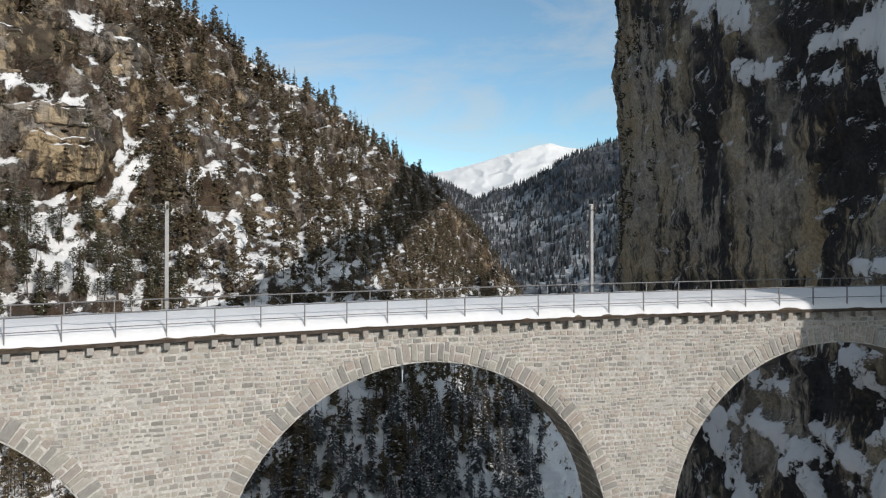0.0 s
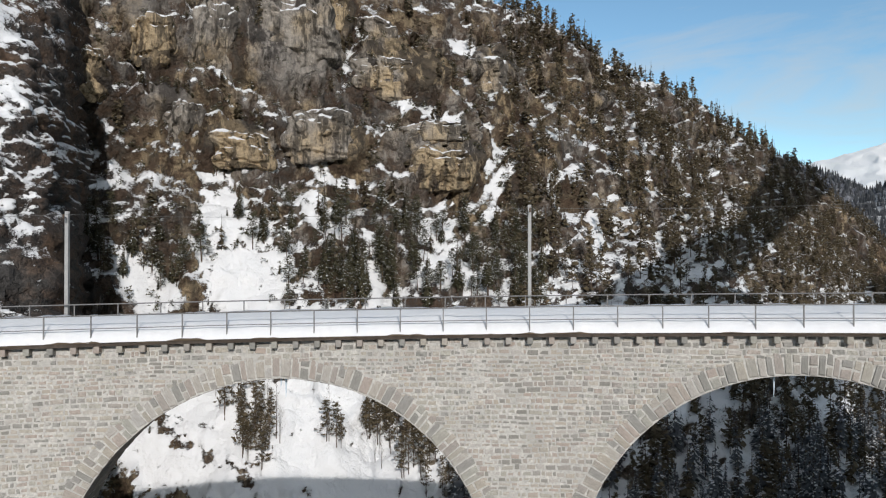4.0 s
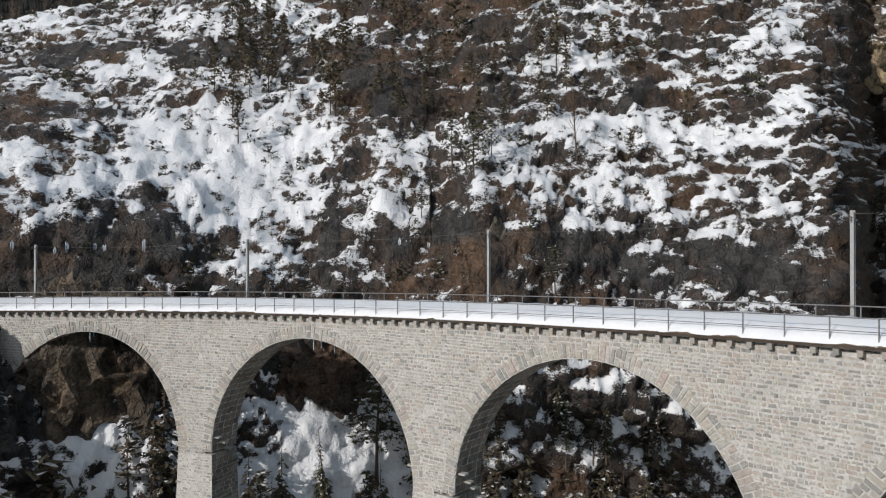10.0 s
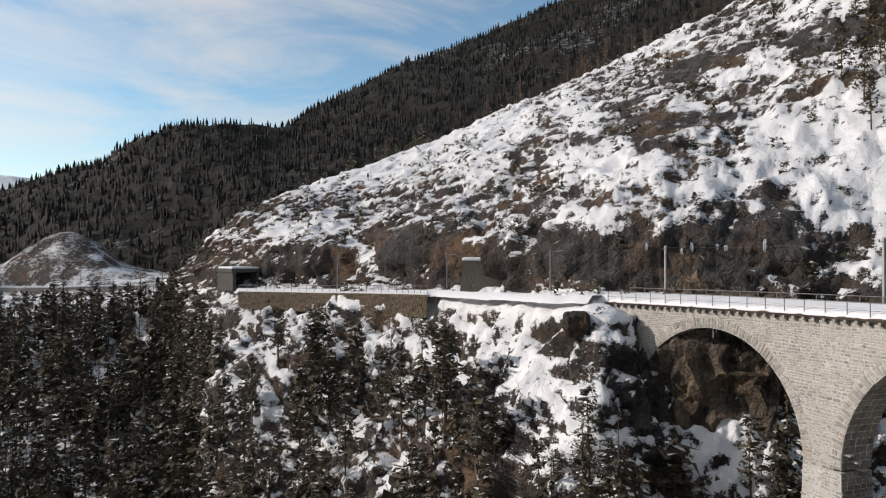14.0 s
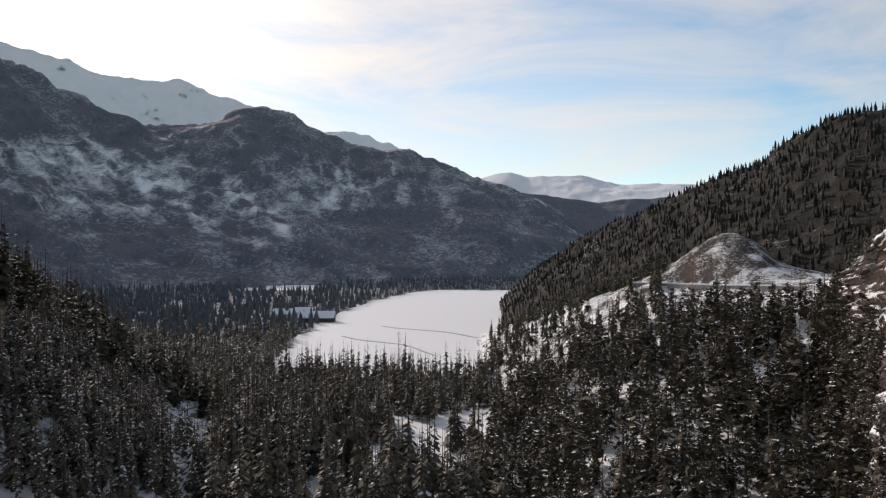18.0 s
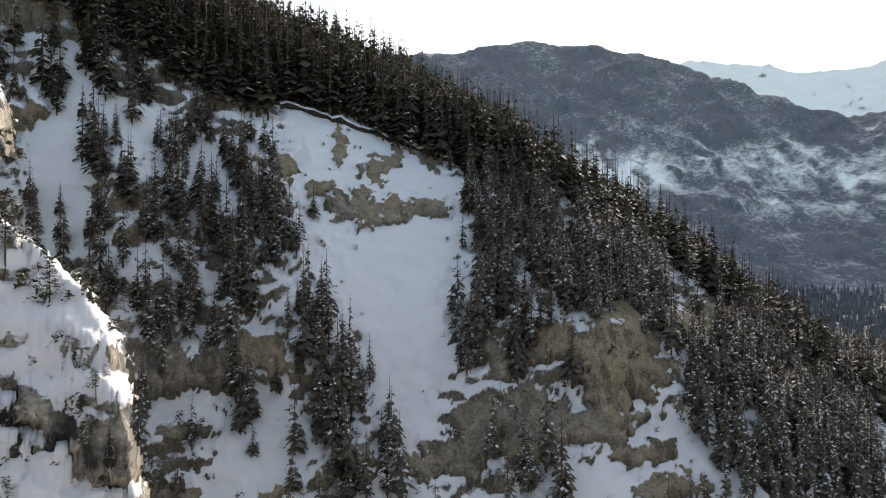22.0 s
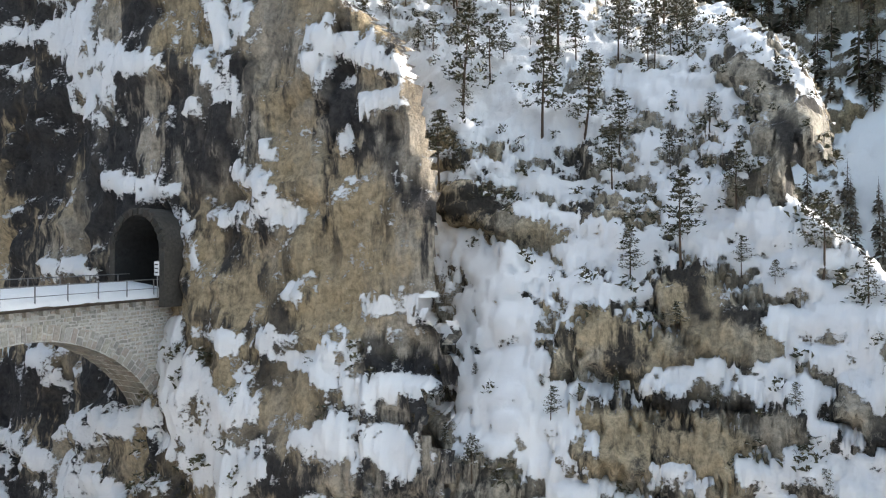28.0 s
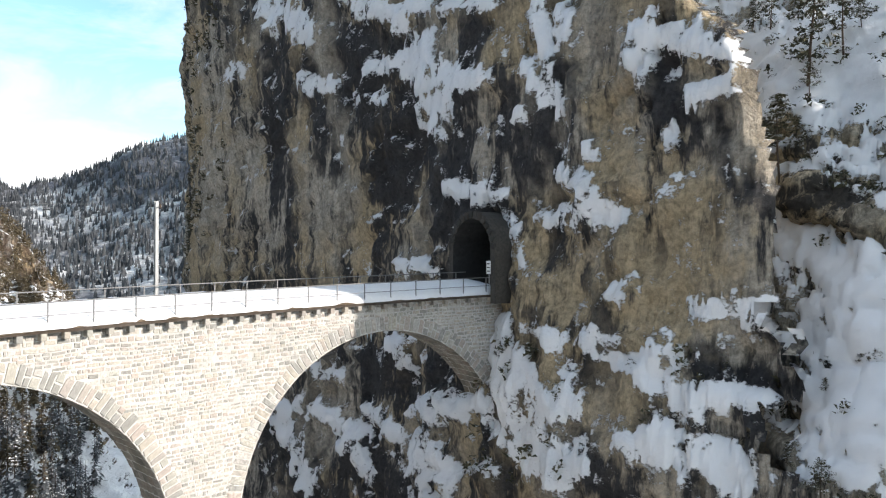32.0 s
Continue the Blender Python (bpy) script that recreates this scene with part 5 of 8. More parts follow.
# -- the valley floor, out to the horizon
fa = np.arange(0, 360, 1.5)
fr = np.concatenate([[0.01], np.geomspace(6, 4900, 150)])
FA, FR = np.meshgrid(fa, fr, indexing="ij")
fd = bearing(FA)
fz = EYE_Z - 66 - 4 * smooth01(150, 500, FR)
FP = np.concatenate([fd * FR[..., None], fz[..., None]], -1).reshape(-1, 3)
rise = smooth01(250, 150, FR).ravel()
FP[:, 2] += fbm(FP / 30, 3, 5) * (0.4 + 3.0 * rise) + fbm(FP / 7, 3, 6) * (0.1 + 0.7 * rise)
na, nr = FA.shape
fi = np.arange(na * nr).reshape(na, nr)
fn = np.roll(fi, -1, 0)
FF = np.stack([fi[:, :-1], fi[:, 1:], fn[:, 1:], fn[:, :-1]], -1).reshape(-1, 4)[:, ::-1]
fme = np_mesh("ground", FP, FF, [M_FLOOR], smooth=True)
open_field = ((FR > 400) & (FR < 1330) & (FA > 179 - 0.004 * (FR - 400)) & (FA < 199.5 - (FR - 420) * 0.0135)) | ((FR > 1400) & (FR < 1800) & (FA > 196) & (FA < 201.5))
wooded = ((FR > 260) & ~open_field).ravel() * np.where(FR > 330, 1.0, 0.4).ravel()
f_s = np.clip(0.95 + 0.5 * fbm(FP / 12, 3, 8) * rise - 0.5 * wooded, 0, 1)
fme.attributes.new("snow", "FLOAT", "POINT").data.foreach_set("value", f_s.astype(np.float32))
tagged(new("ground", fme), "snow-covered valley floor", "ground", kind="structure")


# ---- the viaduct ----
R_WALL, R_OUT, R_EDGE, R_EDGE_OUT = 98.45, 101.55, 98.05, 101.95
CROWNS = [38.4, 14.75, -8.9, -32.45, -56.0, -79.55]
PITCH, ARCH_R, RING = 23.6, 10.0, 0.98


def crown_z(sc):
    return deck_z(sc) - 1.9


viaduct = tagged(new("stone_viaduct"), "curved railway viaduct of pale limestone masonry with six arches", "viaduct")


def quad_solid(sections):
    """A closed solid from rings of four points."""
    bm = bmesh.new()
    rings = [[bm.verts.new(p) for p in sec] for sec in sections]
    n = len(rings[0])
    for a, b in zip(rings[:-1], rings[1:]):
        for i in range(n):
            bm.faces.new((a[i], a[(i + 1) % n], b[(i + 1) % n], b[i]))
    bm.faces.new(rings[0][::-1])
    bm.faces.new(rings[-1])
    bmesh.ops.recalc_face_normals(bm, faces=bm.faces)
    return bm


for sc in CROWNS:
    secs, spring = [], crown_z(sc) - ARCH_R
    ds_list = [-PITCH / 2] + [-ARCH_R * math.cos(math.pi * i / 48) for i in range(49)] + [PITCH / 2]
    if sc == CROWNS[-1]:
        ds_list[0] = S_START - sc
    if sc == CROWNS[0]:
        ds_list[-1] = S_END - sc + 0.6
    odd = CROWNS.index(sc) % 2 * 0.006
    ds_list[0] -= 0.03
    ds_list[-1] += 0.03
    for ds in ds_list:
        bot = spring + math.sqrt(max(0.0, ARCH_R ** 2 - ds ** 2))
        top = deck_z(sc + ds) - 0.17
        secs.append([on_deck(sc + ds, R_WALL + odd, bot - odd), on_deck(sc + ds, R_WALL + odd, top - odd), on_deck(sc + ds, R_OUT - odd, top - odd), on_deck(sc + ds, R_OUT - odd, bot - odd)])
    part("arch_wall", quad_solid(secs), M_MORTAR, viaduct)
PIERS = [c + PITCH / 2 for c in CROWNS[1:]]
PIER_HALF = PITCH / 2 - ARCH_R
for sp in PIERS + [S_START - 1.0 + 2.6]:
    end = sp not in PIERS
    secs = []
    for depth in (0.0, 20.0, 58.0) if sp in PIERS else (0.0, 4.0, 12.0):
        zt = crown_z(sp) - ARCH_R - depth
        g = 0.5 + depth * 0.028
        half = PIER_HALF + depth * 0.03 if not end else 2.6
        secs.append([on_deck(sp - half, R_WALL - g + 0.5, zt), on_deck(sp + half, R_WALL - g + 0.5, zt), on_deck(sp + half, R_OUT + g - 0.5, zt), on_deck(sp - half, R_OUT + g - 0.5, zt)])
    part("pier", quad_solid(secs), M_MORTAR, viaduct)


def stone_unit(seed):
    """A roughly dressed block, front towards -y, one unit in each direction."""
    rg = random.Random(seed)
    bm = bmesh.new()
    back = [bm.verts.new((x, 0.5, z)) for x, z in ((-0.5, -0.5), (0.5, -0.5), (0.5, 0.5), (-0.5, 0.5))]
    mid = [bm.verts.new((x * (1 - rg.random() * 0.13), -0.1, z * (1 - rg.random() * 0.2))) for x, z in ((-0.5, -0.5), (0.5, -0.5), (0.5, 0.5), (-0.5, 0.5))]
    front = [bm.verts.new((x * (0.90 - rg.random() * 0.20), -0.5 + rg.random() * 0.25, z * (0.90 - rg.random() * 0.26))) for x, z in ((-0.5, -0.5), (0.5, -0.5), (0.5, 0.5), (-0.5, 0.5))]
    for a, b in ((back, mid), (mid, front)):
        for i in range(4):
            bm.faces.new((a[i], a[(i + 1) % 4], b[(i + 1) % 4], b[i]))
    bm.faces.new(front)
    bmesh.ops.recalc_face_normals(bm, faces=bm.faces)
    me = bpy.data.meshes.new("stone")
    bm.to_mesh(me)
    bm.free()
    me.materials.append(M_STONE)
    return me


STONES = [stone_unit(k) for k in range(6)]
S_VERTS = [np.array([v.co for v in me.vertices]) for me in STONES]
S_FACES = np.array([list(p.vertices) for p in STONES[0].polygons])[4:]      # the back ring lies in the wall


def face_matrix(s, R, z, w, h, d, roll=0.0, inward=1.0):
    """Pose of a block on the curved wall: width along the deck, front to the inside of the curve."""
    p = on_deck(s, R, z)
    a = deck_turn(s)
    m = Matrix.Translation(p) @ Matrix.Rotation(radians(a + (0 if inward > 0 else 180)), 4, "Z") @ Matrix.Rotation(roll, 4, "Y")
    return m @ Matrix.Diagonal((w, d, h, 1))


rg = random.Random(7)
wall_blocks = []
for side in (1, -1):
    z_rel, course = 0.0, 0
    while z_rel < 40:
        h = rg.uniform(0.17, 0.30) if z_rel < 18 else rg.uniform(0.28, 0.42)
        if side < 0 and z_rel > 14:
            break
        s = S_START + rg.random() * 0.4
        while s < S_END + 0.5:
            w = rg.choice((0.18, 0.24, 0.29, 0.34, 0.40, 0.48, 0.60)) * rg.uniform(0.8, 1.2)
            if z_rel > 18:
                w *= 1.5
            sm = s + w / 2
            s += w
            z = deck_z(sm) - 0.22 - z_rel - h / 2 + (rg.random() - 0.5) * 0.05 + 0.05 * math.sin(sm * 0.9 + z_rel * 2)
            k = min(range(6), key=lambda i: abs(CROWNS[i] - sm))
            ds, cz = sm - CROWNS[k], crown_z(CROWNS[k])
            dz = z - (cz - ARCH_R)
            if dz >= 0:
                if math.hypot(ds, dz) < ARCH_R + RING - 0.12:
                    continue
                R = R_WALL if side > 0 else R_OUT
            else:
                off = abs(ds) - ARCH_R - dz * 0.03
                if off < 0.12 + dz * 0.0 and -dz > 0.3 and abs(ds) < ARCH_R + dz * 0.03 + w * 0.5:
                    continue
                if abs(ds) < ARCH_R:
                    continue
                R = (R_WALL + dz * 0.028) if side > 0 else (R_OUT - dz * 0.028)
            proud = rg.uniform(0.015, 0.05)
            wall_blocks.append((face_matrix(sm, R - side * (proud - 0.06), z, w - 0.035, h * rg.uniform(0.78, 1.02) - 0.03, 0.12, (rg.random() - 0.5) * 0.14, side), rg.randrange(6), sm, z_rel, side))
        z_rel += h
near, rest = [], []
for b in wall_blocks:
    (near if b[4] > 0 and abs(b[2] - 3.0) < 1.9 and b[3] < 8 else rest).append(b)
for b in near[300:]:
    rest.append(b)
near = near[:300]
V = np.concatenate([S_VERTS[b[1]] @ np.array(b[0].to_3x3()).T + np.array(b[0].translation) for b in rest])
F = (S_FACES[None] + (np.arange(len(rest)) * len(S_VERTS[0]))[:, None, None]).reshape(-1, 4)
blocks = part("masonry_rest", np_mesh("masonry_rest", V, F, [M_STONE]), M_STONE, viaduct, "coursed grey and buff limestone blocks")
tagged(blocks, kind="stuff")
print("wall blocks", len(wall_blocks), "near", len(near))

# pier flanks and the arch barrels
inner = []
for k, sc in enumerate(CROWNS):
    zc = crown_z(sc) - ARCH_R
    n_ring = 52
    for i in range(n_ring):
        th = math.pi * (i + 0.5) / n_ring
        for j in range(5):
            dj = (R_OUT - R_WALL) / 5
            R = R_WALL + dj * (j + 0.5) + (rg.random() - 0.5) * 0.1
            c, si = math.cos(th), math.sin(th)
            p = on_deck(sc + c * (ARCH_R - 0.0), R, zc + si * ARCH_R)
            a = radians(deck_turn(sc))
            m = Matrix.Translation(p) @ Matrix.Rotation(a, 4, "Z") @ Matrix.Rotation(-th + math.pi / 2, 4, "Y") @ Matrix.Rotation(radians(90), 4, "X")
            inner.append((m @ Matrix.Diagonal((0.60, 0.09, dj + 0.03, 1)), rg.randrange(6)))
for sp in PIERS:
    for sgn in (-1, 1):
        z_rel = 0.0
        while z_rel < 34:
            h = rg.uniform(0.26, 0.4)
            R = R_WALL - z_rel * 0.028
            R_stop = R_OUT + z_rel * 0.028
            while R < R_stop - 0.2:
                w = min(rg.uniform(0.4, 0.9), R_stop - R)
                p = on_deck(sp + sgn * (PIER_HALF + z_rel * 0.03), R + w / 2, crown_z(sp) - ARCH_R - z_rel - h / 2)
                a = radians(deck_turn(sp) + (90 if sgn > 0 else -90))
                m = Matrix.Translation(p) @ Matrix.Rotation(a, 4, "Z")
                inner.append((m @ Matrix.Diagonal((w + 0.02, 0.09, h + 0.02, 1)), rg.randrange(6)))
                R += w
            z_rel += h
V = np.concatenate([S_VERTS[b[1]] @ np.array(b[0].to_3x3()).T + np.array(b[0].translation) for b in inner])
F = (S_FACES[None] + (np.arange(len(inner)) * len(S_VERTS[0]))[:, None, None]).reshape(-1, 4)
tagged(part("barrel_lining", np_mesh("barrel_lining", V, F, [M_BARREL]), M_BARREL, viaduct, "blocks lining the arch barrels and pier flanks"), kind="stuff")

# voussoirs, each its own block
ring_mesh = []
for k in range(4):
    me = STONES[k].copy()
    me.materials[0] = M_RING
    ring_mesh.append(me)
ring_rest = []
ring_near = []
for k, sc in enumerate(CROWNS):
    zc = crown_z(sc) - ARCH_R
    arc = 0.0
    while arc < math.pi * ARCH_R - 0.15:
        wdt = min(rg.choice((0.26, 0.3, 0.34, 0.4, 0.46)) * rg.uniform(0.9, 1.1), math.pi * ARCH_R - arc)
        th = (arc + wdt / 2) / ARCH_R
        arc += wdt
        long = RING + rg.uniform(-0.08, 0.12)
        cuts = (0.0, 1.0) if rg.random() < 0.62 else (0.0, rg.uniform(0.35, 0.65), 1.0)
        for a, b in zip(cuts[:-1], cuts[1:]):
            rr = ARCH_R - 0.02 + long * (a + b) / 2
            m = face_matrix(sc + rr * math.cos(th), R_WALL + 0.055 - rg.uniform(0, 0.03), zc + rr * math.sin(th), (wdt - 0.03) * rr / ARCH_R, long * (b - a) - (0.03 if len(cuts) > 2 else 0), 0.2, math.pi / 2 - th + rg.uniform(-0.02, 0.02))
            (ring_near if abs(sc - 3.0) < 22 and len(ring_near) < 290 else ring_rest).append((m, rg.randrange(4)))
for m, k in ring_near:
    part("voussoir", ring_mesh[k], M_RING, viaduct, matrix=m)
V = np.concatenate([S_VERTS[k] @ np.array(m.to_3x3()).T + np.array(m.translation) for m, k in ring_rest])
F = (S_FACES[None] + (np.arange(len(ring_rest)) * len(S_VERTS[0]))[:, None, None]).reshape(-1, 4)
tagged(part("arch_ring", np_mesh("arch_ring", V, F, [M_RING]), M_RING, viaduct, "narrow ring stones of the further arches"), kind="stuff")

# cornice slab and its corbels
n_c = 145
secs = []
for i in range(n_c + 1):
    s = S_START - 0.4 + (S_END - S_START + 0.6) * i / n_c
    z, j = deck_z(s), (rg.random() - 0.5) * 0.04
    secs.append([on_deck(s, R_EDGE + j, z - 0.16 + j * 0.3), on_deck(s, R_EDGE + j, z), on_deck(s, R_EDGE_OUT, z), on_deck(s, R_EDGE_OUT, z - 0.16)])
part("cornice", quad_solid(secs), M_SLAB, viaduct, "dark weathered cornice slab with brown stains")
bm = box_bm((0.26, 0.42, 0.32), bevel=0.02)
c_me = bpy.data.meshes.new("corbel")
bm.to_mesh(c_me)
bm.free()
c_me.materials.append(M_RING)
s = S_START + 0.2
while s < S_END:
    for R in (R_WALL - 0.16, R_OUT + 0.16):
        part("corbel", c_me, M_RING, viaduct, matrix=Matrix.Translation(on_deck(s, R, deck_z(s) - 0.16 - 0.155)) @ Matrix.Rotation(radians(deck_turn(s)), 4, "Z"))
    s += 0.985

# snow on the deck with a ragged lip
n_s = 620
prof = [(0.0, 0.002), (0.06, 0.14), (0.16, 0.30), (0.42, 0.50), (1.0, 0.70), (1.95, 0.84), (2.8, 0.96), (3.5, 1.0), (3.85, 0.7), (3.92, 0.002)]
V = np.empty((n_s + 1, len(prof), 3))
for i in range(n_s + 1):
    s = S_START - 0.4 + (S_END - S_START + 0.2) * i / n_s
    for k, (o, h) in enumerate(prof):
        V[i, k] = on_deck(s, R_EDGE + o, deck_z(s) + h)
Vf = V.reshape(-1, 3)
lip = np.tile(np.array([1, 1, 0.8, 0.5, 0.3, 0.3, 0.3, 0.3, 0.5, 1.0]), n_s + 1)
Vf[:, 2] += np.clip(fbm(Vf / 0.6, 3, 31) * 0.10 + fbm(Vf / 3.0, 2, 33) * 0.05, -0.09, 0.2) * np.where(np.tile([p[1] for p in prof], n_s + 1) > 0.05, 1, 0)
rad = np.array([on_deck(s0, 1.0) - on_deck(s0, 0.0) for s0 in (S_START - 0.4 + (S_END - S_START + 0.2) * i / n_s for i in range(n_s + 1))]).repeat(len(prof), 0)
Vf += rad * (fbm(Vf / 0.5, 3, 35) * 0.09 * lip)[:, None]
idx = np.arange(len(Vf)).reshape(n_s + 1, len(prof))
F = np.stack([idx[:-1, :-1], idx[1:, :-1], idx[1:, 1:], idx[:-1, 1:]], -1).reshape(-1, 4)
tagged(new("deck_snow", np_mesh("deck_snow", Vf, F, [M_SNOW], smooth=True)), "deep untrodden snow covering the viaduct's track", "snow", kind="stuff")


# dead turf along the cornice's edge
n_t = 500
V = np.empty((n_t + 1, 5, 3))
for i in range(n_t + 1):
    s = S_START - 0.4 + (S_END - S_START + 0.4) * i / n_t
    for k, (o, h) in enumerate(((-0.03, -0.02), (-0.05, 0.03), (0.02, 0.06), (0.12, 0.07), (0.26, 0.0))):
        V[i, k] = on_deck(s, R_EDGE + o, deck_z(s) + h)
Vf = V.reshape(-1, 3)
grow = np.clip(fbm(Vf / 1.1, 3, 37) * 2.2 - 0.8, -1.2, 0.9)
Vf[:, 2] += np.tile([0, 0.5, 1, 1, 0], n_t + 1) * (grow * 0.11 + fbm(Vf / 0.25, 2, 39) * 0.04)
idx = np.arange(len(Vf)).reshape(n_t + 1, 5)
F = np.stack([idx[:-1, :-1], idx[1:, :-1], idx[1:, 1:], idx[:-1, 1:]], -1).reshape(-1, 4)
tagged(new("cornice_turf", np_mesh("cornice_turf", Vf, F, [M_TURF], smooth=True)), "strip of dead brown turf along the cornice edge", "turf", kind="stuff")


# railings
def tube(points, r, sides=6):
    bm = bmesh.new()
    rings = []
    for i, p in enumerate(points):
        d = (Vector(points[min(i + 1, len(points) - 1)]) - Vector(points[max(i - 1, 0)])).normalized()
        q = d.to_track_quat("Z", "Y").to_matrix()
        rings.append([bm.verts.new(Vector(p) + q @ Vector((r * math.cos(2 * math.pi * k / sides), r * math.sin(2 * math.pi * k / sides), 0))) for k in range(sides)])
    for a, b in zip(rings[:-1], rings[1:]):
        for k in range(sides):
            bm.faces.new((a[k], a[(k + 1) % sides], b[(k + 1) % sides], b[k]))
    bm.faces.new(rings[0][::-1])
    bm.faces.new(rings[-1])
    return bm


for R, lift in ((R_EDGE + 0.12, 0.0), (R_EDGE_OUT - 0.12, 0.28)):
    rail_ob = tagged(new("railing"), "grey steel post-and-rail parapet along the viaduct's edge", "railing", group="railings of the viaduct")
    post_me = bpy.data.meshes.new("post")
    pb = join_bm(box_bm((0.05, 0.06, 1.22), (0, 0, 0.59)), box_bm((0.09, 0.10, 0.05), (0, 0, 1.18)))
    pb.to_mesh(post_me)
    pb.free()
    post_me.materials.append(M_DARKSTEEL)
    k = 0
    while True:

        s = -3.3 - 45 * 1.994 + k * 1.994
        if s > S_END - 0.3:
            break
        part("post", post_me, M_DARKSTEEL, rail_ob, matrix=Matrix.Translation(on_deck(s, R, deck_z(s) + 0.02 + lift)) @ Matrix.Rotation(radians(deck_turn(s)), 4, "Z"))
        k += 1
    for h, rad_ in ((1.2, 0.034), (0.62, 0.022)):
        pts = [on_deck(s, R, deck_z(s) + h + lift) for s in np.linspace(-93.2, S_END - 0.2, 150)]
        part("top_rail" if h > 1 else "middle_rail", tube(pts, rad_), M_DARKSTEEL, rail_ob)

# masts of the overhead line
mast_s = [47.5, 25.4, 2.9, -19.7, -42.1, -65.3, -88.5]
mast_tops = []
for s in mast_s[1:]:
    mast = tagged(new("line_mast"), "slim galvanised mast of the overhead line beside the track", "mast", group="masts of the overhead line")
    mast.matrix_basis = Matrix.Translation(on_deck(s, 102.15, deck_z(s) - 0.5)) @ Matrix.Rotation(radians(deck_turn(s)), 4, "Z")
    bm = join_bm(box_bm((0.17, 0.03, 6.6), (0, 0.1, 3.3)), box_bm((0.17, 0.03, 6.6), (0, -0.1, 3.3)), box_bm((0.05, 0.18, 6.55), (0, 0, 3.28)))
    part("pole", bm, M_STEEL, mast)
    part("bracket", box_bm((0.5, 0.5, 0.12), (0, -0.15, 0.35), bevel=0.01), M_DARKSTEEL, mast)
    arm = part("arm", tube([(0, -0.05, 6.25), (0, -0.5, 6.3)], 0.03), M_STEEL, mast)
    part("insulator", tube([(0, -0.5, 6.2), (0, -0.5, 6.42)], 0.05, 8), M_DARKTIMBER, arm, "brown ceramic insulator")
    mast_tops.append((s, on_deck(s, 101.65, deck_z(s) - 0.5 + 6.42)))
pts = []
s_all = sorted([t_[0] for t_ in mast_tops])
for sa, sb in zip(s_all[:-1], s_all[1:]):
    for u in np.linspace(0, 1, 9)[:-1]:
        s = sa + (sb - sa) * u
        pts.append(on_deck(s, 101.65, deck_z(s) + 5.92 - 0.25 * 4 * u * (1 - u)))
wire = tagged(new("overhead_wire"), "thin overhead feeder wire strung between the masts", "wire")
part("conductor", tube(pts, 0.008, 4), M_DARKSTEEL, wire)

# the tunnel mouth
portal = tagged(new("tunnel_portal"), "rough stone portal of a dark single-track tunnel", "portal")
zt = deck_z(S_END)
portal.matrix_basis = Matrix.Translation((tun_at.x, tun_at.y, zt)) @ Matrix.Rotation(math.atan2(tun_along.y, tun_along.x), 4, "Z")
HALF, SPRING_H = 2.3, 3.1


def arch_profile(half, spring, n=14):
    pts = [(-half, -0.6)] + [(half * -math.cos(math.pi * i / n), spring + half * math.sin(math.pi * i / n)) for i in range(n + 1)] + [(half, -0.6)]
    return pts


bm = bmesh.new()
ins = arch_profile(HALF, SPRING_H)
rings = []
for x in (-1.0, 24.0):
    rings.append([bm.verts.new((x, y, z)) for y, z in ins])
for i in range(len(ins) - 1):
    bm.faces.new((rings[0][i], rings[1][i], rings[1][i + 1], rings[0][i + 1]))
bm.faces.new(rings[1])
bmesh.ops.recalc_face_normals(bm, faces=bm.faces)
part("tunnel_lining", bm, M_VOID, portal, "near-black tunnel lining, its unlit depth put into the colour")
bm = bmesh.new()
outs = [(-HALF - 0.55, -0.6)] + [((HALF + 0.5) * -math.cos(math.pi * i / 14), SPRING_H + (HALF + 0.5) * math.sin(math.pi * i / 14)) for i in range(15)] + [(HALF + 0.55, -0.6)]
f_in, f_out = [bm.verts.new((-1.0, y, z)) for y, z in ins], [bm.verts.new((-1.0, y, z)) for y, z in outs]
b_out = [bm.verts.new((5.0, y, z)) for y, z in outs]
for i in range(len(ins) - 1):
    bm.faces.new((f_in[i], f_in[i + 1], f_out[i + 1], f_out[i]))
    bm.faces.new((f_out[i], f_out[i + 1], b_out[i + 1], b_out[i]))
bmesh.ops.recalc_face_normals(bm, faces=bm.faces)
part("portal_face", bm, M_DARKSTONE, portal, "dark portal masonry")
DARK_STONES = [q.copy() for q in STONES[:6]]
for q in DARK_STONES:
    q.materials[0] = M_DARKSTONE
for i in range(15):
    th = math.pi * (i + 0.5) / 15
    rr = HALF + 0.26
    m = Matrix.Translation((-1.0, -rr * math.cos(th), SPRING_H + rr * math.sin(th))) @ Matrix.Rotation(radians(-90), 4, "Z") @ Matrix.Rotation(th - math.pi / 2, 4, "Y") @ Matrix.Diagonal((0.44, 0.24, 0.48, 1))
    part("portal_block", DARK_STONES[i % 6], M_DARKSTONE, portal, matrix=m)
part("tunnel_floor_snow", box_bm((16, 3.9, 0.3), (7, 0, 0.12), bevel=0.03), M_SNOW, portal, "trampled snow inside the mouth")


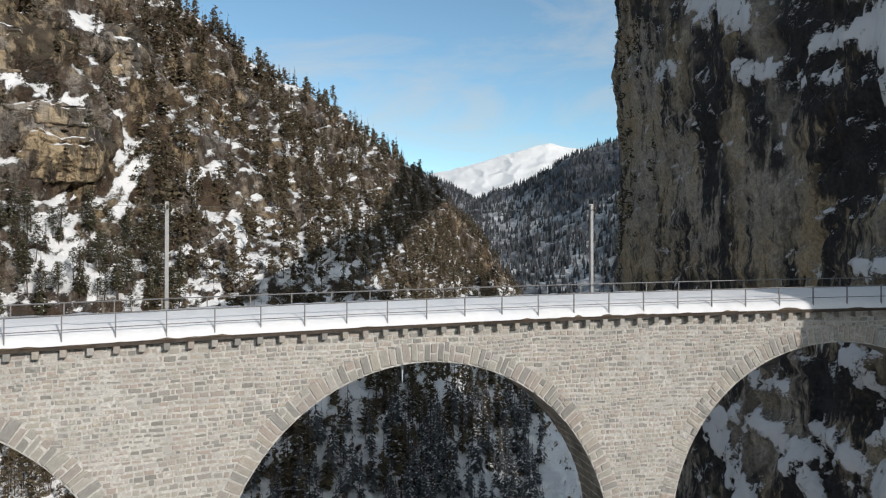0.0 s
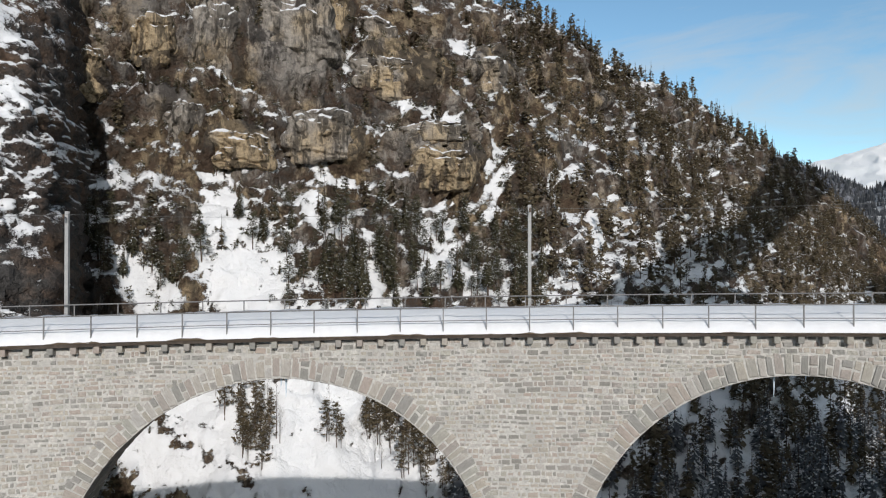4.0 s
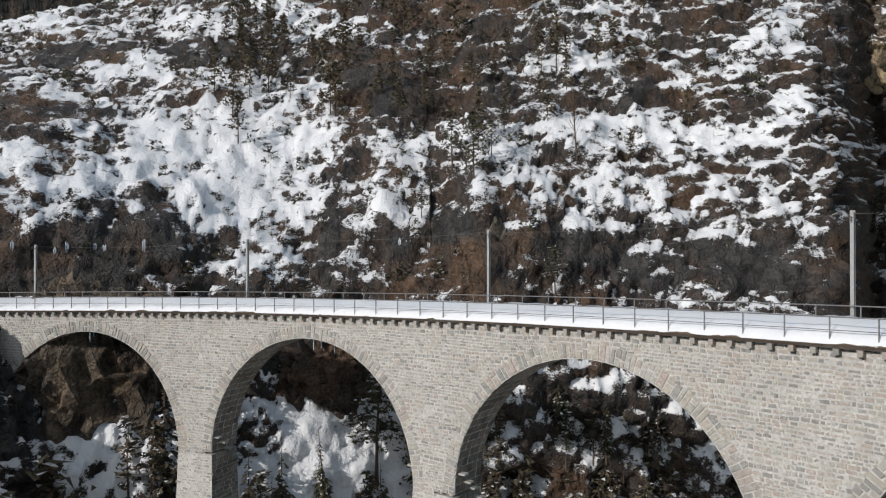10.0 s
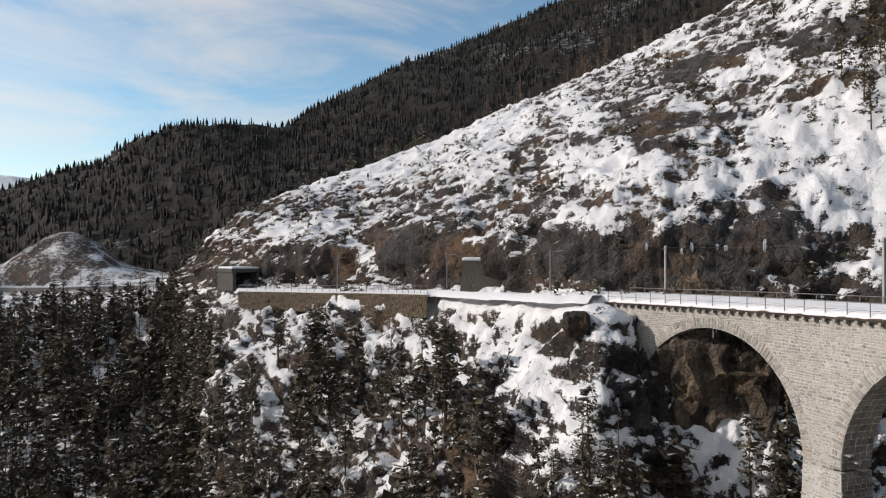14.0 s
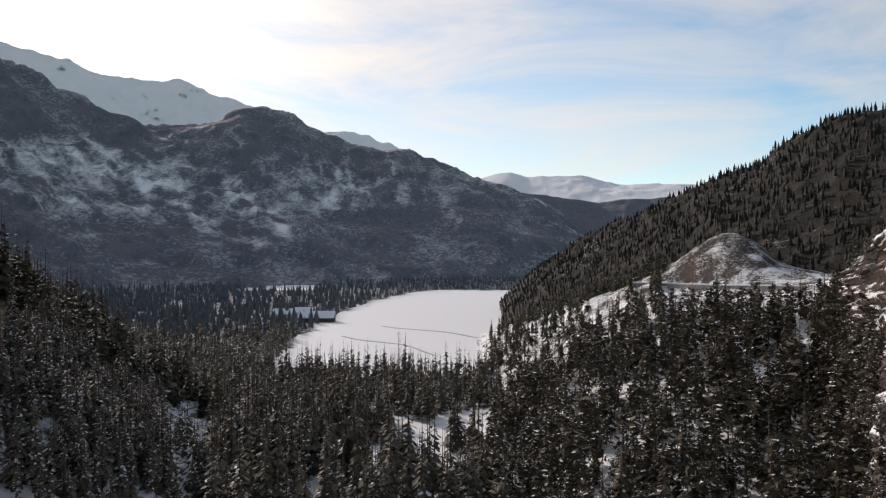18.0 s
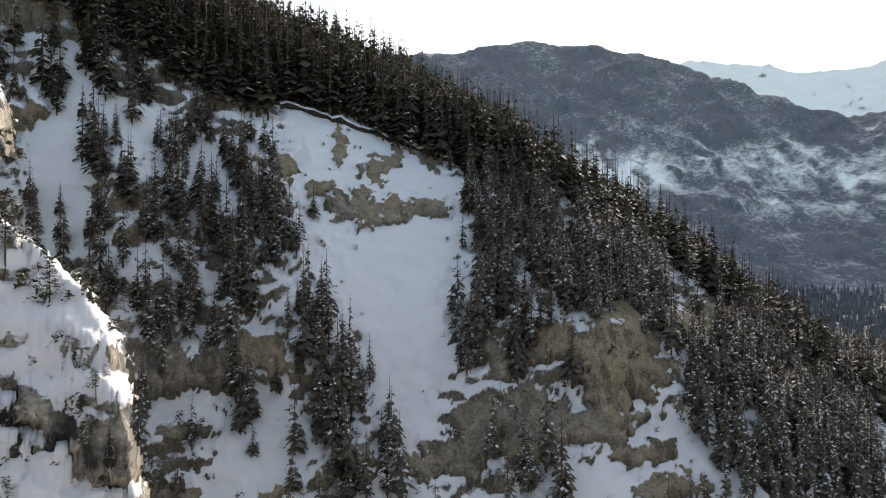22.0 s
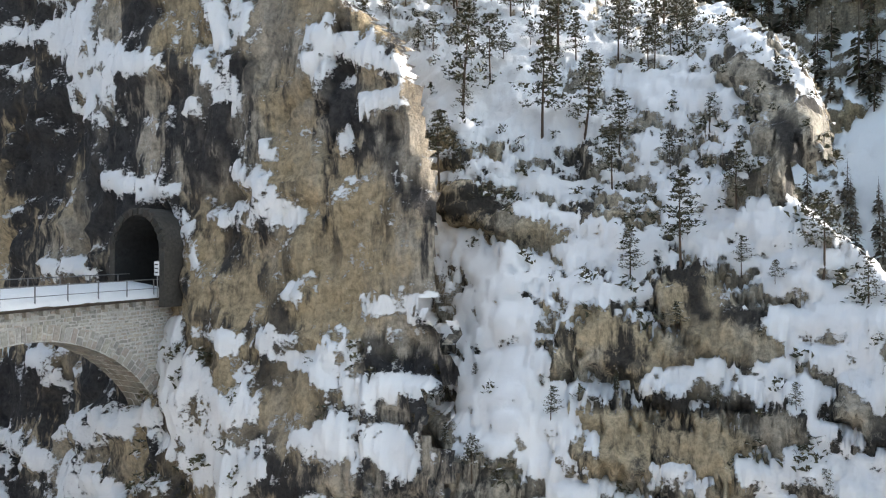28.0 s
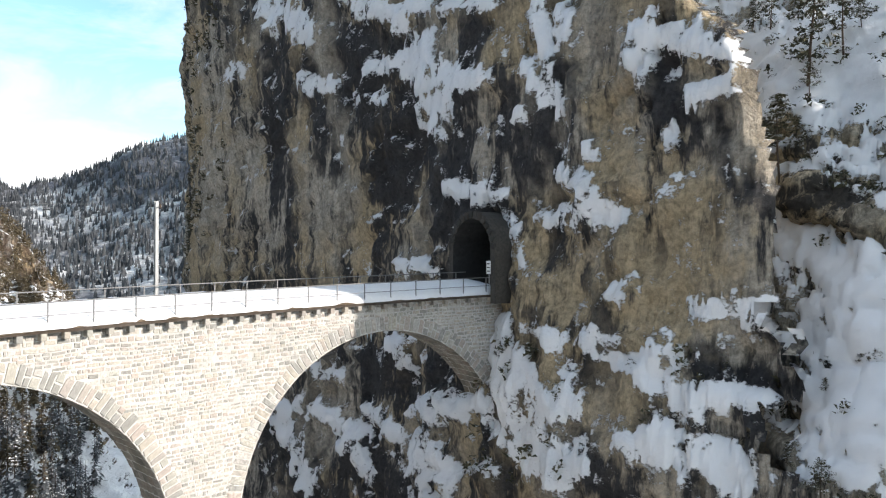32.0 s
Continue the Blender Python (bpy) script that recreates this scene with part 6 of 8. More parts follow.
# ---- trees ----
def stem(h, r, sides=6, lean=0.0, seed=0):
    rg = np.random.default_rng(seed)
    V, F = [], []
    zs, rs = ([-0.8, h * 0.5, h], [r * 1.15, r * 0.7, 0.02]) if sides == 3 else ([-0.8, 0.0, h * 0.35, h * 0.7, h], [r * 1.3, r * 1.1, r * 0.8, r * 0.45, 0.02])
    m = len(zs)
    ox = np.cumsum(np.concatenate([[0], rg.normal(0, lean, m - 1)]))
    oy = np.cumsum(np.concatenate([[0], rg.normal(0, lean, m - 1)]))
    for z, rr, x, y in zip(zs, rs, ox, oy):
        for k in range(sides):
            V.append((x + rr * math.cos(6.283 * k / sides), y + rr * math.sin(6.283 * k / sides), z))
    for i in range(m - 1):
        for k in range(sides):
            a, b = i * sides + k, i * sides + (k + 1) % sides
            F += [(a, b, b + sides), (a, b + sides, a + sides)]
    return np.array(V), np.array(F)


def bare_tree(seed, h, limbs):
    """A leafless tree of thin upswept limbs."""
    rg = np.random.default_rng(seed)
    V, F = [], []

    def twig(a, b, r):
        d = b - a
        s1 = np.cross(d, np.array([0.3, 0.5, 0.1]))
        s1 = s1 / (np.linalg.norm(s1) + 1e-6) * r
        s2 = np.cross(d, s1)
        s2 = s2 / (np.linalg.norm(s2) + 1e-6) * r
        n = len(V)
        V.extend((a + s1, a - 0.5 * s1 + 0.87 * s2, a - 0.5 * s1 - 0.87 * s2, b))
        F.extend(((n, n + 1, n + 3), (n + 1, n + 2, n + 3), (n + 2, n, n + 3)))

    for k in range(limbs):
        t = rg.uniform(0.2, 0.95)
        a = rg.random() * 6.283
        L = h * 0.3 * (1.1 - t) * rg.uniform(0.6, 1.3) + 0.3
        p = np.array([0, 0, h * t])
        q = p + np.array([math.cos(a) * 0.6, math.sin(a) * 0.6, 0.9]) * L
        twig(p, q, 0.03)
        for j in range(4):
            u = rg.uniform(0.3, 0.95)
            e = np.array([rg.normal() * 0.5, rg.normal() * 0.5, 0.7]) * L * 0.4
            twig(p + (q - p) * u, p + (q - p) * u + e, 0.015)
    return np.array(V), np.array(F), np.zeros(len(F), dtype=int)


def fuzzy(seed, h, radius, sprays, snow, bare=0.08, taper=0.9, big=1.0):
    """A conifer of many small drooping sprays, uneven in outline: verts, triangles, material index."""
    rg = np.random.default_rng(seed)
    V, F, M = [], [], []
    lobes = [(rg.random() * 6.283, rg.uniform(0.0, 0.9), rg.uniform(0.25, 0.45)) for k in range(5)]
    n_all = sprays + snow
    for k in range(n_all):
        t = 1 - math.sqrt(rg.uniform(0.0, 1.0))
        t = min(0.985, t * 0.9 + 0.1 * rg.random())
        a = rg.random() * 6.283
        rt = radius * (1 - t) ** taper * (0.75 if t < 0.1 else 1.0) + 0.12
        for la, lt, lw in lobes:
            if abs(lt - t) < 0.12 and math.cos(a - la) > 0.5:
                rt *= 1 - lw
        snow_k = k >= sprays
        rr = rt * (rg.uniform(0.05, 0.55) if not snow_k else rg.uniform(0.3, 0.75))
        z = h * (bare + (1 - bare) * t)
        out = np.array([math.cos(a), math.sin(a), 0])
        side = np.array([-math.sin(a), math.cos(a), 0])
        l = (rt * rg.uniform(0.45, 0.8) + 0.15) * big ** 0.5
        w = l * rg.uniform(0.28, 0.5) * big
        p = out * rr + np.array([0, 0, z])
        fall = -rg.uniform(0.3, 1.0) * l if t < 0.85 else rg.uniform(0.2, 0.9) * l
        if snow_k:
            fall, l, w = -0.25 * l, l * 0.5, w * 0.7
            p = p + np.array([0, 0, 0.12])
        n = len(V)
        V += [p + side * w * 0.35 - out * 0.1 * l, p + out * l * 0.6 + side * w + np.array([0, 0, fall * 0.5]), p + out * l + np.array([0, 0, fall]), p + out * l * 0.55 - side * w + np.array([0, 0, fall * 0.6])]
        F += [(n, n + 1, n + 2), (n, n + 2, n + 3)]
        M += [1 if snow_k else 0] * 2
    return np.array(V), np.array(F), np.array(M)


def pine_crown(seed, h, radius, clumps, per, low=0.3, grain=0.3, snow=0.3):
    """Uneven needle clumps at the ends of short boughs, snow lying on some: verts, triangles, material index."""
    rg = np.random.default_rng(seed)
    V, M = [], []
    for k in range(clumps):
        t = low + (1 - low) * (k + rg.random()) / clumps
        a = k * 2.4 + rg.normal() * 0.5
        L = radius * (0.25 + 0.95 * (1 - (t - low) / (1 - low)) ** 0.7) * rg.uniform(0.35, 1.1)
        c = np.array([math.cos(a) * L, math.sin(a) * L, h * t - 0.12 * L])
        s = np.array([1, 1, 0.42]) * (0.3 + 0.34 * L) * rg.uniform(0.7, 1.2)
        loaded = rg.random() < 0.6
        p = c + rg.normal(0, 0.55, (per, 3)) * s
        in_line = rg.random(per) < 0.3
        p[in_line] = p[in_line] * rg.uniform(0.2, 1.0, (in_line.sum(), 1)) + np.array([0, 0, h * t]) * 0
        p[in_line, 2] = h * t - 0.1 * L
        q = p[:, None, :] + rg.normal(0, grain, (per, 3, 3)) * np.array([1, 1, 0.7])
        V.append(q)
        M.append(np.zeros(per, dtype=int))
        if loaded:
            ns = max(1, int(per * snow))
            p = c + rg.normal(0, 0.42, (ns, 3)) * s * np.array([1, 1, 0.3]) + np.array([0, 0, 0.35 * s[2] + 0.05])
            ang = rg.random((ns, 1)) * 6.283 + np.array([[0, 2.1, 4.2]])
            rad = grain * rg.uniform(0.8, 1.6, (ns, 3))
            V.append(p[:, None, :] + np.stack([np.cos(ang) * rad, np.sin(ang) * rad, rg.normal(0, 0.3 * grain, (ns, 3))], -1))
            M.append(np.ones(ns, dtype=int))
    V = np.concatenate(V)
    return V.reshape(-1, 3), np.arange(len(V) * 3).reshape(-1, 3), np.concatenate(M)


def far_cone(seed, h, r):
    """A small distant conifer of jagged tiers."""
    rg = np.random.default_rng(seed)
    V, F, M = [], [], []
    for t0, t1, k in ((0.05, 0.46, 1.0), (0.28, 0.66, 0.8), (0.48, 0.84, 0.58), (0.68, 1.0, 0.36)):
        n, sides = len(V), 5
        V.append((rg.normal() * 0.03 * r, rg.normal() * 0.03 * r, h * t1))
        for i in range(sides):
            a = 6.283 * (i + rg.random() * 0.5) / sides
            rr = r * k * (1.15 if i % 2 else 0.6) * rg.uniform(0.8, 1.2)
            V.append((rr * math.cos(a), rr * math.sin(a), h * t0 - rg.random() * 0.06 * h))
        for i in range(sides):
            F.append((n, n + 1 + i, n + 1 + (i + 1) % sides))
            M.append(0)
    return np.array(V), np.array(F), np.array(M)


def pick(land, az0, az1, v0, v1, count, seed, z0=-999, z1=999, clump=0.0, keep=None, flat=-1.0):
    """Places on a landform for trees, even over its area."""
    L = LAND[land]
    rg = np.random.default_rng(seed)
    V, nu, nv = L["V"], len(L["az"]), len(L["v"])
    iu = np.nonzero((L["az"] >= az0) & (L["az"] <= az1))[0]
    iv = np.nonzero((L["v"] >= v0) & (L["v"] <= v1))[0]
    iu, iv = iu[iu < nu - 1], iv[iv < nv - 1]
    U, W = np.meshgrid(iu, iv, indexing="ij")
    U, W = U.ravel(), W.ravel()
    area = np.linalg.norm(np.cross(V[U + 1, W] - V[U, W], V[U, W + 1] - V[U, W]), axis=-1)
    P = V[U, W]
    wgt = area * L["ok"][U, W] * ((P[:, 2] - EYE_Z > z0) & (P[:, 2] - EYE_Z < z1)) * (L["N"][U, W][:, 2] > flat)
    if clump:
        wgt = wgt * smooth01(-clump, clump * 0.6, fbm(P / 22.0, 3, seed + 5))
    if keep is not None:
        wgt = wgt * keep(P, L["az"][U], L["v"][W])
    if wgt.sum() <= 0:
        return np.zeros((0, 3))
    j = rg.choice(len(U), size=min(count, int((wgt > 0).sum())), replace=False, p=wgt / wgt.sum())
    return P[j]


def forest(name, label, places, kinds, seed, size=(0.7, 1.25), mats=None, sink=0.4):
    """Many far trees joined: each place takes one of the kinds, turned and scaled."""
    rg = np.random.default_rng(seed)
    Vs, Fs, Ms, n = [], [], [], 0
    which = rg.integers(0, len(kinds), len(places))
    for k, (V, F, M) in enumerate(kinds):
        P = places[which == k]
        if not len(P):
            continue
        a, sc = rg.random(len(P)) * 6.283, rg.uniform(*size, len(P))
        c, s = np.cos(a) * sc, np.sin(a) * sc
        X = V[None, :, 0] * c[:, None] - V[None, :, 1] * s[:, None] + P[:, None, 0]
        Y = V[None, :, 0] * s[:, None] + V[None, :, 1] * c[:, None] + P[:, None, 1]
        Zz = V[None, :, 2] * (sc * rg.uniform(0.85, 1.2, len(P)))[:, None] + P[:, None, 2] - sink
        Vs.append(np.stack([X, Y, Zz], -1).reshape(-1, 3))
        Fs.append((F[None] + (np.arange(len(P)) * len(V))[:, None, None] + n).reshape(-1, 3))
        Ms.append(np.tile(M, len(P)))
        n += len(P) * len(V)
    me = np_mesh(name, np.concatenate(Vs), np.concatenate(Fs), mats or [M_NEEDLE, M_TREESNOW, M_BARK], np.concatenate(Ms))
    return tagged(new(name, me), label, "forest", kind="stuff")


def with_stem(crown, h, r, sides=4, lean=0.0, seed=0):
    V, F, M = crown
    V2, F2 = stem(h, r, sides, lean, seed)
    return np.concatenate([V, V2]), np.concatenate([F, F2 + len(V)]), np.concatenate([M, np.full(len(F2), 2)])


# mid-distance kinds, with their stems
MID_SPRUCE = [with_stem(fuzzy(100 + k, 14.0, 2.0 + 0.3 * (k % 3), 170, 12), 15.0, 0.2, 3) for k in range(6)]
MID_SNOWY = [with_stem(fuzzy(120 + k, 14.0, 2.0 + 0.3 * (k % 3), 130, 60), 14.0, 0.2, 3) for k in range(6)]
LIGHT_SPRUCE = [with_stem(fuzzy(200 + k, 14.5, 2.0 + 0.3 * (k % 3), 80, 5, big=1.35), 15.0, 0.2, 3) for k in range(8)]
LIGHT_SNOWY = [with_stem(fuzzy(210 + k, 14.0, 2.1, 70, 24, big=1.25), 14.0, 0.2, 3) for k in range(7)]
LIGHT_PINE = [with_stem(pine_crown(220 + k, 12.0, 1.9, 16, 7, 0.2 + 0.05 * (k % 3), 0.62, 0.09), 12.0, 0.17, 3, 0.08, k) for k in range(6)]
MID_PINE = [with_stem(pine_crown(250 + k, 12.0, 1.7, 22, 11, 0.2 + 0.06 * (k % 3), 0.38, 0.12), 12.0, 0.15, 3, 0.1, k) for k in range(7)]
SCRUB = [pine_crown(240 + k, 1.3, 0.7, 5, 7, 0.1, 0.2, 0.25) for k in range(5)]
FAR = [far_cone(160 + k, 10.0, 2.4) for k in range(8)]
RIDGE = [far_cone(230 + k, 12.5, 3.0) for k in range(8)]
MID_BARE = [with_stem(bare_tree(180 + k, 11.0, 16), 11.0, 0.1) for k in range(4)]


def off_scar(P, az, v):
    below = P[:, 2] - EYE_Z < np.interp(az, [-122, -116, -109], [25, 32, 39])
    return 1 - strokes(P, SCAR_SNOW[:4], 41, 0.4, 5.0) * below


# north mountain woods
p = pick("north_mountain", -8, 24, 0.14, 0.93, 2150, 1, clump=1.2)
forest("mountain_wood", "sunlit spruce and pine wood dusted with snow on the mountainside", p, LIGHT_SPRUCE + LIGHT_PINE + LIGHT_PINE, 1, (0.38, 0.78), [M_OLIVE, M_TREESNOW, M_BARK])
p = pick("north_mountain", 26, 50, 0.0, 0.4, 80, 23, keep=lambda P, az, v: strokes(P, ARCH_STANDS, 89, 0.4, 6.0))
forest("arch_thicket", "brown leafless thicket and young pines on the snow behind the arch", p, MID_BARE + MID_PINE, 23, (0.4, 0.8), [M_OLIVE, M_TREESNOW, M_BARK])
p = pick("north_mountain", 24, 76, 0.42, 0.97, 430, 3, clump=0.6, flat=0.1, keep=lambda P, az, v: 1 - 0.93 * strokes(P, CRAG_FACES, 84, 0.55, 5.0))
forest("crag_trees", "small dark conifers clinging to the crags", p, LIGHT_PINE + LIGHT_SPRUCE, 3, (0.3, 0.6), [M_OLIVE, M_TREESNOW, M_BARK])
# Borrows the hazed blue-grey needles to tint the trees for the gorge's shade.
p = pick("north_mountain", -8, 56, 0.0, 0.24, 420, 4, clump=0.8, keep=lambda P, az, v: (np.abs(az - 41) > 13).astype(float))
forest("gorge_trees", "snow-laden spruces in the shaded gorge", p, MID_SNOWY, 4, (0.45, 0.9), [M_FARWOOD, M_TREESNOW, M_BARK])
# west hillside
p = pick("west_hillside", 117, 157, 0.02, 0.42, 270, 5, z1=-14, clump=0.8, keep=lambda P, az, v: ((az > 129) & (P[:, 2] < EYE_Z - 18)) | (P[:, 2] < EYE_Z - 24))
forest("lower_wood", "thin snow-dusted pines on the slope below the line", p, MID_PINE + MID_PINE + LIGHT_PINE + MID_SNOWY[:3], 5, (0.5, 1.05), [M_SLOPEWOOD, M_TREESNOW, M_BARK])
p = pick("west_hillside", 63, 106, 0.5, 0.97, 340, 6, z0=12, clump=0.5, keep=lambda P, az, v: smooth01(8, 26, P[:, 2] - EYE_Z))
forest("hillside_pines", "sparse pines on the snowy hillside above the viaduct", p, MID_PINE, 6, (0.35, 0.8), [M_OLIVE, M_TREESNOW, M_BARK])
p = pick("west_hillside", 56, 112, 0.0, 0.3, 420, 7, clump=0.9, keep=lambda P, az, v: 1 - strokes(P, HILL_TONGUE, 61, 0.5, 3.2))
forest("gully_trees", "shaded trees on the slope behind the arches", p, MID_SNOWY + MID_PINE, 7, (0.4, 0.85), [M_SLOPEWOOD, M_TREESNOW, M_BARK])
# far woods
p = pick("west_wooded_ridge", 101, 181, 0.2, 0.97, 13500, 10)
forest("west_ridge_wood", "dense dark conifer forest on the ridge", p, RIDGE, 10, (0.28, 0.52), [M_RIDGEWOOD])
# The flank's blue shade is put into these needles' colour.
p = pick("upper_valley_ridge", -21, 8, 0.08, 0.97, 7500, 11, clump=0.9)
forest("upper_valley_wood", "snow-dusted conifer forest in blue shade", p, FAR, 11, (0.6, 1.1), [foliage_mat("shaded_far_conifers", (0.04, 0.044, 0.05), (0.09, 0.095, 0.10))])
p = pick("south_valley_side", -157, -78, 0.6, 0.99, 1700, 12, keep=off_scar)
forest("plateau_wood", "tall dark spruces above the landslide scar", p, LIGHT_SPRUCE[:4] + LIGHT_SPRUCE[:3] + LIGHT_SNOWY[:1], 12, (1.1, 1.7), [M_NEEDLE, M_TREESNOW, M_BARK])
p = pick("south_valley_side", -128, -78, 0.6, 0.72, 640, 22, keep=off_scar)
forest("plateau_edge_wood", "tall close-set spruces along the edge above the scar", p, LIGHT_SPRUCE[:4] + MID_SNOWY[:1], 22, (1.2, 1.75), [M_NEEDLE, M_TREESNOW, M_BARK])
p = pick("south_valley_side", -156, -86, 0.06, 0.62, 950, 13, clump=0.55, keep=lambda P, az, v: off_scar(P, az, v) * (1 - 0.8 * strokes(P, SCAR_FACES, 44, 0.5, 5.0)) * (np.where(az < -128, 0.06, 0.2) + strokes(P, SLOPE_STANDS, 48, 0.4, 8.0)))
forest("slope_spruces", "snow-laden spruces on the shaded slope", p, MID_SNOWY + MID_SNOWY + MID_SPRUCE[:3], 13, (0.55, 1.25), [M_NEARWOOD, M_TREESNOW, M_BARK])

p = pick("south_valley_side", -106, -78, 0.2, 0.9, 420, 24, keep=lambda P, az, v: smooth01(9.5, 12.5, np.degrees(np.arctan2(P[:, 2] - EYE_Z, np.hypot(P[:, 0], P[:, 1]))) + 0.15 * (az + 95)))
forest("rim_wood", "dense dark spruces on the slope above the snowy ledges", p, LIGHT_SPRUCE[:4] + MID_SNOWY, 24, (0.9, 1.4), [M_NEEDLE, M_TREESNOW, M_BARK])
p = pick("west_forest_slope", 147, 182, 0.04, 0.62, 1000, 19, clump=1.1, keep=lambda P, az, v: (P[:, 2] < EYE_Z - 14.5).astype(float))
forest("slope_wood", "dense dark olive pine and spruce wood below the line", p, MID_PINE + MID_SPRUCE + MID_SNOWY[:2] + LIGHT_PINE, 19, (0.45, 1.4), [M_SLOPEWOOD, M_TREESNOW, M_BARK])
p = pick("west_forest_slope", 168, 182, 0.55, 0.97, 300, 21)
forest("meadow_edge_wood", "dark spruces along the meadow below the ridge", p, LIGHT_SPRUCE, 21, (0.6, 1.1))
p = pick("west_forest_slope", 147, 182, 0.62, 0.98, 150, 20, clump=0.6)
forest("knoll_trees", "thin brown trees on the knoll", p, MID_BARE, 20, (0.3, 0.7), [M_TWIG, M_TREESNOW, M_BARK])

for k, (land, a0, a1, z0, z1, count) in enumerate((("east_ledges", -96, -58, -20, 24, 240), ("portal_cliff", -60, -36, -30, -5, 60), ("west_hillside", 63, 156, -20, 60, 800), ("north_mountain", 22, 58, -20, 60, 500), ("south_valley_side", -156, -97, -45, 35, 300), ("portal_cliff", -17.5, -14.2, -4, 46, 160))):
    p = pick(land, a0, a1, 0.02, 0.97, count, 60 + k, z0=z0, z1=z1, clump=0.6, flat=0.25 if k < 5 else -1, keep=off_scar if k == 4 else None)
    forest("scrub", "low dark evergreen scrub and saplings poking from the snow", p, SCRUB, 60 + k, (0.3, 0.8) if k < 2 else (0.5, 1.5) if k < 5 else (0.5, 1.5), [M_PINE if k < 2 else M_NEEDLE, M_TREESNOW, M_BARK], 0.1)

# the valley's woods
GLADES = [(-174.6, -10.9, -175.0, -13.4, 0.73, 0.81), (-171.1, -14.9, -176.9, -14.4, 1.34, 1.61), (-176.9, -14.4, -178.7, -15.3, 1.61, 1.33), (-171.8, -17.0, -177.8, -17.4, 0.79, 0.79), (179.2, -15.6, 178.1, -16.7, 1.15, 0.97)]
rv = np.random.default_rng(15)
n = 10000
az_v, r_v = rv.uniform(172, 222, n), 165 * (2300 / 165) ** rv.random(n)
xy = bearing(az_v) * r_v[:, None]
field = ((r_v > 400) & (r_v < 1330) & (az_v > 179 - 0.004 * (r_v - 400)) & (az_v < 199.5 - (r_v - 420) * 0.0135)) | ((r_v > 1350) & (r_v < 1800) & (az_v > 196) & (az_v < 201.5))
ok = ~field & ((az_v > 181) | (r_v > 480)) & ((az_v < 204) | (r_v > 330))
valley = np.concatenate([xy[ok], np.full((ok.sum(), 1), EYE_Z - 68.0)], -1)
dist = r_v[ok]
close = valley[dist < 300]
close = close[(strokes(close, GLADES, 34, 0.5, 12.0) < 0.4) & (fbm(close / 26.0, 3, 33) > -0.3) & (rv.random(len(close)) < 0.55)]
forest("valley_wood", "dense dark spruce forest on the valley floor", close, MID_SPRUCE + MID_SNOWY[:1], 16, (0.9, 1.9), [M_NEARWOOD, M_TREESNOW, M_BARK])
forest("meadow_wood", "dark spruces standing along the near edge of the snowfield", valley[(dist >= 300) & (dist < 620)], LIGHT_SPRUCE + LIGHT_SNOWY, 18, (0.7, 1.45), [M_NEARWOOD, M_TREESNOW, M_BARK])
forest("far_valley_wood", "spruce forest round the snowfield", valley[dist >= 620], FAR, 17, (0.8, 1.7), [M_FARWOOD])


# ---- single trees near the view ----
def tree_thing(name, label, crown, h, r, mats, lean, seed, group):
    """A tree with trunk, crown and the snow on it as parts."""
    V, F, M = crown
    root = tagged(new(name), label, "tree", group=group)
    V2, F2 = stem(h, r, 7, lean, seed)
    part("trunk", np_mesh("trunk", V2, F2, [M_BARK], smooth=True), M_BARK, root)
    for k, (pn, mt) in enumerate(mats):
        f = F[M == k]
        if len(f):
            u, inv = np.unique(f, return_inverse=True)
            tagged(part(pn, np_mesh(pn, V[u], inv.reshape(-1, 3), [mt]), mt, root), kind="stuff")
    return root


PINE_T = [tree_thing("pine_tree", "slender pine with olive crown and snowy boughs on the slope", pine_crown(300 + k, 10.0, 1.8 + 0.25 * (k % 3), 30, 34, 0.25 + 0.1 * (k % 3), 0.17, 0.4), 10.0, 0.14,
                     (("crown", M_PINE), ("snow_load", M_TREESNOW)), 0.12, k, "pines on the slopes") for k in range(6)]
SPRUCE_T = [tree_thing("spruce_tree", "dark spruce with drooping snow-laden branches on the slope", fuzzy(320 + k, 13.0, 1.8, 560, 100, big=0.6), 13.0, 0.17,
                       (("crown", M_NEEDLE), ("snow_load", M_TREESNOW)), 0.04, k, "spruces on the slopes") for k in range(5)]
BARE_T = [tree_thing("bare_tree", "leafless brown tree on the snowy slope", bare_tree(340 + k, 9.0, 26), 9.0, 0.09,
                     (("bare_crown", M_TWIG),), 0.1, k, "bare trees on the slopes") for k in range(3)]
used = set()


def plant(places, kinds, seed, size):
    rg = np.random.default_rng(seed)
    for q in places:
        k = kinds[int(rg.integers(0, len(kinds)))]
        m = Matrix.Translation((q[0], q[1], q[2] - 0.3)) @ Matrix.Rotation(rg.random() * 6.283, 4, "Z") @ Matrix.Rotation(rg.normal() * 0.05, 4, "X") @ Matrix.Diagonal((*([rg.uniform(*size)] * 3), 1))
        if k.name not in used:
            used.add(k.name)
            k.matrix_basis = m
        else:
            copy_thing(k, m)


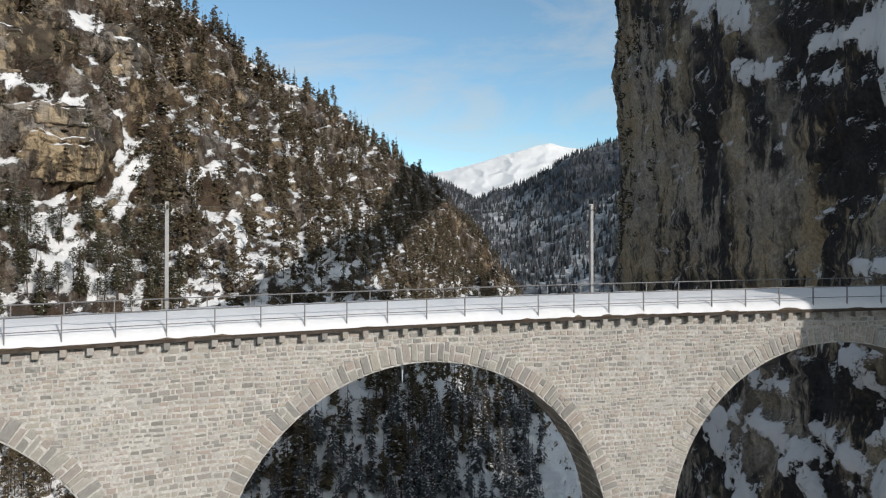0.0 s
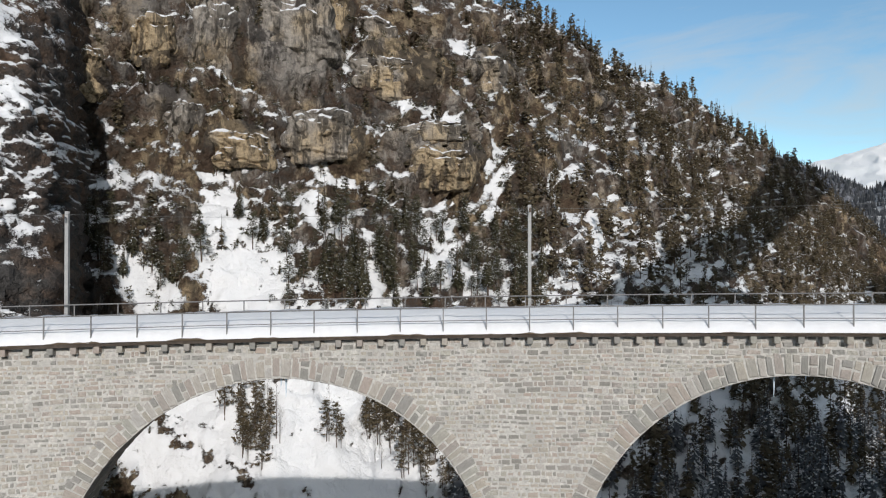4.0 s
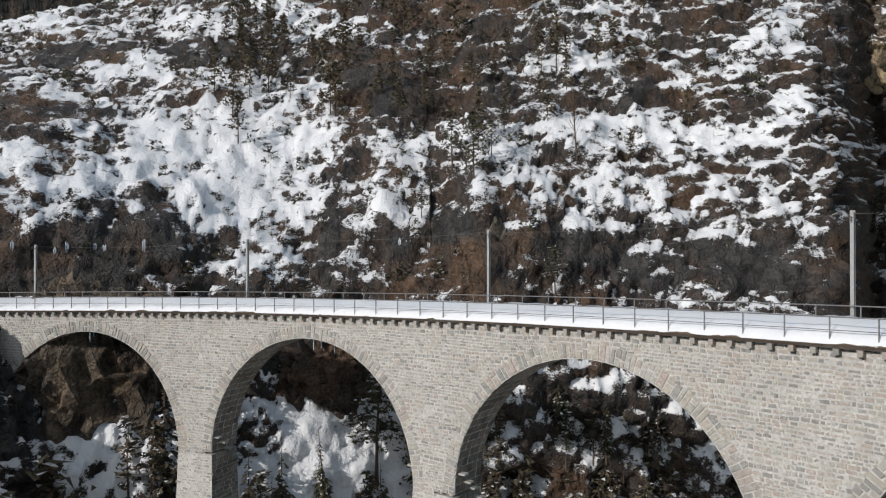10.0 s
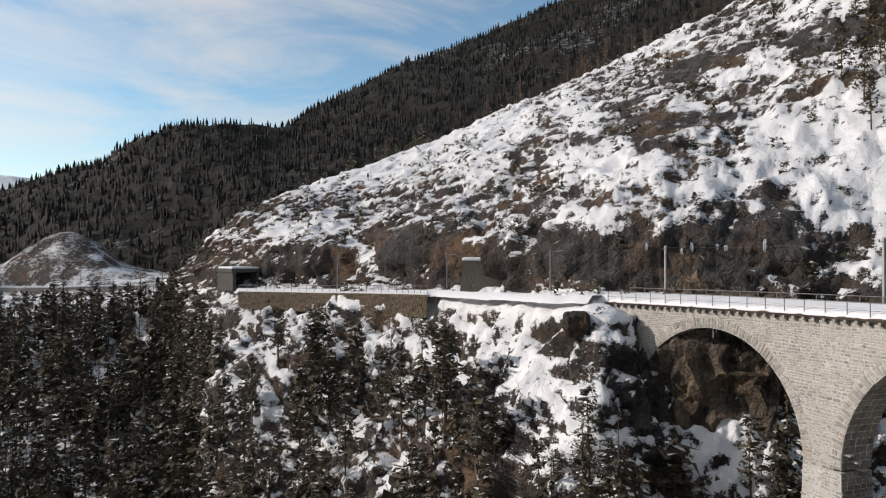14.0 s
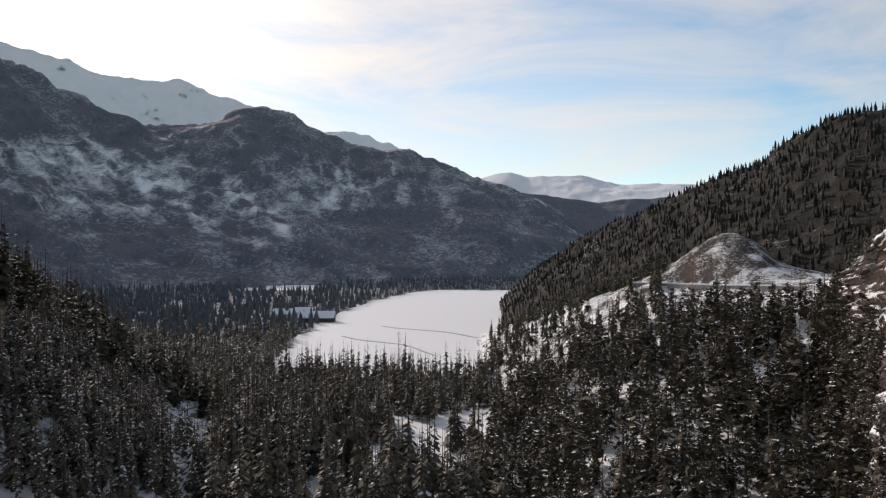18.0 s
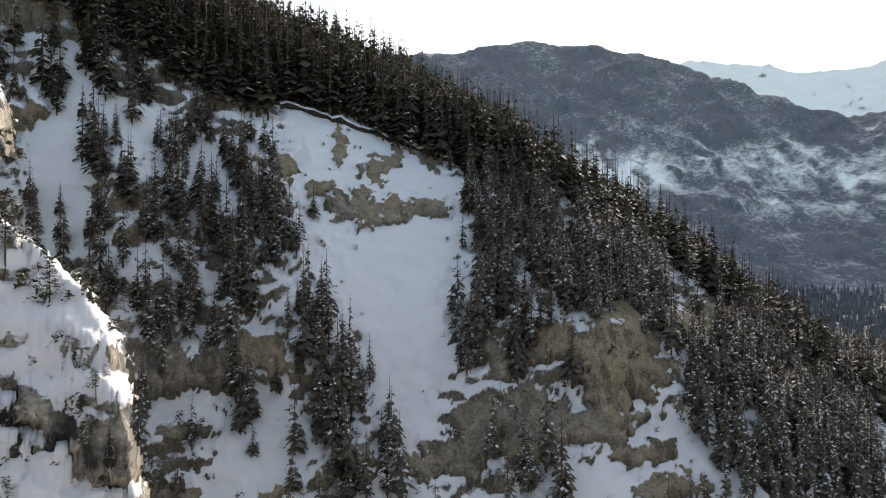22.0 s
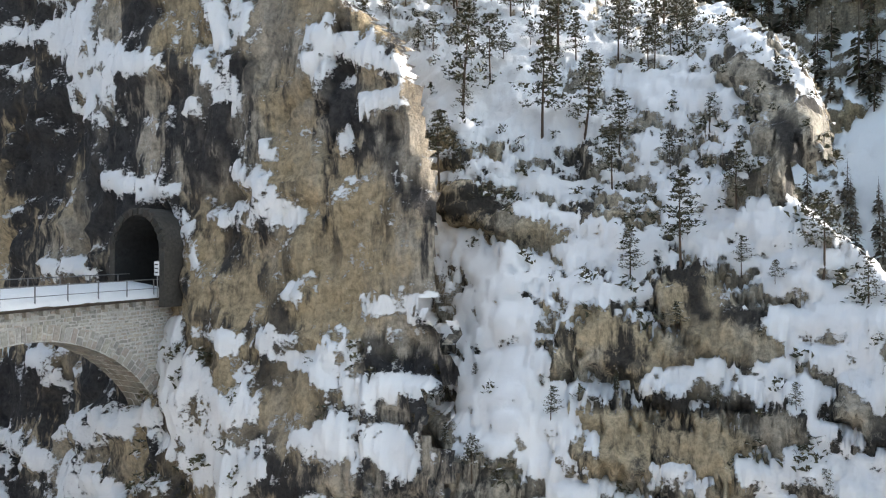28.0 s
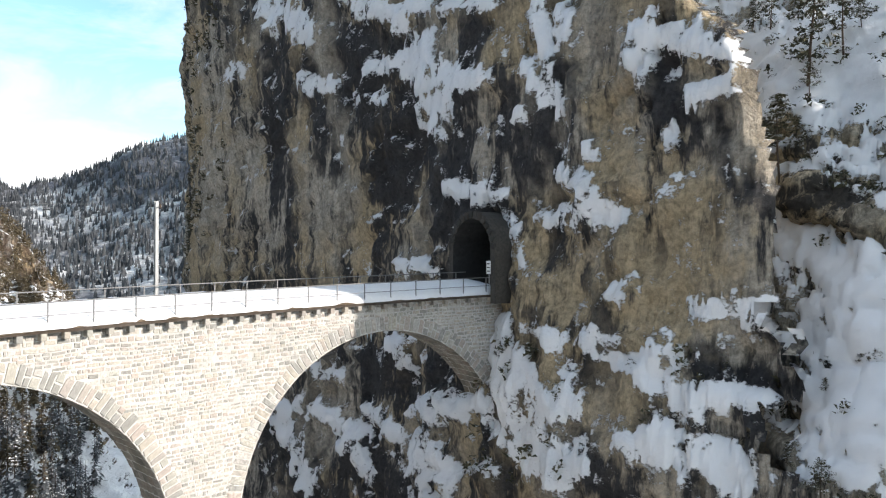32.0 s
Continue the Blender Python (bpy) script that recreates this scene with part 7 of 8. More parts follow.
def stand_at(land, rows, kinds, seed):
    """Trees by (bearing, elevation, height), each on the nearest ground there."""
    V = LAND[land]["V"].reshape(-1, 3)
    az, dist = np.degrees(np.arctan2(-V[:, 0], V[:, 1])), np.hypot(V[:, 0], V[:, 1])
    el = np.degrees(np.arctan2(V[:, 2] - EYE_Z, dist))
    for k, (a, e, h) in enumerate(rows):
        near_by = np.nonzero((LAND[land]["ok"].ravel() > 0) & (np.abs(az - a) < 0.4) & (np.abs(el - e) < 0.4))[0]
        if len(near_by):
            q = V[near_by[np.argmin(dist[near_by])]]
            kind = kinds[k % len(kinds)]
            tall = max(v.co.z for v in kind.children[0].data.vertices)
            plant([q], [kind], seed + k, (h / tall, h / tall * 1.02))


LEDGE_PINES = [(-62.1, 12.3, 8.1), (-68.2, 9.6, 7.7), (-64.6, 14.3, 5.7), (-72.3, 9.7, 6.1), (-73.5, 5.6, 4.4), (-59.7, 5.8, 5.7), (-75.1, -1.6, 4.0), (-79.5, -0.7, 7.3), (-78.1, 6.9, 4.9), (-74.9, 8.6, 7.3), (-80.9, 9.9, 5.7), (-65.5, 16.1, 4.4), (-55.7, 17.2, 2.8), (-58.4, 17.3, 3.2), (-89.2, -1.3, 7.7), (-82.7, 3.7, 6.9), (-88.9, -17.4, 4.0), (-86.1, -1.8, 2.8), (-91.4, -3.1, 3.2), (-83.4, -0.9, 2.8), (-62.4, -17.8, 4.4), (-60.2, -15.2, 2.4), (-94.5, -10.3, 3.2), (-69.6, 14.9, 5.3), (-70.9, 15.8, 4.9), (-77.0, 15.0, 5.7), (-67.3, 17.0, 4.4), (-61.0, 17.1, 4.0)]
HILL_PINES = [(85.2, 6.4, 11.0), (86.3, 7.4, 9.3), (83.1, 8.4, 9.3), (88.1, 11.7, 7.6), (91.1, 11.9, 7.6), (80.4, 14.9, 5.9), (82.0, 10.2, 6.8), (84.5, 13.6, 7.6), (87.2, 13.6, 7.6), (71.7, 14.4, 9.3), (70.5, 16.3, 6.8), (78.0, -3.1, 11.0), (92.5, -17.4, 16.1), (89.3, 3.3, 5.9), (65.9, 16.9, 5.1), (62.0, 15.6, 5.1), (73.7, 16.7, 8.5), (89.3, 14.5, 7.6)]
stand_at("east_ledges", LEDGE_PINES, PINE_T, 500)
stand_at("west_hillside", HILL_PINES, PINE_T, 540)
stand_at("west_hillside", [(76.4, 8.0, 11.0), (78.9, 14.6, 5.1), (93.9, 11.9, 5.1)], BARE_T, 580)
plant(pick("east_ledges", -80, -50, 0.3, 0.99, 26, 50, z0=15, z1=30, flat=0.2), PINE_T, 50, (0.7, 1.15))
plant(pick("east_ledges", -82, -61, 0.3, 0.99, 18, 51, z0=8, z1=29, flat=0.35), PINE_T, 51, (0.4, 0.8))
plant(pick("east_ledges", -96, -62, 0.1, 0.7, 22, 52, z0=-18, z1=-2, flat=0.45), PINE_T + SPRUCE_T[:2], 52, (0.14, 0.36))
plant(pick("portal_cliff", -60, -48, 0.6, 0.95, 8, 53, z0=14, flat=0.4), PINE_T, 53, (0.4, 0.7))
plant(pick("west_hillside", 118, 156, 0.02, 0.42, 48, 54, z0=-45, z1=-19, clump=1.2), PINE_T + PINE_T + SPRUCE_T[:3] + BARE_T[:1], 54, (0.6, 1.1))
plant(pick("west_hillside", 60, 96, 0.6, 0.97, 16, 55, z0=18), PINE_T, 55, (0.5, 1.0))
plant(pick("west_hillside", 62, 112, 0.05, 0.35, 26, 56, z0=-45, z1=-14), SPRUCE_T + PINE_T[:2], 56, (0.5, 0.95))
plant(pick("north_mountain", 22, 56, 0.1, 0.42, 30, 57, z0=-8, keep=lambda P, az, v: 0.05 + strokes(P, TALUS_STANDS, 88, 0.4, 8.0)), PINE_T + SPRUCE_T[:3], 57, (0.7, 1.25))
plant(pick("west_hillside", 112, 140, 0.82, 0.95, 110, 8), BARE_T, 58, (0.5, 1.15))
plant(pick("west_hillside", 136, 157, 0.86, 1.0, 80, 9), PINE_T + SPRUCE_T, 9, (0.65, 1.05))
plant(pick("north_mountain", 20, 58, 0.1, 0.5, 150, 2, keep=lambda P, az, v: 0.12 + strokes(P, TALUS_STANDS, 88, 0.4, 8.0) - 0.1 * (P[:, 2] < EYE_Z - 8)), PINE_T + SPRUCE_T, 2, (0.75, 1.3))
for k in PINE_T + SPRUCE_T + BARE_T:
    if k.name not in used:
        plant(pick("west_hillside", 120, 150, 0.02, 0.3, 1, 59 + len(used), z1=-15), [k], 60, (0.7, 1.0))


# ---- bare rocks under the first arches ----
def outcrop(label, at, turn, radii, mat, seed):
    o = tagged(new("rock_outcrop"), label, "rock")
    o.matrix_basis = Matrix.Translation(at) @ Matrix.Rotation(radians(turn), 4, "Z")
    bm = bmesh.new()
    bmesh.ops.create_icosphere(bm, subdivisions=5, radius=1.0)
    P = np.array([v.co for v in bm.verts]) * np.array(radii)
    g = 1 + 0.4 * fbm(P / 3.0, 4, seed, 0.6) + 0.3 * (1 - 2 * np.abs(fbm(P / 1.4, 3, seed + 3)))
    P = P * g[:, None]
    P[:, 2] = P[:, 2] + 0.4 * np.round(P[:, 2] / 1.1 + 0.3 * fbm(P / 4, 2, seed + 5))
    for v, q in zip(bm.verts, P):
        v.co = q
    part("rock_body", bm, mat, o)


def line_pt(az, r, z):
    d = bearing(az)
    return Vector((float(d[0]) * r, float(d[1]) * r, EYE_Z + z))


outcrop("bare brown rock bulging under the viaduct's first arch", line_pt(113.2, 78, -13), 113, (7.5, 4.0, 6.0), M_ARCHROCK, 71)
outcrop("dark overhanging rock above a snow tongue behind the arch", line_pt(97.6, 80.5, -12.5), 98, (7.0, 3.4, 4.2), M_HILL, 72)
outcrop("tan rock pillar in the cutting beside the track", line_pt(83.8, 84, -2.0), 84, (3.0, 2.4, 4.2), M_SOUTH, 73)

outcrop("dark square boulder beside the viaduct's end", line_pt(124.4, 74.8, -7.3), 124, (1.3, 1.2, 0.9), M_HILL, 74)


CRAG_BLOCKS = [(46.8, 15.9, 1.49, 2.88, 0.1), (40.2, 17.4, 3.04, 3.11, 0), (51.3, 15.8, 1.38, 1.79, 0.9), (33.4, 14.2, 2.76, 1.61, 0.35), (34.2, 17.3, 1.56, 1.44, 0), (25.0, 14.3, 1.3, 1.41, 0.1), (44.7, 8.3, 2.41, 1.49, 0.9), (28.7, 7.0, 2.13, 1.52, 1), (55.9, 13.1, 1.44, 1.81, 0.8), (29.5, 9.9, 2.67, 1.12, 0.1), (48.9, 9.0, 1.39, 2.25, 0), (38.7, 9.4, 2.29, 2.0, 0.1), (37.1, 18.6, 0.91, 1.72, 0.9)]


def crag_block(a, e, wide, high, warm, seed):
    """A fractured block of cliff standing out of the mountainside, by bearing, elevation and half sizes in degrees."""
    V = LAND["north_mountain"]["V"].reshape(-1, 3)
    dist = np.hypot(V[:, 0], V[:, 1])
    off = np.hypot(np.degrees(np.arctan2(-V[:, 0], V[:, 1])) - a, np.degrees(np.arctan2(V[:, 2] - EYE_Z, dist)) - e)
    r = float(np.median(dist[off < max(0.7, float(off.min()) * 1.5)]))
    size = np.array([r * math.tan(radians(wide)), 0.0, r * math.tan(radians(high))])
    size[1] = 0.55 * min(size[0], size[2]) + 1.5
    o = tagged(new("cliff_block"), "ochre-stained weathered cliff block on the wooded mountainside" if warm > 0.5 else "grey weathered cliff block with dark cracks on the mountainside", "rock")
    at = line_pt(a, r + 0.68 * float(size[1]), r * math.tan(radians(e)))
    o.matrix_basis = Matrix.Translation(at) @ Matrix.Rotation(radians(a + 8 * math.sin(seed * 2.3)), 4, "Z")
    bm = bmesh.new()
    bmesh.ops.create_icosphere(bm, subdivisions=5, radius=1.0)
    P = np.array([v.co for v in bm.verts])
    P = P / (np.sum(np.abs(P) ** 4, -1) ** 0.25)[:, None] * size
    P = P * (1.08 + 0.5 * fbm(P / (0.8 * size[[0, 0, 2]]), 4, seed, 0.6))[:, None]
    Q = P + seed * 7.0
    P[:, 0] += 0.16 * P[:, 2] * math.sin(seed * 1.7)
    P[:, 1] += 1.1 * np.round(1.5 * fbm(Q / np.array([3.4, 30.0, 9.0]), 2, seed + 1))
    P[:, 1] += 0.3 * np.round(1.6 * fbm(Q / np.array([14.0, 30.0, 3.4]), 2, seed + 2))
    joint = np.abs(np.mod(P[:, 2] / (1.5 * size[2]) + 0.25 * fbm(Q / 5.0, 2, seed + 3), 1.0) - 0.5)
    P[:, 1] += 0.7 * smooth01(0.045, 0.015, joint)
    P += 0.22 * np.stack([fbm(Q / 1.6, 3, seed + k) for k in (4, 5, 6)], -1)
    for v, q in zip(bm.verts, P):
        v.co = q
    bm.normal_update()
    up = np.array([v.normal.z for v in bm.verts])
    body = part("rock_body", bm, M_BLOCK, o)
    for key, values in (("snow", 0.9 * smooth01(0.45, 0.8, up)), ("ochre", np.full(len(up), 1.6 * warm)), ("bare", np.ones(len(up)))):
        body.data.attributes.new(key, "FLOAT", "POINT").data.foreach_set("value", np.asarray(values, dtype=np.float32))


for k, row in enumerate(CRAG_BLOCKS):
    crag_block(*row, 400 + 9 * k)


# snow over the track beyond the viaduct
mid_line = [on_deck(-94.5, 100.0, deck_z(-94.5) + 0.5)] + [line_pt(az, r, z) for az, r, z in ((124.5, 84.0, -5.0), (129, 93.5, -5.3), (134, 105.4, -5.6), (138, 114.5, -5.95), (142, 124.4, -6.3), (146.5, 136, -6.7), (150.8, 149.5, -7.1))]
way = []
for a, b in zip(mid_line[:-1], mid_line[1:]):
    way += [a.lerp(b, q / 12) for q in range(12)]
V_w = []
for i, p in enumerate(way):
    d = (way[min(i + 1, len(way) - 1)] - way[max(i - 1, 0)]).normalized()
    sd = Vector((-d.y, d.x, 0))
    for o, h in ((-4.2, -1.2), (-3.3, -0.1), (-2.0, 0.12), (-0.8, 0.0), (0.0, 0.05), (0.8, 0.0), (2.0, 0.15), (3.4, 0.3), (4.4, -0.6)):
        V_w.append(p + sd * o + Vector((0, 0, h)))
V_w = np.array(V_w)
V_w[:, 2] += 0.12 * fbm(V_w / 1.6, 3, 91)
V_w[:, :2] += 0.35 * fbm(V_w / 2.2, 3, 92)[:, None] * np.tile([1, 1, 0, 0, 0, 0, 0, 1, 1], len(way))[:, None]
idx = np.arange(len(V_w)).reshape(len(way), 9)
F_w = np.stack([idx[:-1, :-1], idx[1:, :-1], idx[1:, 1:], idx[:-1, 1:]], -1).reshape(-1, 4)
tagged(new("track_snow", np_mesh("track_snow", V_w, F_w, [M_SNOW], smooth=True)), "smooth snow covering the track along the hillside", "snow", kind="stuff")

wall = tagged(new("retaining_wall"), "long brown stone retaining wall carrying the snowy track", "wall")
secs = []
for az, r, z in ((136.5, 106.5, -5.95), (139, 112, -6.15), (142, 119.5, -6.4), (145, 127.5, -6.75), (148, 136.5, -7.0), (151.5, 147, -7.3)):
    d = Vector((*bearing(az), 0))
    for_low = 3.4
    p = line_pt(az, r - 3.0, z)
    secs.append([p - Vector((0, 0, for_low)) - d * 0.35, p - d * 0.0, p + d * 3.5, p - Vector((0, 0, for_low)) + d * 3.5])
part("wall_body", quad_solid(secs), plain_mat("brown_rubble_wall", (0.13, 0.10, 0.07), 0.35, 2.5, 0.9, 0.0, 0.05), wall)
w_rng = random.Random(23)
w_blocks = []
for a, b in zip(secs[:-1], secs[1:]):
    lo0, up0, lo1, up1 = a[0], a[1], b[0], b[1]
    run = (up1 - up0).length
    turn = math.atan2(up1.y - up0.y, up1.x - up0.x)
    course = 0.0
    while course < 3.2:
        high = w_rng.uniform(0.3, 0.5)
        along = w_rng.random() * 0.3
        while along < run:
            wide = w_rng.uniform(0.4, 1.0)
            u, q = min((along + wide / 2) / run, 1.0), min((course + high / 2) / 3.4, 1.0)
            p = up0.lerp(up1, u).lerp(lo0.lerp(lo1, u), q)
            w_blocks.append((Matrix.Translation(p) @ Matrix.Rotation(turn + math.pi, 4, "Z") @ Matrix.Diagonal((wide - 0.05, 0.3, high - 0.05, 1)), w_rng.randrange(6)))
            along += wide
        course += high
V = np.concatenate([S_VERTS[k] @ np.array(m.to_3x3()).T + np.array(m.translation) for m, k in w_blocks])
F = (S_FACES[None] + (np.arange(len(w_blocks)) * len(S_VERTS[0]))[:, None, None]).reshape(-1, 4)
M_RUBBLE = plain_mat("brown_rubble_stone", (0.155, 0.12, 0.085), 0.4, 3.0, 0.9, 0.0, 0.03, 0.45)
tagged(part("rubble_courses", np_mesh("rubble_courses", V, F, [M_RUBBLE]), M_RUBBLE, wall, "coursed brown rubble stones"), kind="stuff")
part("coping", quad_solid([[s[1] - Vector((0, 0, 0.02)), s[1] + Vector((0, 0, 0.22)), s[2] + Vector((0, 0, 0.25)), s[2] - Vector((0, 0, 0.02))] for s in secs]), M_SNOW, wall, "snow lying on the coping")
fence = tagged(new("line_fence"), "thin steel fence on the retaining wall beside the track", "railing")
fz_pts = [s[1] + Vector((0, 0, 0.2)) for s in secs]
for h in (0.55, 1.1):
    part("fence_rail", tube([p + Vector((0, 0, h)) for p in fz_pts], 0.03, 4), M_DARKSTEEL, fence)
f_me = bpy.data.meshes.new("fence_post")
pb = box_bm((0.06, 0.06, 1.2), (0, 0, 0.55))
pb.to_mesh(f_me)
pb.free()
f_me.materials.append(M_DARKSTEEL)
for a, b in zip(fz_pts[:-1], fz_pts[1:]):
    for u in np.linspace(0, 1, 6)[:-1]:
        part("fence_post", f_me, M_DARKSTEEL, fence, matrix=Matrix.Translation(a.lerp(b, float(u))))


def gallery(at, face_az, half, high, deep):
    """A square-shouldered concrete mouth over the track with a snow cap."""
    g = tagged(new("gallery_portal"), "grey concrete gallery mouth over the track with a snow cap", "portal")
    g.matrix_basis = Matrix.Translation(at) @ Matrix.Rotation(radians(face_az), 4, "Z")
    bm = join_bm(box_bm((0.7, deep, high), (-half - 0.35, deep / 2, high / 2), 0.04), box_bm((0.7, deep, high), (half + 0.35, deep / 2, high / 2), 0.04),
                 box_bm((half * 2 + 1.8, deep, 0.7), (0, deep / 2, high + 0.35), 0.04))
    part("frame", bm, plain_mat("stained_concrete", (0.085, 0.08, 0.072), 0.25, 2.0, 0.9, 0.0, 0.02), g)
    part("back_wall", box_bm((half * 2, 0.3, high), (0, deep - 0.2, high / 2)), M_VOID, g, "near-black inner wall, its unlit depth put into the colour")
    cap = box_bm((half * 2 + 1.5, deep - 0.6, 0.5), (0, deep / 2, high + 0.9), 0.18)
    part("snow_cap", cap, M_SNOW, g, "thick snow on the roof")
    return g


gallery(line_pt(150.9, 149.5, -7.5), 172, 2.2, 3.8, 9.0)


def line_mast(az, r, z, h):
    m = tagged(new("line_mast"), "slim grey mast of the overhead line beside the track", "mast", group="masts of the overhead line")
    m.matrix_basis = Matrix.Translation(line_pt(az, r, z)) @ Matrix.Rotation(radians(az), 4, "Z")
    part("pole", join_bm(box_bm((0.2, 0.04, h), (0, 0.1, h / 2)), box_bm((0.2, 0.04, h), (0, -0.1, h / 2)), box_bm((0.05, 0.2, h), (0, 0, h / 2))), M_STEEL, m)
    part("arm", tube([(0, 0, h - 0.3), (1.6, -0.4, h - 0.1)], 0.04, 5), M_STEEL, m)


for az, r, z, h in ((126.5, 88, -5.6, 6.2), (134.9, 109, -6.2, 6.4), (143.8, 129, -6.8, 6.4)):
    line_mast(az, r, z, h)
for az in (159.2, 161.2, 162.6, 163.1, 163.6, 167.8):
    line_mast(az, 300, -13.5, 7.5)
sig = tagged(new("line_signal"), "small black signal board on a post beside the snowy track", "signal")
sig.matrix_basis = Matrix.Translation(line_pt(138.3, 119, -6.6)) @ Matrix.Rotation(radians(138), 4, "Z")
part("post", tube([(0, 0, 0), (0, 0, 3.6)], 0.06, 8), M_STEEL, sig)
part("board", box_bm((0.7, 0.12, 1.0), (0, -0.06, 3.3), 0.02), M_VOID, sig, "dark board")
pole = tagged(new("rock_pole"), "short pale pole standing on the dark rock face", "pole")
part("shaft", tube([line_pt(119.3, 88.5, -3.4), line_pt(119.3, 88.7, 1.1)], 0.09, 6), M_STEEL, pole)
hut = tagged(new("stone_buttress"), "snow-capped rubble buttress against the rock cut", "wall")
hut.matrix_basis = Matrix.Translation(line_pt(131.7, 103.6, -6.0)) @ Matrix.Rotation(radians(122), 4, "Z")
part("masonry", quad_solid([[(-3.6, -1.6, 0), (3.6, -1.4, 0), (3.6, 2.5, 0), (-3.6, 2.5, 0)], [(-3.3, -0.7, 5.2), (3.3, -0.6, 5.0), (3.3, 2.5, 5.0), (-3.3, 2.5, 5.2)]]), plain_mat("dark_rubble", (0.12, 0.105, 0.09), 0.4, 2.5, 0.9, 0.0, 0.06), hut)
part("snow_cap", box_bm((6.9, 3.4, 0.6), (0, 0.9, 5.3), 0.2), M_SNOW, hut, "snow on the top")

# far embankment wall with its arch
emb = tagged(new("far_line_wall"), "distant stone embankment wall with a shadowed arch, carrying the line", "wall")
e_pts = [line_pt(az, r, z) for az, r, z in ((158.5, 276, -11.4), (161, 287, -12.0), (164, 300, -12.7), (167, 318, -13.0), (170.5, 338, -13.5))]
part("wall_body", quad_solid([[p - Vector((0, 0, 7)), p + Vector((0, 0, 0.2)), p + Vector((-0.5, -2.5, 0.2)), p + Vector((-0.5, -2.5, -7))] for p in e_pts]), plain_mat("grey_far_masonry", (0.30, 0.28, 0.25), 0.3, 1.0, 0.9, 0.0, 0.05), emb)
part("snow_top", quad_solid([[p + Vector((0.1, 0.1, 0.2)), p + Vector((0.1, 0.1, 0.7)), p + Vector((-0.5, -2.8, 0.7)), p + Vector((-0.5, -2.8, 0.2))] for p in e_pts]), M_SNOW, emb, "snow along the top")


# farm buildings by the snowfield
def farmhouse(name, label, at, turn, L, W, H, roof, storeys):
    f = tagged(new(name), label, "building", group="farm buildings")
    f.matrix_basis = Matrix.Translation(at) @ Matrix.Rotation(radians(turn), 4, "Z")
    wall_m = M_DARKTIMBER if storeys == 1 else M_MORTAR
    bm = bmesh.new()
    bmesh.ops.create_cube(bm, size=1.0)
    bmesh.ops.scale(bm, vec=(L, W, H), verts=bm.verts)
    bmesh.ops.translate(bm, vec=(0, 0, H / 2), verts=bm.verts)
    a, b = bm.verts.new((-L / 2, 0, H + roof)), bm.verts.new((L / 2, 0, H + roof))
    vs = {tuple(round(c, 2) for c in v.co): v for v in bm.verts}
    c = [vs[(round(x, 2), round(y, 2), round(H, 2))] for x, y in ((-L / 2, -W / 2), (-L / 2, W / 2), (L / 2, W / 2), (L / 2, -W / 2))]
    bm.faces.new((c[0], c[1], a))
    bm.faces.new((c[3], b, c[2]))
    part("walls", bm, wall_m, f)
    for sg in (-1, 1):
        o = 1.0
        secs_ = [[(x, 0, H + roof + 0.05), (x, 0, H + roof + 0.75), (x, sg * (W / 2 + o), H - roof * o / (W / 2) + 0.75), (x, sg * (W / 2 + o), H - roof * o / (W / 2) + 0.05)] for x in (-L / 2 - 0.8, L / 2 + 0.8)]
        part("roof", quad_solid([[Vector(q) for q in s_] for s_ in secs_]), M_SNOW, f, "roof slope under thick snow")
    if storeys > 1:
        for fl in range(storeys):
            for k in range(4):
                wx, wz = -L / 2 + L * (k + 0.5) / 4, 1.8 + fl * 2.9
                win = part("window", box_bm((1.3, 0.14, 1.5), (wx, -W / 2 - 0.05, wz)), M_VOID, f)
                part("sill", box_bm((1.6, 0.3, 0.12), (wx, -W / 2 - 0.12, wz - 0.82)), M_TIMBER, win, "timber sill")
        part("chimney", box_bm((0.9, 0.9, 2.0), (L * 0.2, 0, H + roof + 0.6), 0.05), M_MORTAR, f)
    else:
        part("barn_door", box_bm((4.5, 0.16, 4.2), (L * 0.15, -W / 2 - 0.06, 2.1)), M_TIMBER, f)
    return f


farmhouse("barn", "long dark timber barn under thick snow beside the field", line_pt(195.9, 740, -70), 6, 36, 15, 5, 5.5, 1)
farmhouse("farmhouse", "pale farmhouse with snow-covered roof at the field's edge", line_pt(198.6, 775, -70), 10, 20, 12, 6.5, 4.5, 2)
farmhouse("farmhouse", "smaller pale farmhouse behind the barn with snowy roof", line_pt(196.9, 800, -70), 14, 20, 11, 6.0, 4.2, 2)
farmhouse("shed", "low dark shed in the snow by the wood", line_pt(202, 640, -70), 40, 14, 9, 3.6, 3.0, 1)
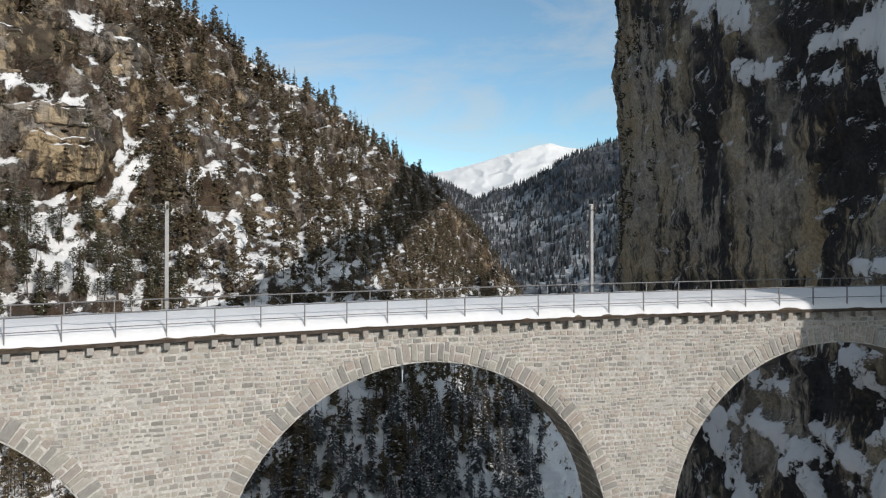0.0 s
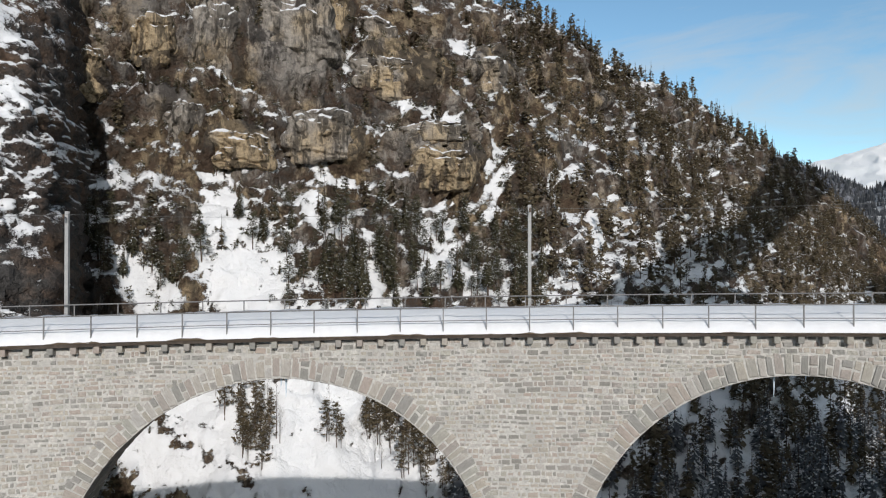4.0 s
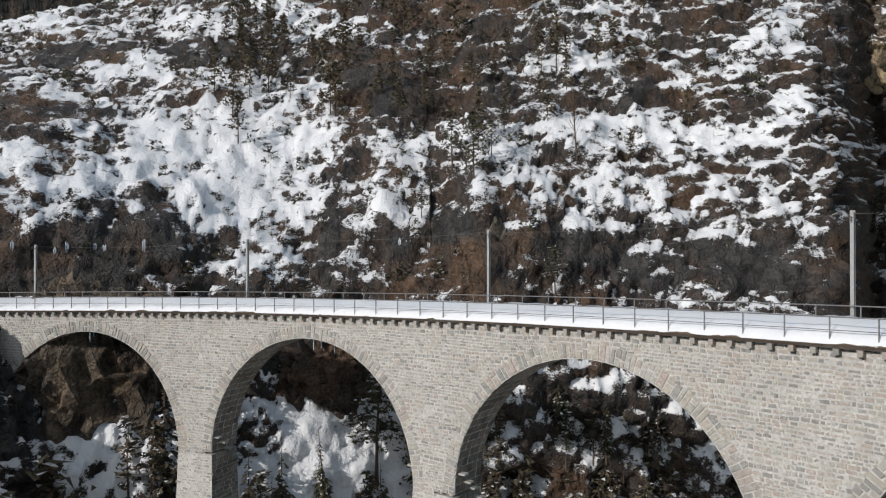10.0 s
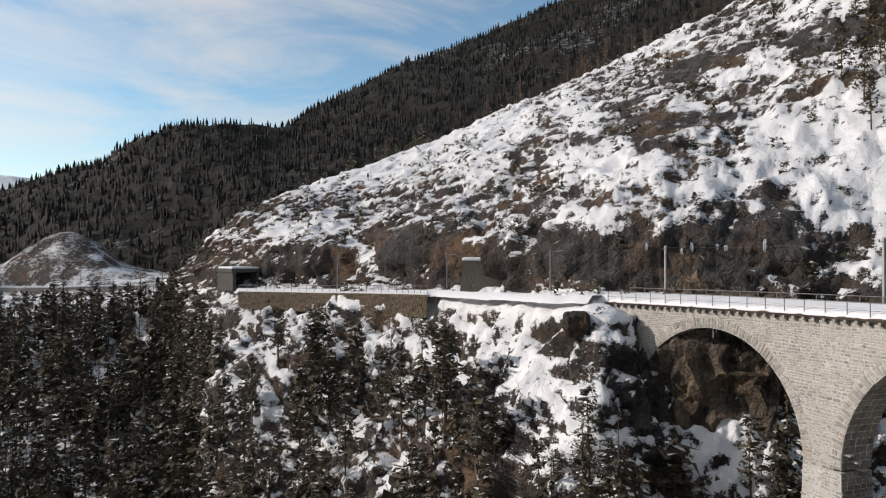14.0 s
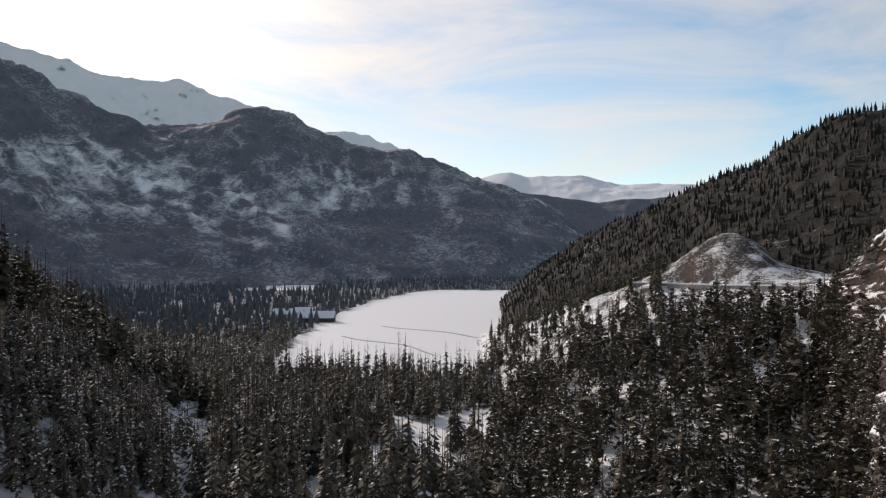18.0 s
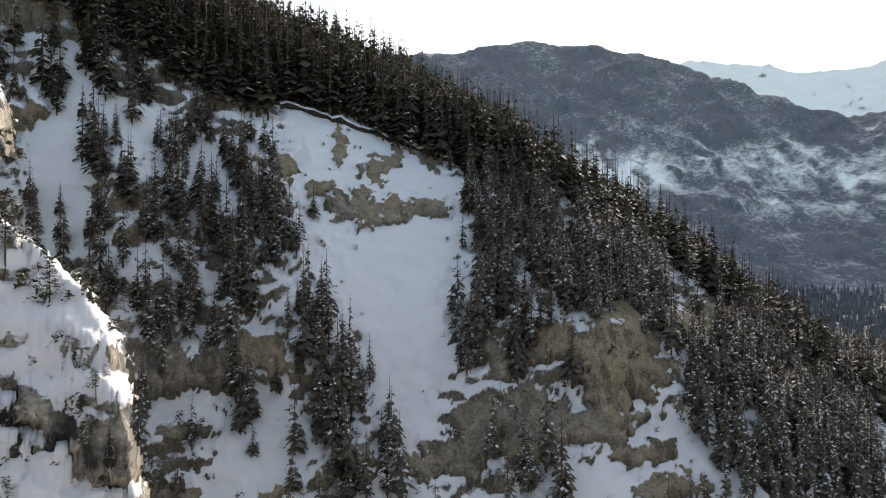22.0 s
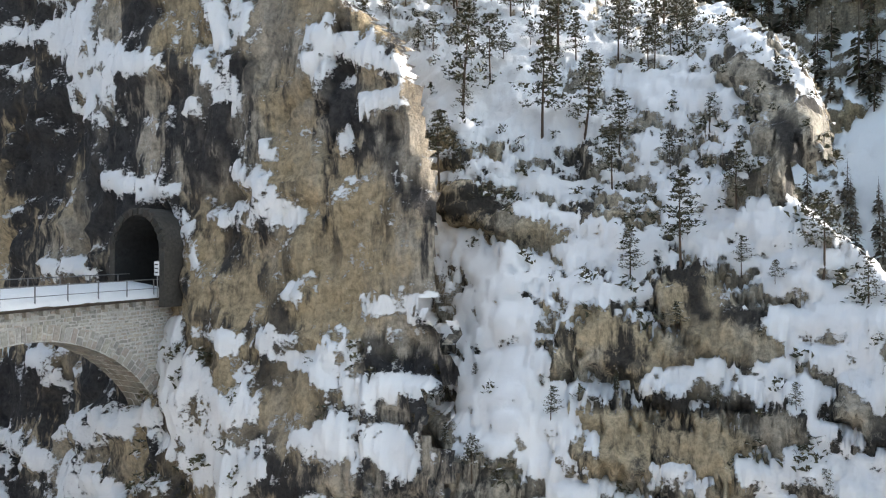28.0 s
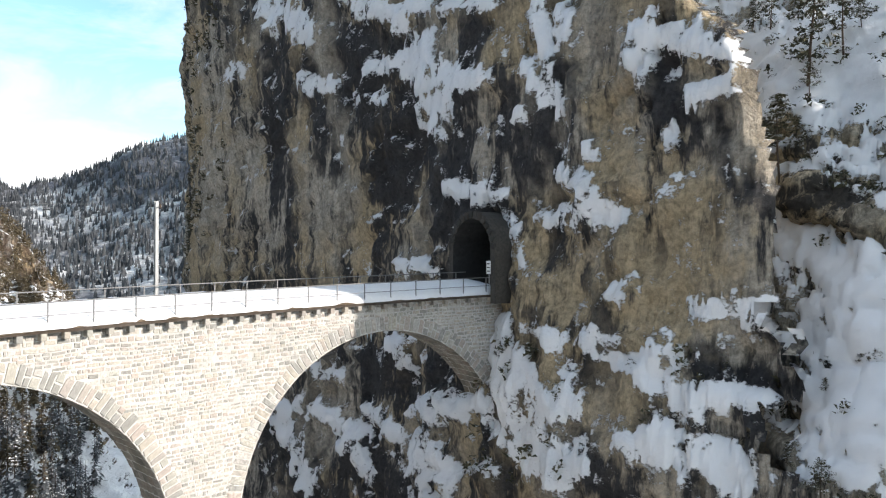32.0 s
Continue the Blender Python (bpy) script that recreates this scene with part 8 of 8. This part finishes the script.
for k, (a0, a1, w) in enumerate((((181.2, 560), (190.5, 690), 2.2), ((186, 480), (194, 610), 1.6))):
    trail = tagged(new("field_track"), "trodden track winding across the snowfield", "track", group="tracks over the field")
    pts = []
    for u in np.linspace(0, 1, 40):
        az, r = a0[0] + (a1[0] - a0[0]) * u, a0[1] + (a1[1] - a0[1]) * u
        pts.append(line_pt(az + 0.25 * math.sin(u * 9 + k), r + 8 * math.sin(u * 5), -69.55))
    V_t, F_t = [], []
    for i, p in enumerate(pts):
        d = (pts[min(i + 1, 39)] - pts[max(i - 1, 0)]).normalized()
        sd = Vector((-d.y, d.x, 0)) * w * 0.5
        V_t += [p + sd * 1.6 - Vector((0, 0, 0.6)), p + sd, p - sd, p - sd * 1.6 - Vector((0, 0, 0.6))]
        if i:
            F_t += [(4 * i - 4 + q, 4 * i - 3 + q, 4 * i + 1 + q, 4 * i + q) for q in range(3)]
    part("trodden_snow", np_mesh("trodden_snow", np.array(V_t), np.array(F_t), [M_TRACK]), M_TRACK, trail)
lone = tree_thing("tall_larch", "tall bare larch standing alone at the snowfield's edge", bare_tree(360, 27.0, 60), 27.0, 0.3, (("bare_crown", M_TWIG),), 0.1, 1, "")
lone.matrix_basis = Matrix.Translation(line_pt(189.3, 400, -70))

# the overhanging turf over the landslide scar
lip = tagged(new("turf_overhang"), "dark overhanging turf edge with snow on top above the scar", "overhang")
secs, top = [], []
L = LAND["south_valley_side"]
for k, az in enumerate(np.arange(-122.0, -107.5, 0.5)):
    i = int(np.argmin(np.abs(L["az"] - az)))
    col = L["V"][i]
    j = int(np.argmin(np.abs(col[:, 2] - EYE_Z - np.interp(az, [-122, -116, -109], [27, 34, 41]))))
    p = Vector(col[j])
    d = Vector((*bearing(az), 0))
    thick = 0.55 + 0.4 * math.sin(k * 0.9) * math.sin(k * 2.3)
    q = p - d * (1.2 + 0.7 * math.sin(k * 1.7))
    secs.append([q + Vector((0, 0, -0.35)), q + Vector((0, 0, thick)), p + d * 4 + Vector((0, 0, thick + 1.2)), p + d * 4 + Vector((0, 0, -1.5))])
    top.append([q + Vector((0, 0, thick)) - d * 0.2, q + Vector((0, 0, thick + 0.45)), p + d * 4.2 + Vector((0, 0, thick + 2.0)), p + d * 4.2 + Vector((0, 0, thick + 1.1))])
part("soil_edge", quad_solid(secs), plain_mat("dark_soil", (0.045, 0.034, 0.025), 0.4, 1.5, 0.95, 0.0, 0.1), lip)
part("snow_cover", quad_solid(top), M_SNOW, lip, "snow on the turf")

# ---- small things on the viaduct ----
ice_m, nt_i, b_i = node_mat("clear_ice")
b_i.inputs["Base Color"].default_value = (0.72, 0.82, 0.9, 1)
b_i.inputs["Roughness"].default_value = 0.15
nt_i.links.new(ramp(nt_i, noise_tex(nt_i, nt_i.nodes.new("ShaderNodeTexCoord").outputs["Object"], 9.0), [(0.3, (0.6, 0.72, 0.82)), (0.7, (0.8, 0.88, 0.93))]), b_i.inputs["Base Color"])
rg = random.Random(11)
for k, sc in enumerate(CROWNS):
    for q in range(2 if k % 2 else 3):
        ln = rg.uniform(0.5, 1.3)
        s = sc + rg.uniform(-1.2, 1.0)
        ic = tagged(new("icicle"), "long icicle hanging from the arch crown", "icicle", group="icicles under the arches")
        top_p = on_deck(s, R_WALL + rg.uniform(0.4, 2.4), crown_z(sc) - ARCH_R + math.sqrt(ARCH_R ** 2 - (s - sc) ** 2) + 0.02)
        bm = bmesh.new()
        bmesh.ops.create_cone(bm, cap_ends=True, segments=7, radius1=0.01, radius2=0.07, depth=ln)
        for v in bm.verts:
            v.co.x += 0.02 * math.sin(v.co.z * 5)
        ic.matrix_basis = Matrix.Translation(top_p - Vector((0, 0, ln / 2)))
        part("ice", bm, ice_m, ic)
# ice hanging on the rock cut
L = LAND["west_hillside"]
for az in (110.5, 113.2, 113.8, 115.6, 116.4, 118.8, 88.5, 91.0):
    col = L["V"][int(np.argmin(np.abs(L["az"] - az)))]
    q = col[int(np.argmin(np.abs(col[:, 2] - EYE_Z - rg.uniform(0.5, 2.0)) + 100 * (np.hypot(col[:, 0], col[:, 1]) < 70)))]
    ln = rg.uniform(0.9, 1.8)
    ic = tagged(new("icicle"), "frozen trickle hanging down the dark rock cut", "icicle", group="icicles on the rock cut")
    d = bearing(az)
    ic.matrix_basis = Matrix.Translation((q[0] - d[0] * 0.35, q[1] - d[1] * 0.35, q[2] - ln / 2 + 0.4))
    for o in (-0.13, 0.0, 0.1):
        bm = bmesh.new()
        bmesh.ops.create_cone(bm, cap_ends=True, segments=7, radius1=0.01, radius2=0.05, depth=ln * rg.uniform(0.5, 1.0))
        bmesh.ops.translate(bm, vec=(d[1] * o, -d[0] * o, 0.0), verts=bm.verts)
        part("ice", bm, ice_m, ic)
# springer stones left jutting from the pier flanks
for sp in PIERS:
    for sgn in (-1, 1):
        for q in range(4):
            zz = crown_z(sp) - ARCH_R + 1.6 - q * 0.62 - rg.random() * 0.2
            ds = math.sqrt(max(0.0, ARCH_R ** 2 - max(0.0, zz - crown_z(sp) + ARCH_R) ** 2))
            s0 = sp + sgn * (PITCH / 2 - ds - 0.2)
            m = Matrix.Translation(on_deck(s0, R_WALL + 0.5 + q * 0.62, zz)) @ Matrix.Rotation(radians(deck_turn(s0)), 4, "Z")
            part("jutting_stone", box_bm((rg.uniform(1.3, 1.9), 0.5, 0.14), bevel=0.02), M_RING, viaduct, matrix=m)

# Board added in place of the jagged white snow and ice on the jamb stones.
sign = tagged(new("tunnel_sign"), "white barred board in place of jagged snow and ice on the jamb", "sign")
sign.matrix_basis = portal.matrix_basis @ Matrix.Translation((-1.3, -2.55, 0.0))
part("post", tube([(0, 0, 0), (0, 0, 2.4)], 0.03), M_STEEL, sign)
part("board", box_bm((0.04, 0.45, 0.9), (-0.05, 0, 1.9), 0.005), plain_mat("white_enamel", (0.75, 0.75, 0.73), 0.05, 5, 0.5), sign, "white board")
for k in range(3):
    part("dark_bar", box_bm((0.01, 0.3, 0.08), (-0.075, 0, 1.65 + 0.25 * k)), M_VOID, sign)


# ---- single blocks of the wall that the view passes nearest ----
for b in near:
    part("block", STONES[b[1]], M_STONE, viaduct, matrix=b[0])
